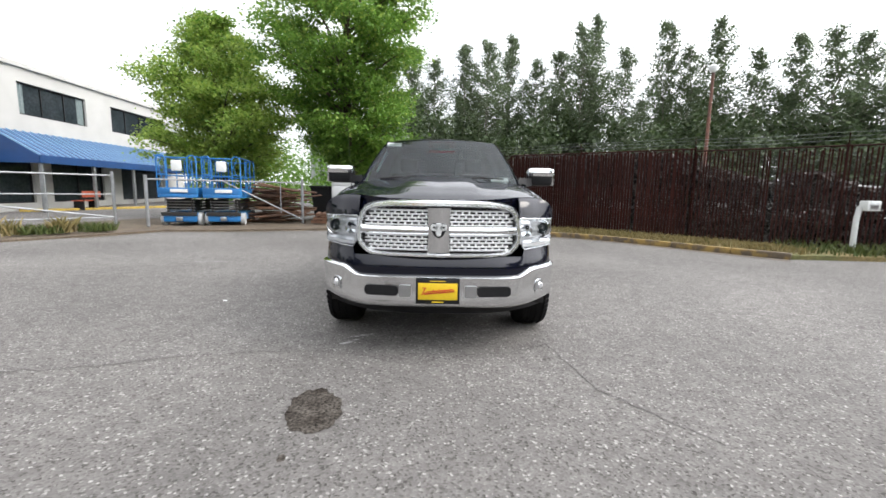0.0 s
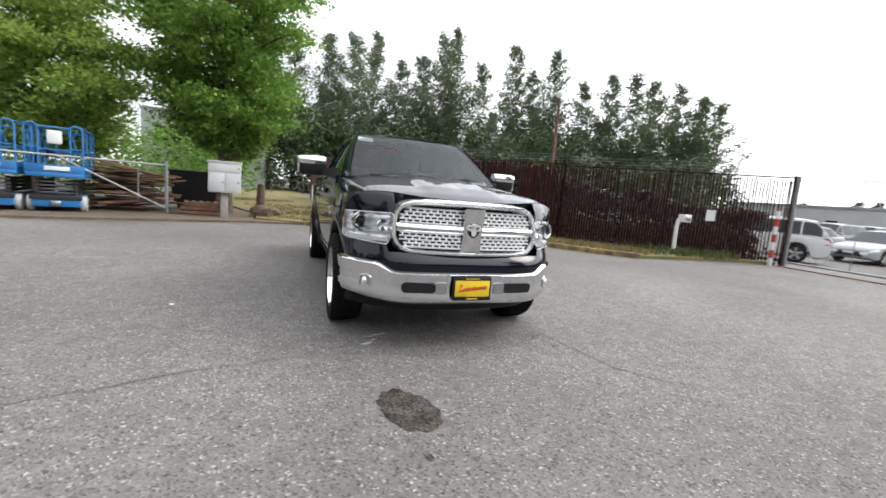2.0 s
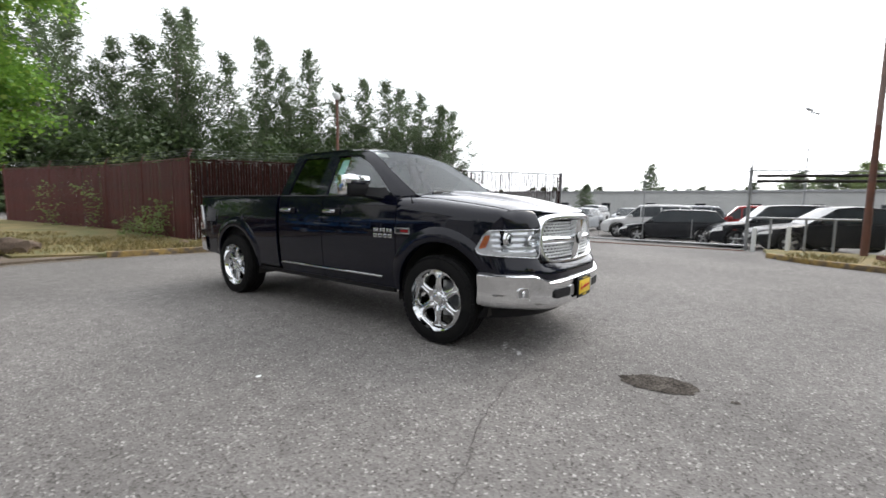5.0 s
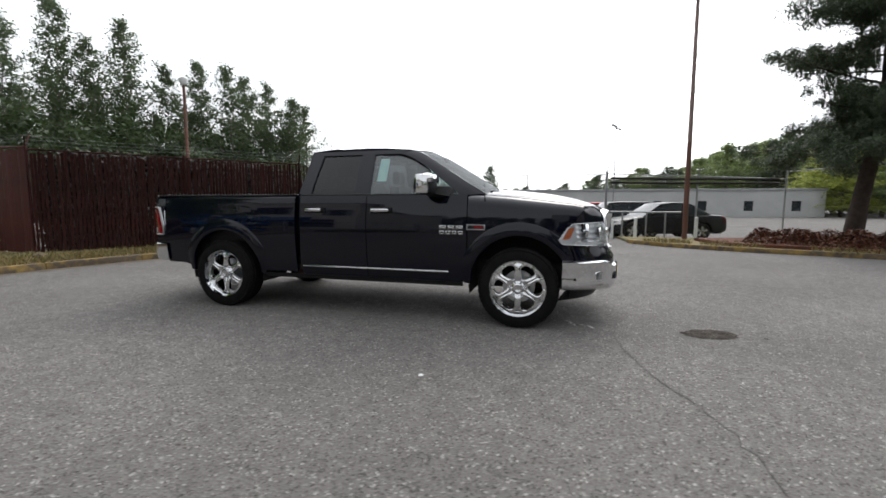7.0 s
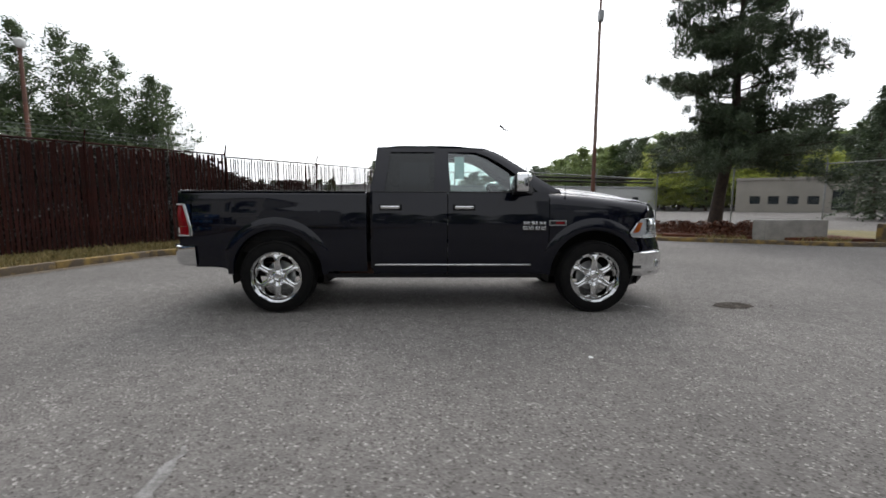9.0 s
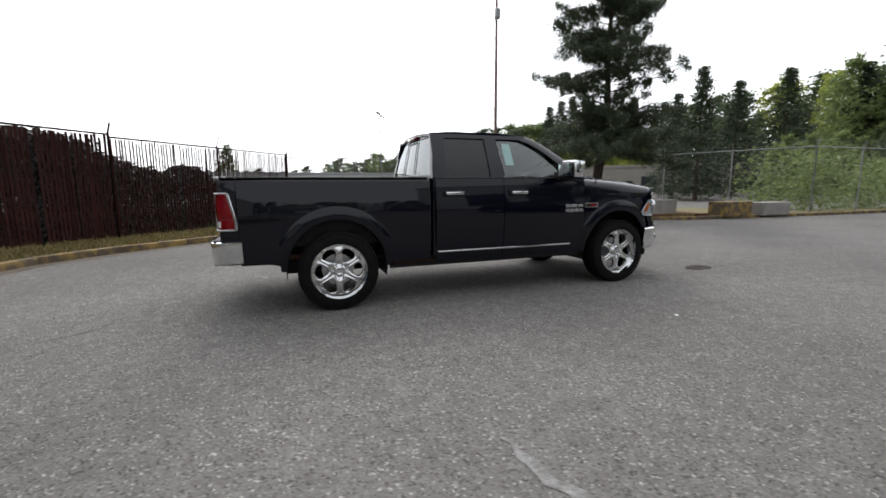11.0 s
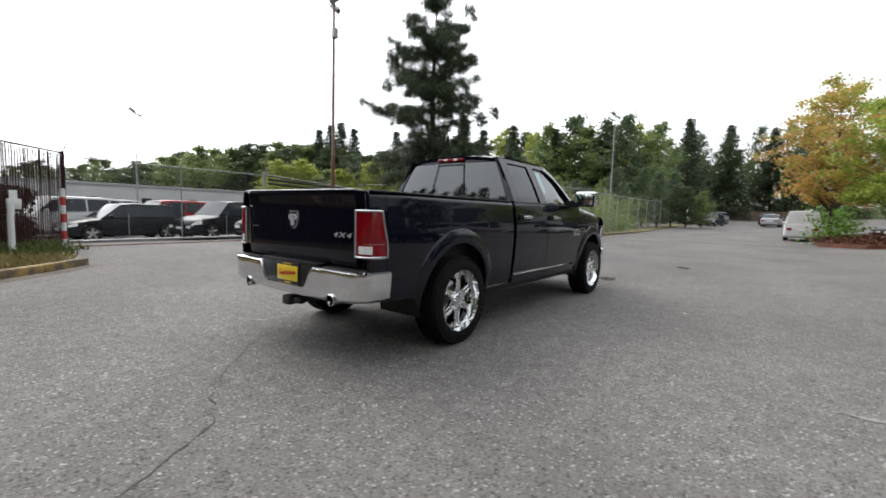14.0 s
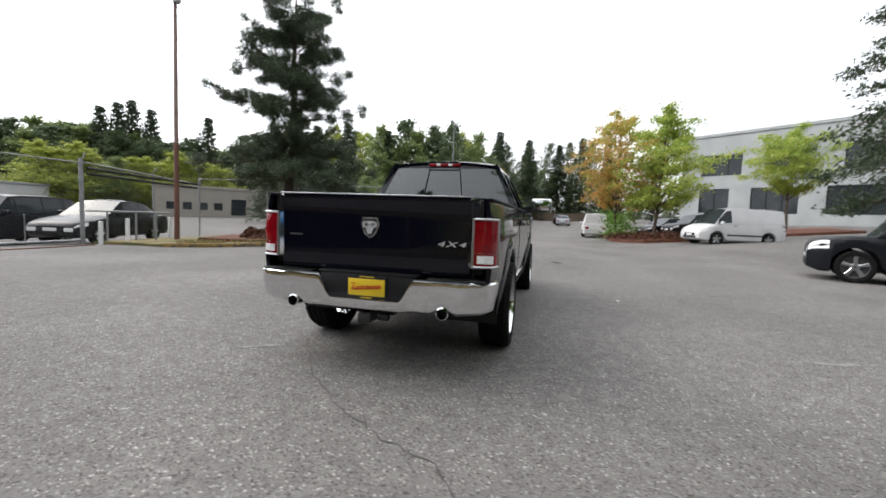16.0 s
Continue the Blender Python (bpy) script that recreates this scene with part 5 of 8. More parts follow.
# ---- parked vehicles ----
CAR_PAINT = {c: mat("car_paint_" + c, v, 0.35, 0.0, tuple(x * 0.92 for x in v), 2, 400, fine_mix=0.05, coat=0.10, spec=0.1) for c, v in
             {"white": (0.54, 0.54, 0.54), "black": (0.009, 0.00975, 0.012), "silver": (0.3, 0.315, 0.33), "red": (0.27, 0.015, 0.015), "grey": (0.075, 0.0825, 0.09375), "blue": (0.0375, 0.0825, 0.165), "green": (0.0375, 0.075, 0.06)}.items()}
SHAPES = {  # length, width, height, wheel; outline of the lower body (place, top); cabin: windshield foot, roof start, roof end, tail
    "sedan": (4.6, 1.80, 1.46, 0.32, ((0, 0.58), (0.02, 0.68), (0.07, 0.76), (0.16, 0.84), (0.30, 0.93), (0.74, 0.98), (0.86, 0.99), (0.97, 0.96), (1, 0.84)), (0.27, 0.44, 0.70, 0.87), (0.44, 0.62, 0.80)),
    "wagon": (4.7, 1.84, 1.54, 0.34, ((0, 0.56), (0.02, 0.68), (0.06, 0.77), (0.14, 0.85), (0.27, 0.94), (0.75, 0.99), (0.985, 1.0), (1, 0.85)), (0.245, 0.41, 0.88, 0.985), (0.43, 0.62, 0.80, 0.93)),
    "suv": (4.6, 1.86, 1.68, 0.36, ((0, 0.66), (0.02, 0.80), (0.06, 0.90), (0.14, 0.97), (0.27, 1.04), (0.75, 1.07), (0.985, 1.07), (1, 0.92)), (0.255, 0.39, 0.89, 0.985), (0.42, 0.62, 0.80, 0.94)),
    "hatch": (4.2, 1.78, 1.47, 0.31, ((0, 0.56), (0.02, 0.67), (0.07, 0.76), (0.16, 0.85), (0.29, 0.93), (0.75, 0.97), (0.985, 0.98), (1, 0.84)), (0.255, 0.43, 0.84, 0.985), (0.45, 0.66, 0.88)),
    "van": (4.5, 1.82, 1.86, 0.33, ((0, 0.64), (0.02, 0.80), (0.06, 0.92), (0.16, 1.06), (0.30, 1.10), (0.985, 1.14), (1, 1.0)), (0.155, 0.30, 0.965, 0.992), (0.36,)),
    "offroad": (4.9, 1.99, 1.85, 0.39, ((0, 0.84), (0.012, 0.98), (0.05, 1.05), (0.14, 1.09), (0.26, 1.12), (0.75, 1.15), (0.985, 1.15), (1, 1.0)), (0.25, 0.35, 0.93, 0.985), (0.40, 0.62, 0.82, 0.95)),
}
CAR_NAMES = {"sedan": "sedan", "wagon": "station_wagon", "suv": "suv", "van": "van", "hatch": "hatchback", "offroad": "suv"}


def car_model(kind, colour, label, group="cars in the car park", panel=False):
    """A parked vehicle, built along x with its nose at the start."""
    L, W, H, wr, top, cab, cuts = SHAPES[kind]
    c = thing(CAR_NAMES[kind], label, {"suv": "suv", "offroad": "suv", "van": "van"}.get(kind, "car"), group)
    paint = CAR_PAINT[colour]
    axles = (0.185 * L, 0.785 * L)
    ts, zs = [q for q, _ in top], [q for _, q in top]
    body_top = lambda t: interp(t, ts, zs)
    arch = wr * 1.15

    def ring(t):
        zt = body_top(t)
        w = W / 2 * (1 - 0.20 * max(0, 1 - t / 0.12) ** 2.2 - 0.12 * max(0, (t - 0.90) / 0.10) ** 2.2)
        zb = 0.23 + 0.10 * max(0, 1 - t / 0.05) + 0.10 * max(0, (t - 0.95) / 0.05)
        for ax in axles:
            d = abs(t * L - ax)
            if d < arch:
                zb = max(zb, min(zt - 0.16, wr + math.sqrt(arch ** 2 - d ** 2)))
        zm = zb + (zt - zb) * 0.5
        return [(0.90 * w, zb), (0.985 * w, zb + (zt - zb) * 0.08), (w, zm), (0.985 * w, zb + (zt - zb) * 0.80), (0.95 * w, zt - 0.035), (0.84 * w, zt), (0.45 * w, zt + 0.018), (0.0, zt + 0.022)]
    stations = sorted({*np.linspace(0, 1, 21), 0.006, 0.02, 0.98, 0.994, *((ax + arch * math.cos(q)) / L for ax in axles for q in np.linspace(0.0, math.pi, 15))})
    rings = []
    for t in stations:
        h = ring(t)
        rings.append([(t * L, y, z) for y, z in h] + [(t * L, -y, z) for y, z in reversed(h[:-1])])
    part("body", loft(B(), rings), paint, c)
    for ax in axles:
        g = B()
        loft(g, [[(ax + arch * 1.01 * math.cos(q), y, wr + arch * 1.01 * math.sin(q)) for y in (-W / 2 * 0.9, -W * 0.22, W * 0.22, W / 2 * 0.9)] for q in np.linspace(-0.3, math.pi + 0.3, 14)], False, False)
        part("wheel_well", g, "dark", c)
    x0, x1, x2, x3 = cab
    belt = lambda t: body_top(t) - 0.012
    roof = lambda t: max(belt(t), interp(t, (x0, x1, x1 + 0.10, x2 - 0.10, x2, x3), (belt(x0), H - 0.045, H, H - 0.01, H - 0.06, belt(x3))))
    wb, wt = W / 2 * 0.935, W / 2 * 0.74

    def side(t, v, s, out=0.0):
        k = (roof(t) - belt(t)) / (H - belt(t))
        z = lerp(belt(t), roof(t), v)
        y = lerp(wb, wt, k * v) - 0.05 * max(0, (x1 - t) / (x1 - x0)) - 0.07 * max(0, (t - x2) / (x3 - x2))
        return (t * L, s * (y + out + 0.02 * math.sin(math.pi * v)), z)
    tt = sorted({*np.linspace(x0, x3, 25), x1, x2})
    vv = list(np.linspace(0, 1, 5))
    for s in (-1, 1):
        g = B()
        strip_of(g, lambda t, v: side(t, v, s), tt, vv)
        part("cabin_side", g, paint, c)
        edges = [x0 + 0.30 * (x1 - x0), *cuts]
        if not panel and kind != "sedan":
            edges[-1] = cuts[-1]
        for a, b in zip(edges, edges[1:] if not panel else cuts):
            g = B()
            strip_of(g, lambda t, v: side(t, v, s, 0.006), list(np.linspace(a + 0.006, b - 0.006, 8)), list(np.linspace(0.07, 0.88, 4)))
            thicken(g, (0, -s * 0.02, 0))
            part("side_window", g, "window", c)
        g = B()
        box(g, -0.10, 0.10, -0.012, 0.012, -0.014, 0.014, 0.006, Matrix.Translation(((cuts[0] + 0.03) * L if panel else (cuts[1] - 0.035) * L, s * (W / 2 + 0.006), belt(0.5) - 0.09)))
        part("door_handle", g, paint if kind != "van" else "plastic", c)
        g = B()
        box(g, -0.07, 0.07, -0.10, 0.10, -0.07, 0.07, 0.04, Matrix.Translation(((x0 + 0.07) * L, s * (W / 2 + 0.06), belt(x0) + 0.10)))
        part("mirror", g, paint, c)
    def over(t, v):
        _, y, z = side(t, 1.0, 1)
        return (t * L, v * y, z + 0.035 * (1 - v * v) * (roof(t) - belt(t)) / (H - belt(t)))
    ws = list(np.linspace(-1, 1, 9))
    for nm, a, b, m in (("windshield", x0, x1, "window"), ("roof", x1, x2, paint), ("rear_window", x2, x3, paint if panel else "window")):
        g = B()
        strip_of(g, over, list(np.linspace(a, b, 9)), ws)
        part(nm, g, m, c)
    tyre = rim = None
    for ax in axles:
        for s in (-1, 1):
            o = s * (W / 2 - 0.005)
            w = B()
            lathe(w, [(o - s * 0.21, wr * 0.68), (o - s * 0.21, wr * 0.95), (o - s * 0.17, wr), (o - s * 0.03, wr), (o, wr * 0.94), (o + s * 0.006, wr * 0.84), (o - s * 0.004, wr * 0.70)], 28, "Y", (ax, 0, wr))
            wh = part("tyre", w, "rubber", c)
            w = B()
            lathe(w, [(o - s * 0.004, wr * 0.71), (o - s * 0.012, wr * 0.66), (o - s * 0.07, wr * 0.62), (o - s * 0.08, 0.02)], 24, "Y", (ax, 0, wr))
            part("rim", w, "satin_dark", wh)
            w = B()
            for k in range(5):
                q = 2 * math.pi * k / 5 + 0.3
                loft(w, [[(ax + r * math.cos(q) - u * math.sin(q), o - s * dd, wr + r * math.sin(q) + u * math.cos(q)) for u, dd in ((-hw, 0.035), (-hw * 0.6, 0.018), (hw * 0.6, 0.018), (hw, 0.035))] for r, hw in ((0.02, 0.055), (wr * 0.3, 0.040), (wr * 0.68, 0.050))], False, False)
            part("spokes", w, "satin", wh)
    z0 = body_top(0)
    for s in (-1, 1):
        g = B()
        strip_of(g, lambda t, v: (t * L - 0.008, s * (lerp(ring(t)[2][0], ring(t)[4][0], v) + 0.006), lerp(ring(t)[2][1] + 0.08, ring(t)[4][1], v)), [0.006, 0.02, 0.05, 0.085], [0.25, 0.6, 0.95])
        box(g, -0.012, 0.03, s * W * 0.235, s * W * 0.385, z0 - 0.15, z0 - 0.03, 0.01)
        part("headlight", g, "white_lens", c)
        g = B()
        strip_of(g, lambda t, v: (t * L + 0.006, s * (lerp(ring(t)[2][0], ring(t)[4][0], v) + 0.006), lerp(ring(t)[2][1], ring(t)[4][1], v)), [0.945, 0.97, 0.985, 0.999], [0.3, 0.6, 0.95])
        box(g, L - 0.03, L + 0.010, s * W * 0.28, s * W * 0.41, z0 + 0.02, z0 + 0.19, 0.01)
        part("tail_light", g, "red_lens", c)
    g = B()
    box(g, -0.014, 0.03, -W * 0.215, W * 0.215, z0 - 0.17, z0 - 0.045, 0.015)
    part("front_grille", g, "plastic", c)
    g = B()
    box(g, -0.014, 0.03, -W * 0.28, W * 0.28, 0.345, 0.345 + (z0 - 0.345) * 0.38, 0.02)
    part("lower_intake", g, "plastic", c)
    g = B()
    box(g, -0.020, 0.01, -0.20, 0.20, 0.345 + (z0 - 0.345) * 0.42, 0.345 + (z0 - 0.345) * 0.42 + 0.10, 0.004)
    part("number_plate", g, "paper", c, "white plate, blank")
    g = B()
    box(g, L - 0.02, L + 0.014, -0.26, 0.26, 0.62, 0.74, 0.005)
    part("number_plate", g, "paper", c, "white plate, blank")
    if panel:
        for s in (-1, 1):
            g = B()
            box(g, 0.30 * L, 0.72 * L, s * (W / 2 - 0.01), s * (W / 2 + 0.008), 0.50, 0.57, 0.004)
            part("rub_strip", g, "plastic", c)
    return c


def strip_of(bm, fn, us, vs):
    """A sheet of fn(u, v) over given steps."""
    g = [[bm.verts.new(fn(u, v)) for v in vs] for u in us]
    for i in range(len(us) - 1):
        for j in range(len(vs) - 1):
            q = [g[i][j], g[i + 1][j], g[i + 1][j + 1], g[i][j + 1]]
            bm.faces.new(q)
    return bm


def park(x, y, heading):
    """A pose whose nose points to heading degrees; x, y is the vehicle's nose."""
    return Matrix.Translation((x, y, land(x, y))) @ Matrix.Rotation(radians(heading + 180), 4, "Z")


def setcar(c, x, y, heading, L):
    """Places a vehicle by its middle."""
    d = Vector((math.cos(radians(heading)), math.sin(radians(heading)), 0))
    c.matrix_basis = park(x + d.x * L / 2, y + d.y * L / 2, heading)
    return c


_black = setcar(car_model("wagon", "black", "black station wagon parked inside the gate"), 17.85, -0.85, 95, 4.3)
_black.matrix_basis = _black.matrix_basis @ Matrix.Diagonal((0.92, 0.95, 0.95, 1))
_white = setcar(car_model("suv", "white", "white SUV in the row behind the gate"), 20.4, 0.6, 97, 4.6)
_red = setcar(car_model("suv", "red", "red SUV in the parked row"), 21.4, -3.6, 97, 4.6)
_silver = setcar(car_model("suv", "silver", "silver SUV in the parked row"), 23.4, -5.6, 97, 4.6)
_grey = setcar(car_model("sedan", "black", "black sedan parked behind the wire fence"), 14.2, -6.0, 106, 4.6)
setcar(car_model("suv", "black", "black SUV parked behind the wire fence"), 16.9, -4.6, 102, 4.6)
_sedan = setcar(car_model("sedan", "silver", "silver sedan in the far row"), 31.0, 7.5, 180, 4.6)
_rows = ((_white, 23.6, 1.0, 97, 4.6), (_silver, 26.6, -0.2, 97, 4.6), (_sedan, 24.4, 9.0, 178, 4.6), (_sedan, 24.6, 12.0, 178, 4.6), (_white, 25.0, 15.0, 178, 4.6), (_silver, 30.5, 11.0, 178, 4.6), (_sedan, 36.0, 5.0, 178, 4.6), (_white, 36.0, 8.5, 178, 4.6),
         (_silver, 36.5, 12.0, 178, 4.6), (_white, 26.6, -5.4, 97, 4.6), (_white, 33.0, -4.0, 97, 4.6), (_sedan, 23.8, 5.4, 178, 4.6), (_grey, 30.0, 3.6, 178, 4.2), (_white, 30.6, 15.0, 178, 4.6), (_sedan, 42.0, 7.0, 178, 4.6), (_silver, 42.0, 10.5, 178, 4.6),
         (_white, 12.2, 8.6, 140, 4.6), (_white, 17.0, 6.4, 120, 4.6), (_silver, 8.5, 13.0, 140, 4.6), (_black, 20.0, 9.0, 120, 4.7), (_white, 7.6, 10.9, 141, 4.6), (_white, 10.2, 9.6, 141, 4.6))
for src, x, y, hd, L in _rows:
    d = Vector((math.cos(radians(hd)), math.sin(radians(hd)), 0))
    copy_at(src, park(x + d.x * L / 2, y + d.y * L / 2, hd))

setcar(car_model("van", "white", "white cargo van with its tail to the yard", "vehicles along the road", True), -4.6, -31.0, 268, 4.5)
setcar(car_model("van", "white", "white cargo van with a dark stripe beside the planting bank", "vehicles along the road", True), -10.3, -19.2, 18, 4.5)
setcar(car_model("offroad", "black", "black boxy SUV standing in the driveway", "vehicles along the road"), -10.25, -6.75, -24, 4.9)
_wood = setcar(car_model("suv", "black", "black SUV parked behind the planting bank", "vehicles along the road"), -11.6, -29.2, 18, 4.6)
copy_at(_grey, park(-8.0, -30.5, 25))
copy_at(_silver, park(3.6, -62.0, 80))
copy_at(_black, park(3.4, -54.0, 80))
copy_at(_sedan, park(-3.0, -62.0, 265))
copy_at(_black, park(-2.6, -70.0, 265))


# ---- yard furniture ----
def light_pole():
    p = thing("light_pole", "tall steel lamp pole, brown below, with floodlights", "lamp pole")
    x, y = 11.4, -6.3
    z = land(x, y)
    bm = B()
    tube(bm, [(x, y, z - 0.2), (x, y, z + 3.4)], [0.085, 0.076], 12)
    part("lower_pole", bm, "rust", p, "brown painted lower pole")
    bm = B()
    tube(bm, [(x, y, z + 3.4), (x, y, z + 9.4)], [0.072, 0.05], 12)
    part("upper_pole", bm, "pole_pale", p, "pale grey-brown upper pole")
    bm = B()
    box(bm, x - 0.16, x + 0.02, y - 0.10, y + 0.10, z + 8.05, z + 8.45, 0.02)
    part("junction_box", bm, "galv", p)
    for dx, dy, tilt in ((-0.32, 0.25, 35), (0.30, -0.28, -35)):
        bm = B()
        box(bm, -0.22, 0.22, -0.17, 0.17, -0.10, 0.10, 0.03, Matrix.Translation((x + dx, y + dy, z + 9.42)) @ Matrix.Rotation(radians(40), 4, "Z") @ Matrix.Rotation(radians(tilt), 4, "Y"))
        part("floodlight", bm, "satin", p)
        bm = B()
        tube(bm, [(x, y, z + 9.3), (x + dx, y + dy, z + 9.38)], 0.02, 6)
        part("bracket", bm, "galv", p)


light_pole()


def far_lamp(x, y, h, turn=0):
    p = thing("street_lamp", "tall thin lamp pole with two small heads", "street lamp", "far lamp poles")
    z = land(x, y)
    bm = B()
    tube(bm, [(x, y, z - 0.2), (x, y, z + h)], [0.07, 0.03], 8)
    part("pole", bm, "galv", p)
    for s in (-1, 1):
        bm = B()
        box(bm, -0.24, 0.24, -0.14, 0.14, -0.08, 0.08, 0.03, Matrix.Translation((x + s * 0.18 * math.cos(turn), y + s * 0.18 * math.sin(turn), z + h + 0.05 + 0.14 * s)) @ Matrix.Rotation(turn + 0.4 * s, 4, "Z") @ Matrix.Rotation(-0.5, 4, "Y"))
        part("lamp_head", bm, "satin", p)


far_lamp(7.0, -29.1, 8.9, 0.6)
far_lamp(34.5, -6.3, 8.1, 1.4)
far_lamp(9.5, -60.0, 9.5, 0.6)


def round_lamp(x, y, h):
    p = thing("street_lamp", "brown pole with a round white lamp behind the fence", "street lamp", "far lamp poles")
    z = land(x, y)
    bm = B()
    tube(bm, [(x, y, z - 0.2), (x, y, z + h)], [0.11, 0.08], 9)
    part("pole", bm, "rust", p)
    bm = B()
    lathe(bm, [(-0.22, 0.03), (-0.20, 0.15), (-0.05, 0.24), (0.10, 0.22), (0.20, 0.10), (0.23, 0.01)], 16, "Z", (x - 0.12, y - 0.15, z + h + 0.1))
    part("lamp_globe", bm, "paper", p, "round white lamp globe")


round_lamp(15.0, 18.9, 8.3)


def gate_end():
    """Low steelwork between the rolling gate's post and the lamp pole: a pipe rail, stub posts, a dark overhead track."""
    z = land(12.1, -5)
    g = thing("pipe_rail", "grey waist-high pipe rail beside the rolling gate", "rail")
    bm = B()
    tube(bm, [(12.1, -3.8, z + 1.02), (11.55, -6.2, z + 1.02)], 0.028, 8)
    part("rail", bm, "galv", g)
    for t in (0.22, 0.55, 0.8):
        x, y = lerp(12.1, 11.55, t), lerp(-3.8, -6.2, t)
        bm = B()
        tube(bm, [(x, y, z - 0.1), (x, y, z + 1.01)], 0.03, 8)
        part("rail_post", bm, "galv", g)
    for x, y, h in ((11.75, -3.95, 0.72), (11.7, -4.75, 0.80), (12.35, -6.9, 0.85)):
        bm = B()
        lathe(bm, [(land(x, y) - 0.05, 0.06), (land(x, y) + h - 0.03, 0.06), (land(x, y) + h, 0.035), (land(x, y) + h, 0.001)], 14, "Z", (x, y, 0))
        tagged(link("bollard", bm, "paper", smooth=True), "stubby white steel bollard by the gate post", "bollard", "white bollards")
    tr = thing("gate_track_overhead", "dark double steel track along the top of the fence", "track")
    for zz in (2.12, 2.28):
        bm = B()
        tube(bm, [(12.15, -3.9, z + zz), (13.2, -7.0, z + zz - 0.02), (14.35, -10.2, z + zz)], 0.045, 8)
        part("track_tube", bm, "dark", tr)


gate_end()


def cabinet_box():
    """The grey cluster box on its pedestal."""
    g = thing("mail_cabinet", "pale grey metal cabinet on a pedestal beside the yard", "cabinet", m=Matrix.Translation((-3.15, 8.3, 0.05)) @ Matrix.Rotation(radians(8), 4, "Z"))
    bm = B()
    box(bm, -0.43, 0.43, -0.24, 0.24, 0.74, 1.60, 0.02)
    part("body", bm, "grey_box", g)
    bm = B()
    box(bm, -0.46, 0.46, -0.27, 0.27, 1.60, 1.64, 0.012)
    part("top", bm, "grey_box", g)
    for i, (u0, u1, z0, z1) in enumerate(((-0.40, 0.40, 1.32, 1.57), (-0.40, -0.01, 0.78, 1.30), (0.01, 0.40, 0.78, 1.30))):
        bm = B()
        box(bm, u0, u1, -0.252, -0.243, z0, z1, 0.006)
        d = part("door", bm, "grey_box", g)
        bm = B()
        box(bm, u1 - 0.06, u1 - 0.03, -0.262, -0.253, (z0 + z1) / 2 - 0.02, (z0 + z1) / 2 + 0.02, 0.003)
        part("lock", bm, "plastic", d)
    bm = B()
    box(bm, -0.10, 0.10, -0.09, 0.09, 0.0, 0.74, 0.01)
    part("pedestal", bm, "concrete", g)


cabinet_box()


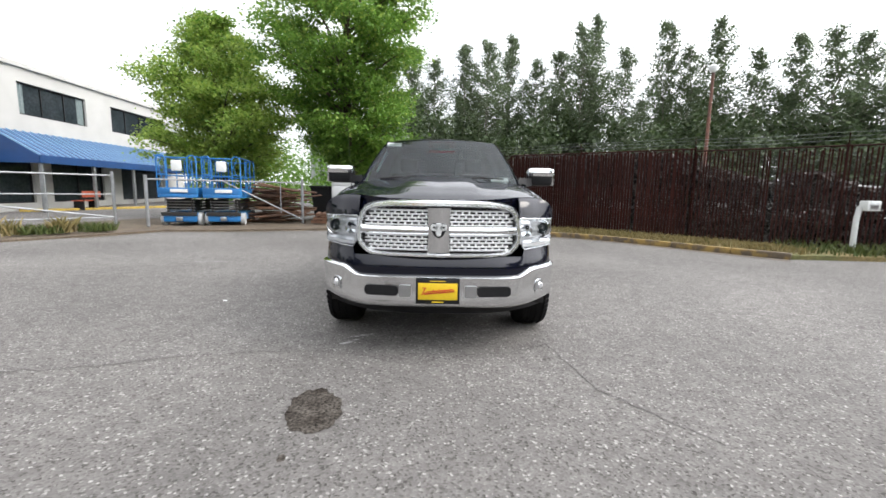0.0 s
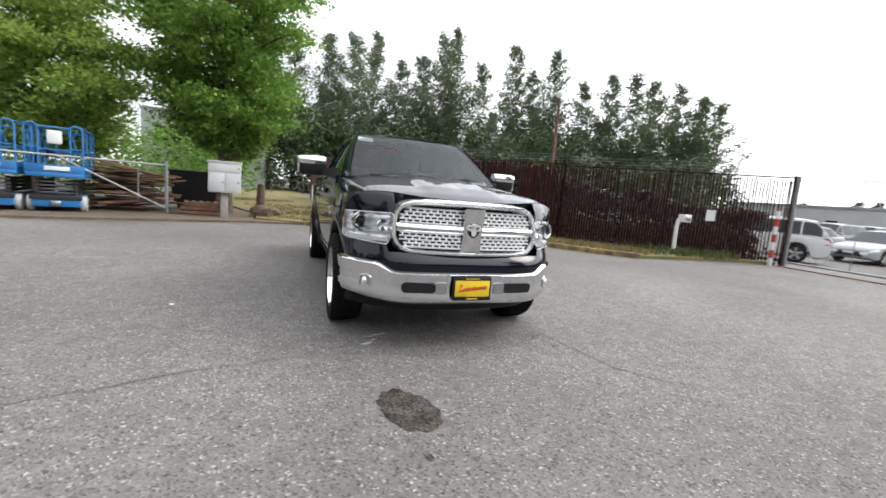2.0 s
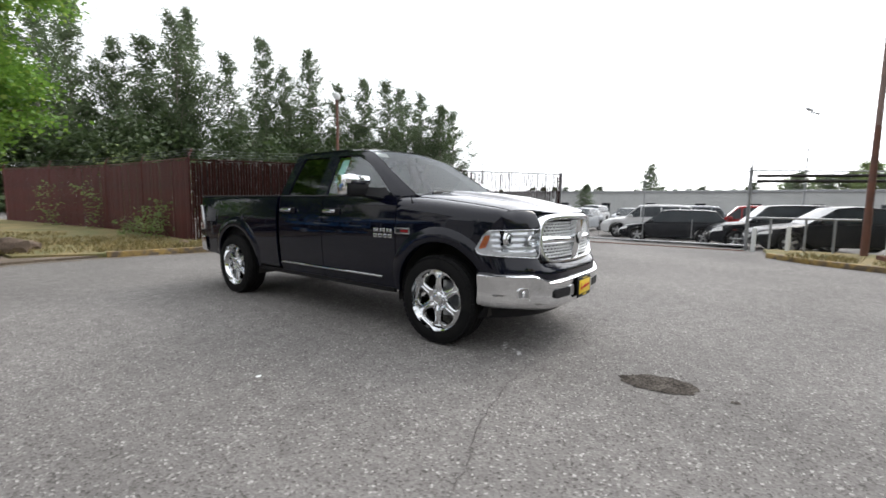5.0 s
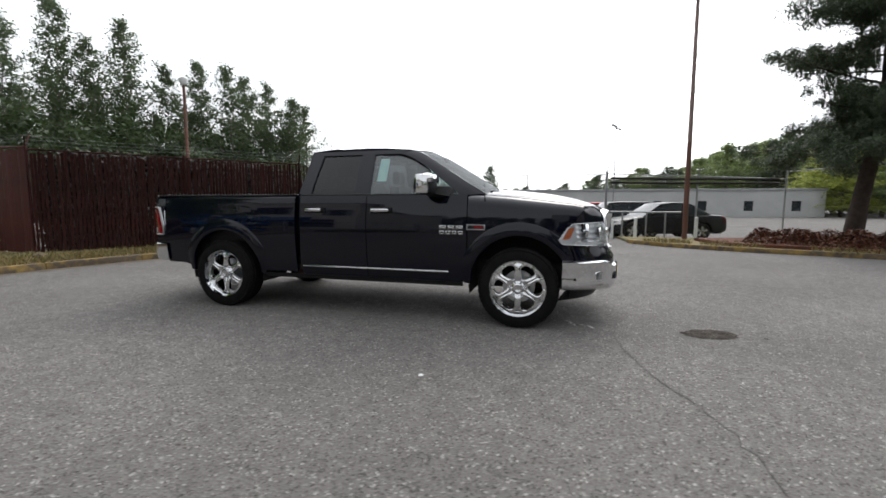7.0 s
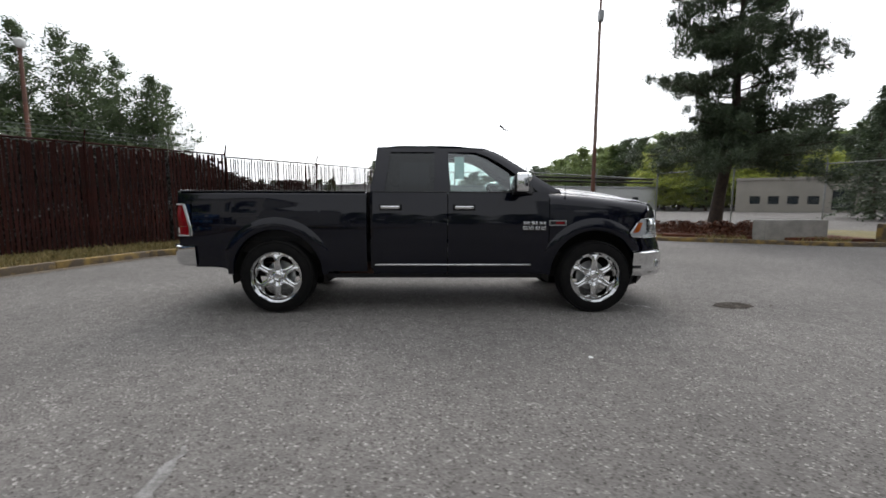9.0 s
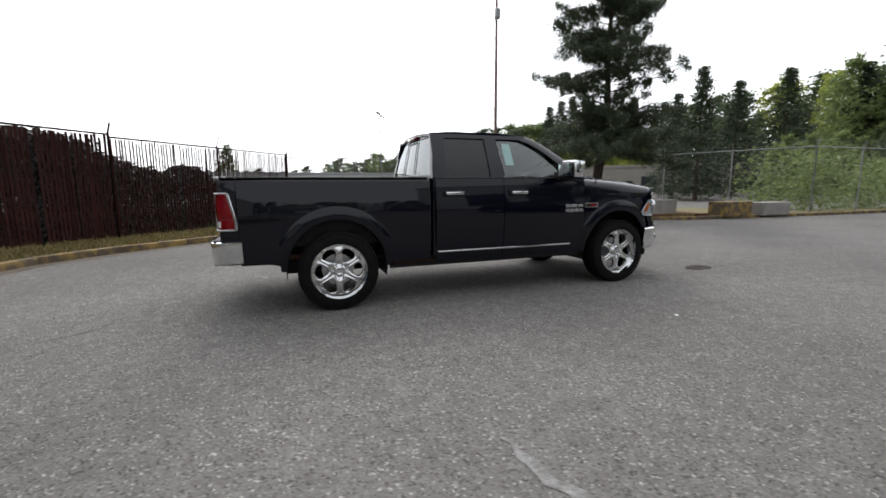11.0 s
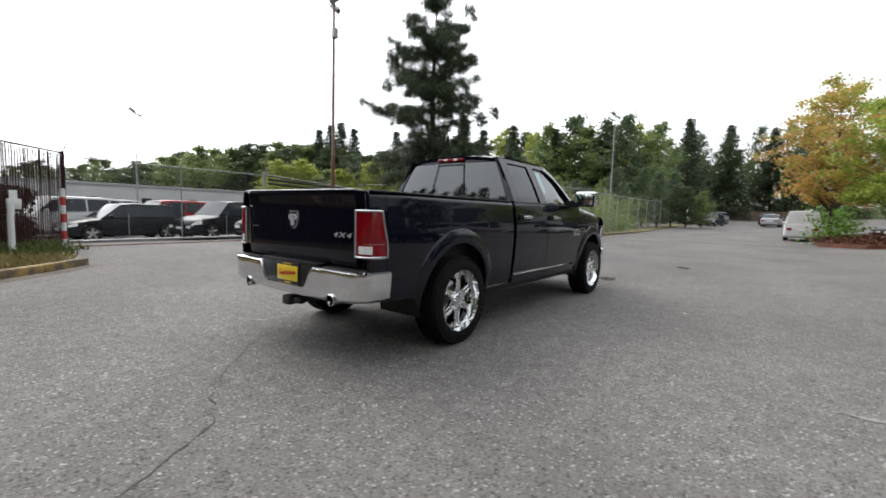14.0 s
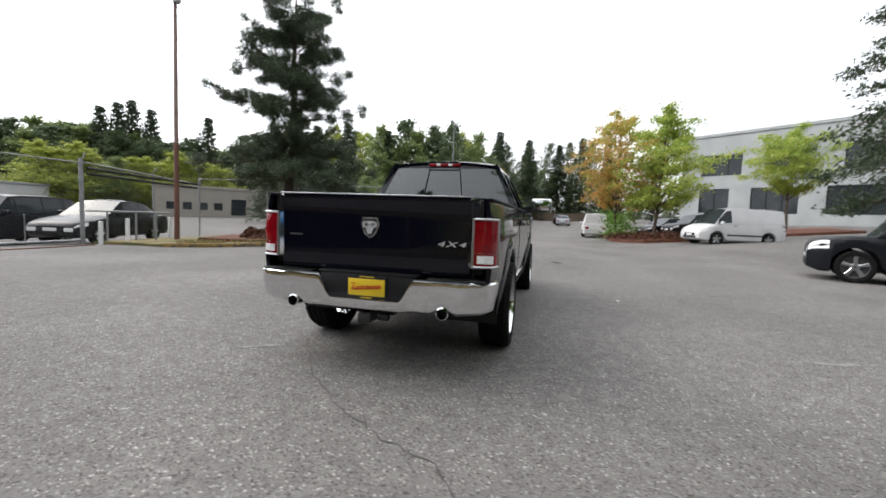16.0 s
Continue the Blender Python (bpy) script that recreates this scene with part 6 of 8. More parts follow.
def scissor_lift(x, y, turn):
    """An electric scissor lift, lowered, its narrow end to the yard."""
    g = thing("scissor_lift", "blue scissor lift, lowered, with a white panel on its rails", "scissor lift", "parked lifts", Matrix.Translation((x, y, land(x, y) + 0.05)) @ Matrix.Rotation(turn, 4, "Z"))
    bm = B()
    box(bm, -0.46, 0.46, -1.10, 1.10, 0.12, 0.40, 0.03)
    part("chassis", bm, "blue", g)
    bm = B()
    box(bm, -0.50, 0.50, -1.13, -1.101, 0.30, 0.42, 0.01)
    part("bumper_bar", bm, "dark", g)
    bm = B()
    box(bm, -0.09, 0.09, -1.14, -1.102, 0.15, 0.27, 0.01)
    part("tow_bracket", bm, "satin", g)
    for sx in (-0.51, 0.51):
        for sy in (-0.80, 0.80):
            w = B()
            lathe(w, [(sx - 0.065, 0.10), (sx - 0.06, 0.19), (sx - 0.045, 0.20), (sx + 0.045, 0.20), (sx + 0.06, 0.19), (sx + 0.065, 0.10)], 18, "X", (0, sy, 0.20), True)
            part("wheel", w, "grey_box", g, "pale solid tyre")
    for k in range(4):
        for q in (-1, 1):
            for sx in (-0.34, 0.34):
                bm = B()
                z = 0.44 + 0.09 * k
                box(bm, sx - 0.025, sx + 0.025, -1.02, 1.02, -0.03, 0.03, 0.006, Matrix.Translation((0, 0, z + 0.04)) @ Matrix.Rotation(q * 0.035, 4, "X"))
                part("scissor_arm", bm, "dark", g)
        bm = B()
        tube(bm, [(-0.40, -0.98, 0.47 + 0.09 * k), (0.40, -0.98, 0.47 + 0.09 * k)], 0.022, 6)
        part("pivot_tube", bm, "satin", g)
    bm = B()
    box(bm, -0.55, 0.55, -1.16, 1.16, 0.86, 0.96, 0.015)
    part("platform", bm, "blue", g)
    for sy in (-1.14, 1.14):
        bm = B()
        box(bm, -0.54, 0.54, sy - 0.008, sy + 0.008, 0.96, 1.16, 0.004)
        part("toe_board", bm, "blue", g)
    for sx in (-0.54, 0.54):
        bm = B()
        box(bm, sx - 0.008, sx + 0.008, -1.12, 1.12, 0.96, 1.16, 0.004)
        part("toe_board", bm, "blue", g)
    for sy in (-1.13, 1.13):
        for a, b in ((-0.54, -0.30), (0.30, 0.54)):
            bm = B()
            tube(bm, [(a, sy, 0.97), (a, sy, 2.02), (a + 0.03, sy, 2.09), (a + 0.07, sy, 2.12), (b - 0.07, sy, 2.12), (b - 0.03, sy, 2.09), (b, sy, 2.02), (b, sy, 0.97)], 0.021, 8)
            part("end_loop", bm, "blue", g)
            bm = B()
            tube(bm, [(a, sy, 1.56), (b, sy, 1.56)], 0.017, 8)
            part("loop_bar", bm, "blue", g)
            bm = B()
            tube(bm, [(a + 0.03, sy, 1.20), (a + 0.13, sy, 1.50), (a + 0.05, sy, 1.80), (a + 0.14, sy, 2.05)], 0.012, 6)
            part("hose", bm, "blue", g)
        for z in (1.52, 2.06):
            bm = B()
            tube(bm, [(-0.30, sy, z), (0.30, sy, z)], 0.019, 8)
            part("gate_bar", bm, "blue", g)
    for sx in (-0.54, 0.54):
        for z in (1.54, 2.10):
            bm = B()
            tube(bm, [(sx, -1.13, z), (sx, 1.13, z)], 0.021, 8)
            part("guard_rail", bm, "blue", g)
        for sy in (-0.4, 0.4):
            bm = B()
            tube(bm, [(sx, sy, 0.97), (sx, sy, 2.10)], 0.019, 8)
            part("stanchion", bm, "blue", g)
    bm = B()
    box(bm, -0.13, 0.15, -1.20, -1.10, 1.66, 1.98, 0.03)
    part("control_panel", bm, "paper", g, "white control panel")
    bm = B()
    box(bm, -0.20, 0.28, -1.17, -1.15, 1.02, 1.12, 0.006)
    part("warning_label", bm, "paper", g, "white label strip")


scissor_lift(-8.22, 8.25, 0.21)
scissor_lift(-7.06, 8.55, 0.24)


def pipe_gate(name, p0, p1, h, diag, label):
    g = thing(name, label, "gate", "pipe gates")
    a, b = Vector((*p0, 0.08)), Vector((*p1, 0.08))
    up = Vector((0, 0, 1))
    bars = [("post", a, a + up * (h + 0.12), 0.045), ("post", b, b + up * (h + 0.12), 0.045), ("top_rail", a + up * h, b + up * h, 0.024), ("bottom_rail", a + up * 0.22, b + up * 0.22, 0.024),
            ("middle_rail", a + up * (h * 0.62), b + up * (h * 0.62), 0.018), ("brace", a + up * (0.22 if diag else 0.12), b + up * (h * 0.62) if diag else a.lerp(b, 0.55) + up * h, 0.024)]
    if not diag:
        bars = [q for q in bars if q[0] not in ("bottom_rail", "middle_rail")]
    for nm, p, q, r in bars:
        bm = B()
        tube(bm, [p, q], r, 8)
        part(nm, bm, "galv", g)
    for t in ((0.33, 0.66) if diag else (0.16,)):
        bm = B()
        tube(bm, [a.lerp(b, t) + up * (0.22 if diag else 0.36), a.lerp(b, t) + up * h], 0.016, 6)
        part("upright", bm, "galv", g)


pipe_gate("pipe_gate", (-4.69, 8.6), (-8.4, 6.35), 1.36, False, "galvanised pipe gate standing open before the timber")
pipe_gate("pipe_gate", (-9.75, 6.9), (-12.6, 3.4), 1.45, True, "galvanised pipe gate beside the office car park")
pipe_gate("pipe_gate", (-12.7, 3.3), (-15.4, 0.2), 1.45, True, "galvanised pipe gate beside the office car park")


def timber_pile():
    """A loose heap of old boards and broken pallets."""
    g = thing("timber_pile", "untidy pile of old reddish boards behind the gate", "timber pile")
    rr = random.Random(9)
    for k in range(64):
        ln = rr.uniform(1.0, 2.4)
        bm = B()
        box(bm, -ln / 2, ln / 2, -0.07, 0.07, -0.016, 0.016, 0.003)
        z = 0.12 + 1.15 * (k / 64)
        sp = 1.0 - 0.5 * k / 64
        bmesh.ops.transform(bm, matrix=Matrix.Translation((-6.0 + rr.uniform(-1.0, 1.0) * sp, 9.4 + rr.uniform(-0.5, 0.5), z)) @ Matrix.Rotation(rr.gauss(0.1, 0.28), 4, "Z") @ Matrix.Rotation(rr.gauss(0, 0.10), 4, "Y") @ Matrix.Rotation(rr.gauss(0, 0.2), 4, "X"), verts=bm.verts)
        part("board", bm, "lumber", g, smooth=False)


timber_pile()


def dark_bin():
    g = thing("waste_bin", "large black steel bin behind the timber", "bin", m=Matrix.Translation((-4.3, 11.9, land(-4.3, 11.9) + 0.05)) @ Matrix.Rotation(0.1, 4, "Z"))
    bm = B()
    loft(bm, [[(-0.85, -0.45, 0.12), (0.85, -0.45, 0.12), (0.85, 0.45, 0.12), (-0.85, 0.45, 0.12)], [(-0.98, -0.58, 1.25), (0.98, -0.58, 1.25), (0.98, 0.58, 1.25), (-0.98, 0.58, 1.25)]])
    part("body", bm, "plastic", g, smooth=False)
    bm = B()
    box(bm, -1.02, 1.02, -0.62, 0.62, 1.252, 1.32, 0.02)
    part("lid", bm, "plastic", g)
    for x in (-0.7, 0.7):
        bm = B()
        box(bm, x - 0.06, x + 0.06, -0.40, 0.40, -0.05, 0.12, 0.01)
        part("skid", bm, "dark", g)


dark_bin()


def pallet(x, y, z, turn):
    g = thing("pallet", "grey wooden pallet lying on the dirt", "pallet", "pallets by the cabinet", Matrix.Translation((x, y, z)) @ Matrix.Rotation(turn, 4, "Z"))
    for i in range(3):
        bm = B()
        box(bm, -0.55, 0.55, -0.5 + 0.46 * i, -0.42 + 0.46 * i, 0.02, 0.10, 0.004)
        part("bearer", bm, "lumber", g, smooth=False)
    for i in range(6):
        bm = B()
        box(bm, -0.55 + 0.2 * i, -0.45 + 0.2 * i, -0.5, 0.5, 0.10, 0.122, 0.003)
        part("deck_board", bm, "lumber", g, smooth=False)


for k in range(3):
    pallet(-3.9 + 0.05 * k, 9.2, 0.06 + 0.125 * k, 0.1 * k)


def rock(x, y, s, seed):
    bm = B()
    bmesh.ops.create_icosphere(bm, subdivisions=2, radius=s)
    for v in bm.verts:
        v.co *= 1 + 0.35 * noise.noise(v.co * (2 / s) + Vector((seed, 0, 0)))
        v.co.z *= 0.7
    bmesh.ops.translate(bm, vec=(x, y, land(x, y) + 0.09 + s * 0.35), verts=bm.verts)
    tagged(link("rock", bm, "rock"), "rough grey-brown boulder on the dry grass", "rock", "boulders on the verge")


rock(-2.2, 9.3, 0.34, 1)
rock(-1.75, 9.9, 0.20, 4)
rock(1.0, 8.3, 0.14, 7)
bm = B()
tube(bm, [(-2.5, 14.4, 0.0), (-2.5, 14.4, 0.75), (-2.48, 14.42, 1.05)], [0.19, 0.16, 0.14], 10)
tagged(link("tree_stump", bm, "bark", smooth=True), "dark upright stump on the dry grass behind the maple", "stump")


def block(x, y, sx, sy, sz, turn, material, label, name="concrete_block"):
    bm = B()
    box(bm, -sx / 2, sx / 2, -sy / 2, sy / 2, 0, sz, 0.03, Matrix.Translation((x, y, land(x, y) + 0.08)) @ Matrix.Rotation(turn, 4, "Z"))
    tagged(link(name, bm, material), label, "block", "blocks by the kerb")


block(6.15, -13.6, 0.7, 1.5, 0.55, 0.05, "kerb", "yellow-painted concrete block by the kerb")
block(5.95, -15.4, 0.7, 1.5, 0.50, 0.0, "concrete", "grey concrete block by the kerb")
block(7.3, -11.0, 0.45, 2.3, 0.62, 0.16, "concrete", "long grey concrete barrier beside the mulch")


def tufts(name, label, spots, n, h, material, seed):
    """Grass blades scattered over discs (x, y, radius)."""
    rng = np.random.default_rng(seed)
    pos = []
    for x, y, r in spots:
        a, q = rng.uniform(0, 6.283, n), r * np.sqrt(rng.uniform(0, 1, n))
        pos.append(np.stack([x + q * np.cos(a), y + q * np.sin(a), np.array([land(x, y)] * n) + 0.09], 1))
    p = np.vstack(pos)
    k = len(p)
    a = rng.uniform(0, 6.283, k)
    hh = h * rng.uniform(0.4, 1.3, k)
    d = np.stack([np.cos(a), np.sin(a), 0 * a], 1)
    lean = rng.normal(size=(k, 3)) * (1, 1, 0) * 0.35 * hh[:, None]
    up = np.stack([0 * a, 0 * a, hh], 1)
    w = 0.010 + 0.02 * h
    v = np.stack([p - d * w, p + d * w, p + d * w * 0.5 + up * 0.6 + lean * 0.4, p + up + lean], 1)
    return tagged(new(name, fast_mesh(name, v.reshape(-1, 3), np.arange(4 * k).reshape(k, 4), material)), label, "grass", kind="stuff")


_line = [(lerp(a[0], b[0], t), lerp(a[1], b[1], t)) for a, b in zip(N_KERB, N_KERB[1:]) for t in (0.1, 0.4, 0.7)]
tufts("grass", "dry grass along the slatted fence", [(x + 0.55, y + 0.6, 0.75) for x, y in _line], 420, 0.13, "grass", 81)
tufts("weeds", "green weeds at the kerb's end", [(8.6, 3.5, 0.9), (9.6, 3.0, 0.8), (10.3, 3.0, 0.6)], 260, 0.20, "weed", 82)
tufts("grass", "dry grass on the strip beside the red fence", [(x, y, 1.6) for x, y in ((-1.0, 9.6), (0.5, 9.0), (-1.2, 12.0), (0.2, 11.5), (-1.6, 15.0), (-2.6, 19.0))], 700, 0.10, "grass", 83)
tufts("weeds", "tall dry weeds beside the pipe gate", [(-9.25, 4.5, 0.3), (-10.0, 3.5, 0.5)], 170, 0.34, "grass", 84)
tufts("weeds", "low dark green weeds beside the pipe gate", [(-9.5, 4.2, 0.5), (-8.8, 5.0, 0.4), (-10.4, 3.2, 0.6)], 420, 0.20, "weed", 90)
tufts("grass", "dry grass along the southern kerb", [(9.4, -5.3, 0.7), (8.6, -6.8, 0.8), (7.6, -9.0, 0.7), (6.9, -11.6, 0.7)], 450, 0.12, "grass", 85)
thicket("climber", "light green climbing plants on the red fence", [(1.65, 11.7, 1.2, 0.35), (1.55, 12.2, 0.7, 0.3), (1.5, 13.6, 0.5, 0.25), (1.35, 17.4, 2.0, 0.3), (0.7, 20.5, 1.9, 0.3)], 0.11, "wood_leaf", 86, 240, 0.32)
thicket("shrub", "green shrubs behind the wire fence", [(8.2, -18.8, 2.5, 1.0), (7.6, -21.0, 2.6, 1.0), (7.6, -24.0, 2.2, 0.9), (7.7, -27.0, 2.7, 1.0), (7.8, -30.0, 2.3, 0.9), (7.9, -33.0, 2.8, 1.0), (8.0, -36.5, 2.6, 1.1), (8.1, -40.0, 3.0, 1.2)], 0.16, "wood_leaf", 87, 1500, 0.7)
thicket("shrub", "low green shrubs on the planting bank", [(-5.6, -24.5, 1.5, 0.8), (-6.2, -30.0, 1.8, 1.0), (-5.8, -34.0, 2.0, 1.0)], 0.16, "maple", 88, 900, 0.6)


# ---- the pickup truck ----
FRONT_AXLE, REAR_AXLE, WHEEL_Z = -1.785, 1.785, 0.405


def side_x(y, z):
    """Half the width of the body at a place along it and a height."""
    w = interp(z, (0.38, 0.46, 0.60, 0.80, 0.98, 1.12, 1.17, 1.24, 1.32, 1.38), (0.905, 0.925, 0.945, 0.962, 0.968, 0.962, 0.953, 0.945, 0.934, 0.915))
    if y < -1.75:
        w -= 0.085 * ((-1.75 - y) / 0.72) ** 2.0
    if y > 2.3:
        w -= 0.03 * ((y - 2.3) / 0.55) ** 2
    return w


def hood_z(x, y):
    t = (y + 2.64) / 1.24
    z = interp(t, (-0.1, 0, 0.08, 0.25, 0.5, 0.75, 1.05), (1.165, 1.195, 1.236, 1.288, 1.328, 1.362, 1.392))
    a = abs(x)
    z -= 0.044 * (a / 0.82) ** 7.0
    bulge = 0.036 * (1 - sstep(0.27, 0.40, a)) * sstep(-0.05, 0.55, t)
    return z + bulge - 0.012 * (1 - sstep(0.0, 0.10, a)) * sstep(0.0, 0.4, t) * 0.5


def fender_top(y):
    return hood_z(0.80, y) - 0.006


def panel(name, parent, y0, y1, bottom, top, material="paint", roll=None, n=26, arch=None, label="", rows=12):
    """A skin of the body's side between y0 and y1, on both sides. roll: how its top turns in, as (inner x, rise)."""
    ys = list(np.linspace(y0, y1, n))
    if arch:
        ys += [arch[0] + arch[1] * math.cos(a) for a in np.linspace(0.02, math.pi - 0.02, 34)]
        ys += [arch[0] + s * (arch[1] + 0.002) for s in (-1, 1)]
        ys = sorted(y for y in set(ys) if y0 - 1e-6 <= y <= y1 + 1e-6)
    obs = []
    for s in (-1, 1):
        bm = B()
        cols = []
        for y in ys:
            zb = bottom(y)
            if arch and abs(y - arch[0]) < arch[1]:
                zb = max(zb, WHEEL_Z + 0.02 + math.sqrt(arch[1] ** 2 - (y - arch[0]) ** 2))
            zt = top(y)
            if roll:
                zs = zt - roll[1]
                col = [(side_x(y, z), z) for z in np.linspace(zb, zs, rows)]
                xs = col[-1][0]
                xi = roll[0](y)
                col += [(xi + (xs - xi) * math.cos(p), zs + (zt - zs) * math.sin(p)) for p in np.linspace(0.25, math.pi / 2, 7)]
            else:
                col = [(side_x(y, z), z) for z in np.linspace(zb, zt, rows)]
            cols.append([(s * x, y, z) for x, z in col])
        vs = [[bm.verts.new(p) for p in c] for c in cols]
        for a, b in zip(vs, vs[1:]):
            for i in range(len(a) - 1):
                bm.faces.new((a[i], b[i], b[i + 1], a[i + 1]))
        thicken(bm, (-s * 0.035, 0, 0))
        obs.append(part(name, bm, material, parent, label))
    return obs


def front_y(x, z):
    """The nose's face."""
    a = min(1.0, abs(x) / 0.93)
    return -2.665 + 0.37 * a ** 4.2 + 0.06 * max(0.0, (z - 0.85) / 0.35) ** 1.5


def strip(bm, fn, us, vs):
    """A sheet of fn(u, v) over given steps."""
    g = [[bm.verts.new(fn(u, v)) for v in vs] for u in us]
    for i in range(len(us) - 1):
        for j in range(len(vs) - 1):
            bm.faces.new((g[i][j], g[i + 1][j], g[i + 1][j + 1], g[i][j + 1]))
    return bm


def outline(bm, pts, y, depth, fn=None):
    """A plate with the outline pts (x, z), its face at y, going back by depth."""
    f = [bm.verts.new((x, (fn(x, z) if fn else 0) + y, z)) for x, z in pts]
    b = [bm.verts.new((x, (fn(x, z) if fn else 0) + y + depth, z)) for x, z in pts]
    bm.faces.new(f)
    bm.faces.new(list(reversed(b)))
    for i in range(len(f)):
        j = (i + 1) % len(f)
        bm.faces.new((f[i], b[i], b[j], f[j]))
    return bm


def frame_ring(bm, outer, inner, y, depth, fn=None, proud=0.02):
    """A rounded frame between two outlines of the same count."""
    n = len(outer)
    rows = []
    for pts, dy in ((outer, depth), (outer, 0.012), ([(lerp(o[0], i[0], 0.3), lerp(o[1], i[1], 0.3)) for o, i in zip(outer, inner)], -proud), ([(lerp(o[0], i[0], 0.7), lerp(o[1], i[1], 0.7)) for o, i in zip(outer, inner)], -proud), (inner, 0.010), (inner, depth)):
        rows.append([bm.verts.new((x, (fn(x, z) if fn else 0) + y + dy, z)) for x, z in pts])
    for a, b in zip(rows, rows[1:]):
        for i in range(n):
            j = (i + 1) % n
            bm.faces.new((a[i], a[j], b[j], b[i]))
    return bm


def rounded(x0, x1, z0, z1, r, n=5, taper=0.0):
    """A rounded rectangle; taper draws its lower side in."""
    pts = []
    for cx, cz, a0 in ((x1 - r, z1 - r, 0), (x0 + r, z1 - r, 90), (x0 + r, z0 + r, 180), (x1 - r, z0 + r, 270)):
        for k in range(n + 1):
            a = radians(a0 + 90 * k / n)
            x, z = cx + r * math.cos(a), cz + r * math.sin(a)
            t = (z1 - z) / (z1 - z0)
            pts.append((x * (1 - taper * t), z))
    return pts


def wheel(truck, x, y, side):
    """One wheel: tyre with tread blocks, chrome rim with six spokes, hub, nuts."""
    s = side
    R, W = 0.405, 0.135
    bm = B()
    prof = [(-W, 0.284), (-W * 1.04, 0.312), (-W * 1.02, 0.355), (-W * 0.92, 0.388), (-W * 0.80, R - 0.004)]
    for g in (-0.62, -0.22, 0.22, 0.62):
        prof += [(W * (g - 0.05), R), (W * (g - 0.045), R - 0.009), (W * (g + 0.045), R - 0.009), (W * (g + 0.05), R)]
    prof += [(W * 0.80, R - 0.004), (W * 0.92, 0.388), (W * 1.02, 0.355), (W * 1.04, 0.312), (W, 0.284)]
    lathe(bm, prof, 56, "X", (x, y, R))
    t = part("tyre", bm, "rubber", truck)
    for k in range(48):
        a = 2 * math.pi * k / 48
        b = B()
        box(b, -0.022, 0.022, -0.019, 0.019, -0.012, 0.0, 0)
        bmesh.ops.transform(b, matrix=Matrix.Translation((x, y, R)) @ Matrix.Rotation(a, 4, "X") @ Matrix.Translation((s * W * 0.86, 0, R - 0.004)) @ Matrix.Rotation(s * 0.42, 4, "Y"), verts=b.verts)
        if k == 0:
            lug = link("tread_block", b, "rubber", t)
        else:
            b.free()
            share("tread_block", lug.data, t, Matrix.Translation((x, y, R)) @ Matrix.Rotation(a, 4, "X") @ Matrix.Translation((-x, -y, -R)))
    o = x + s * 0.068
    bm = B()
    lathe(bm, [(x - s * 0.12, 0.275), (x + s * 0.03, 0.250), (o - s * 0.012, 0.262), (o + s * 0.004, 0.270), (o + s * 0.040, 0.283), (o + s * 0.062, 0.288), (o + s * 0.066, 0.294), (o + s * 0.052, 0.299), (o + s * 0.02, 0.292)], 56, "X", (0, y, R))
    rim = part("rim", bm, "chrome", truck, "bright chrome rim")
    bm = B()
    half = math.pi / 6

    def spoke(k):
        """One sixth of the face: narrow between two rounded windows, full width at the hub and at the rim."""
        a = 2 * math.pi * k / 6 + half
        rows = []
        for r in (0.060, 0.085, 0.100, 0.104, 0.112, 0.122, 0.140, 0.165, 0.190, 0.205, 0.218, 0.228, 0.236, 0.241, 0.244, 0.256, 0.272):
            full = half * r
            if r <= 0.100 or r >= 0.244:
                w = full
            else:
                e = min(1.0, (r - 0.100) / 0.030) if r < 0.16 else min(1.0, (0.244 - r) / 0.055)
                w = lerp(full, lerp(0.036, 0.031, sstep(0.12, 0.2, r)), math.sqrt(1 - (1 - e) ** 2))
            crest = 0.006 + 0.016 * sstep(0.05, 0.12, r) - 0.010 * sstep(0.17, 0.272, r)
            ring = []
            for u, d in ((-1, -0.036), (-1, -0.010), (-0.93, -0.003), (-0.70, 0.0005), (-0.40, 0.003), (-0.16, -0.002), (0.16, -0.002), (0.40, 0.003), (0.70, 0.0005), (0.93, -0.003), (1, -0.010), (1, -0.036)):
                edge = 0 if w < full - 1e-6 else 1
                q = a + u * w / r
                ring.append((o + s * (crest + (d if not edge else max(d, -0.004))), y + r * math.cos(q), R + r * math.sin(q)))
            rows.append(ring)
        loft(bm, rows, False, False)
    for k in range(6):
        spoke(k)
    part("spokes", bm, "chrome", rim)
    bm = B()
    lathe(bm, [(o - s * 0.03, 0.070), (o + s * 0.012, 0.066), (o + s * 0.018, 0.056), (o + s * 0.034, 0.052), (o + s * 0.038, 0.036), (o + s * 0.034, 0.030), (o + s * 0.036, 0.0015)], 24, "X", (0, y, R))
    part("hub_cap", bm, "chrome", rim)
    for k in range(6):
        a = 2 * math.pi * k / 6
        bm = B()
        lathe(bm, [(o, 0.012), (o + s * 0.032, 0.012), (o + s * 0.038, 0.008), (o + s * 0.038, 0.001)], 6, "X", (0, y + 0.080 * math.cos(a), R + 0.080 * math.sin(a)))
        part("wheel_nut", bm, "chrome", rim)
    bm = B()
    lathe(bm, [(x - s * 0.02, 0.01), (x - s * 0.02, 0.165), (x - s * 0.045, 0.165), (x - s * 0.045, 0.01)], 28, "X", (0, y, R))
    part("brake_disc", bm, "satin", truck)


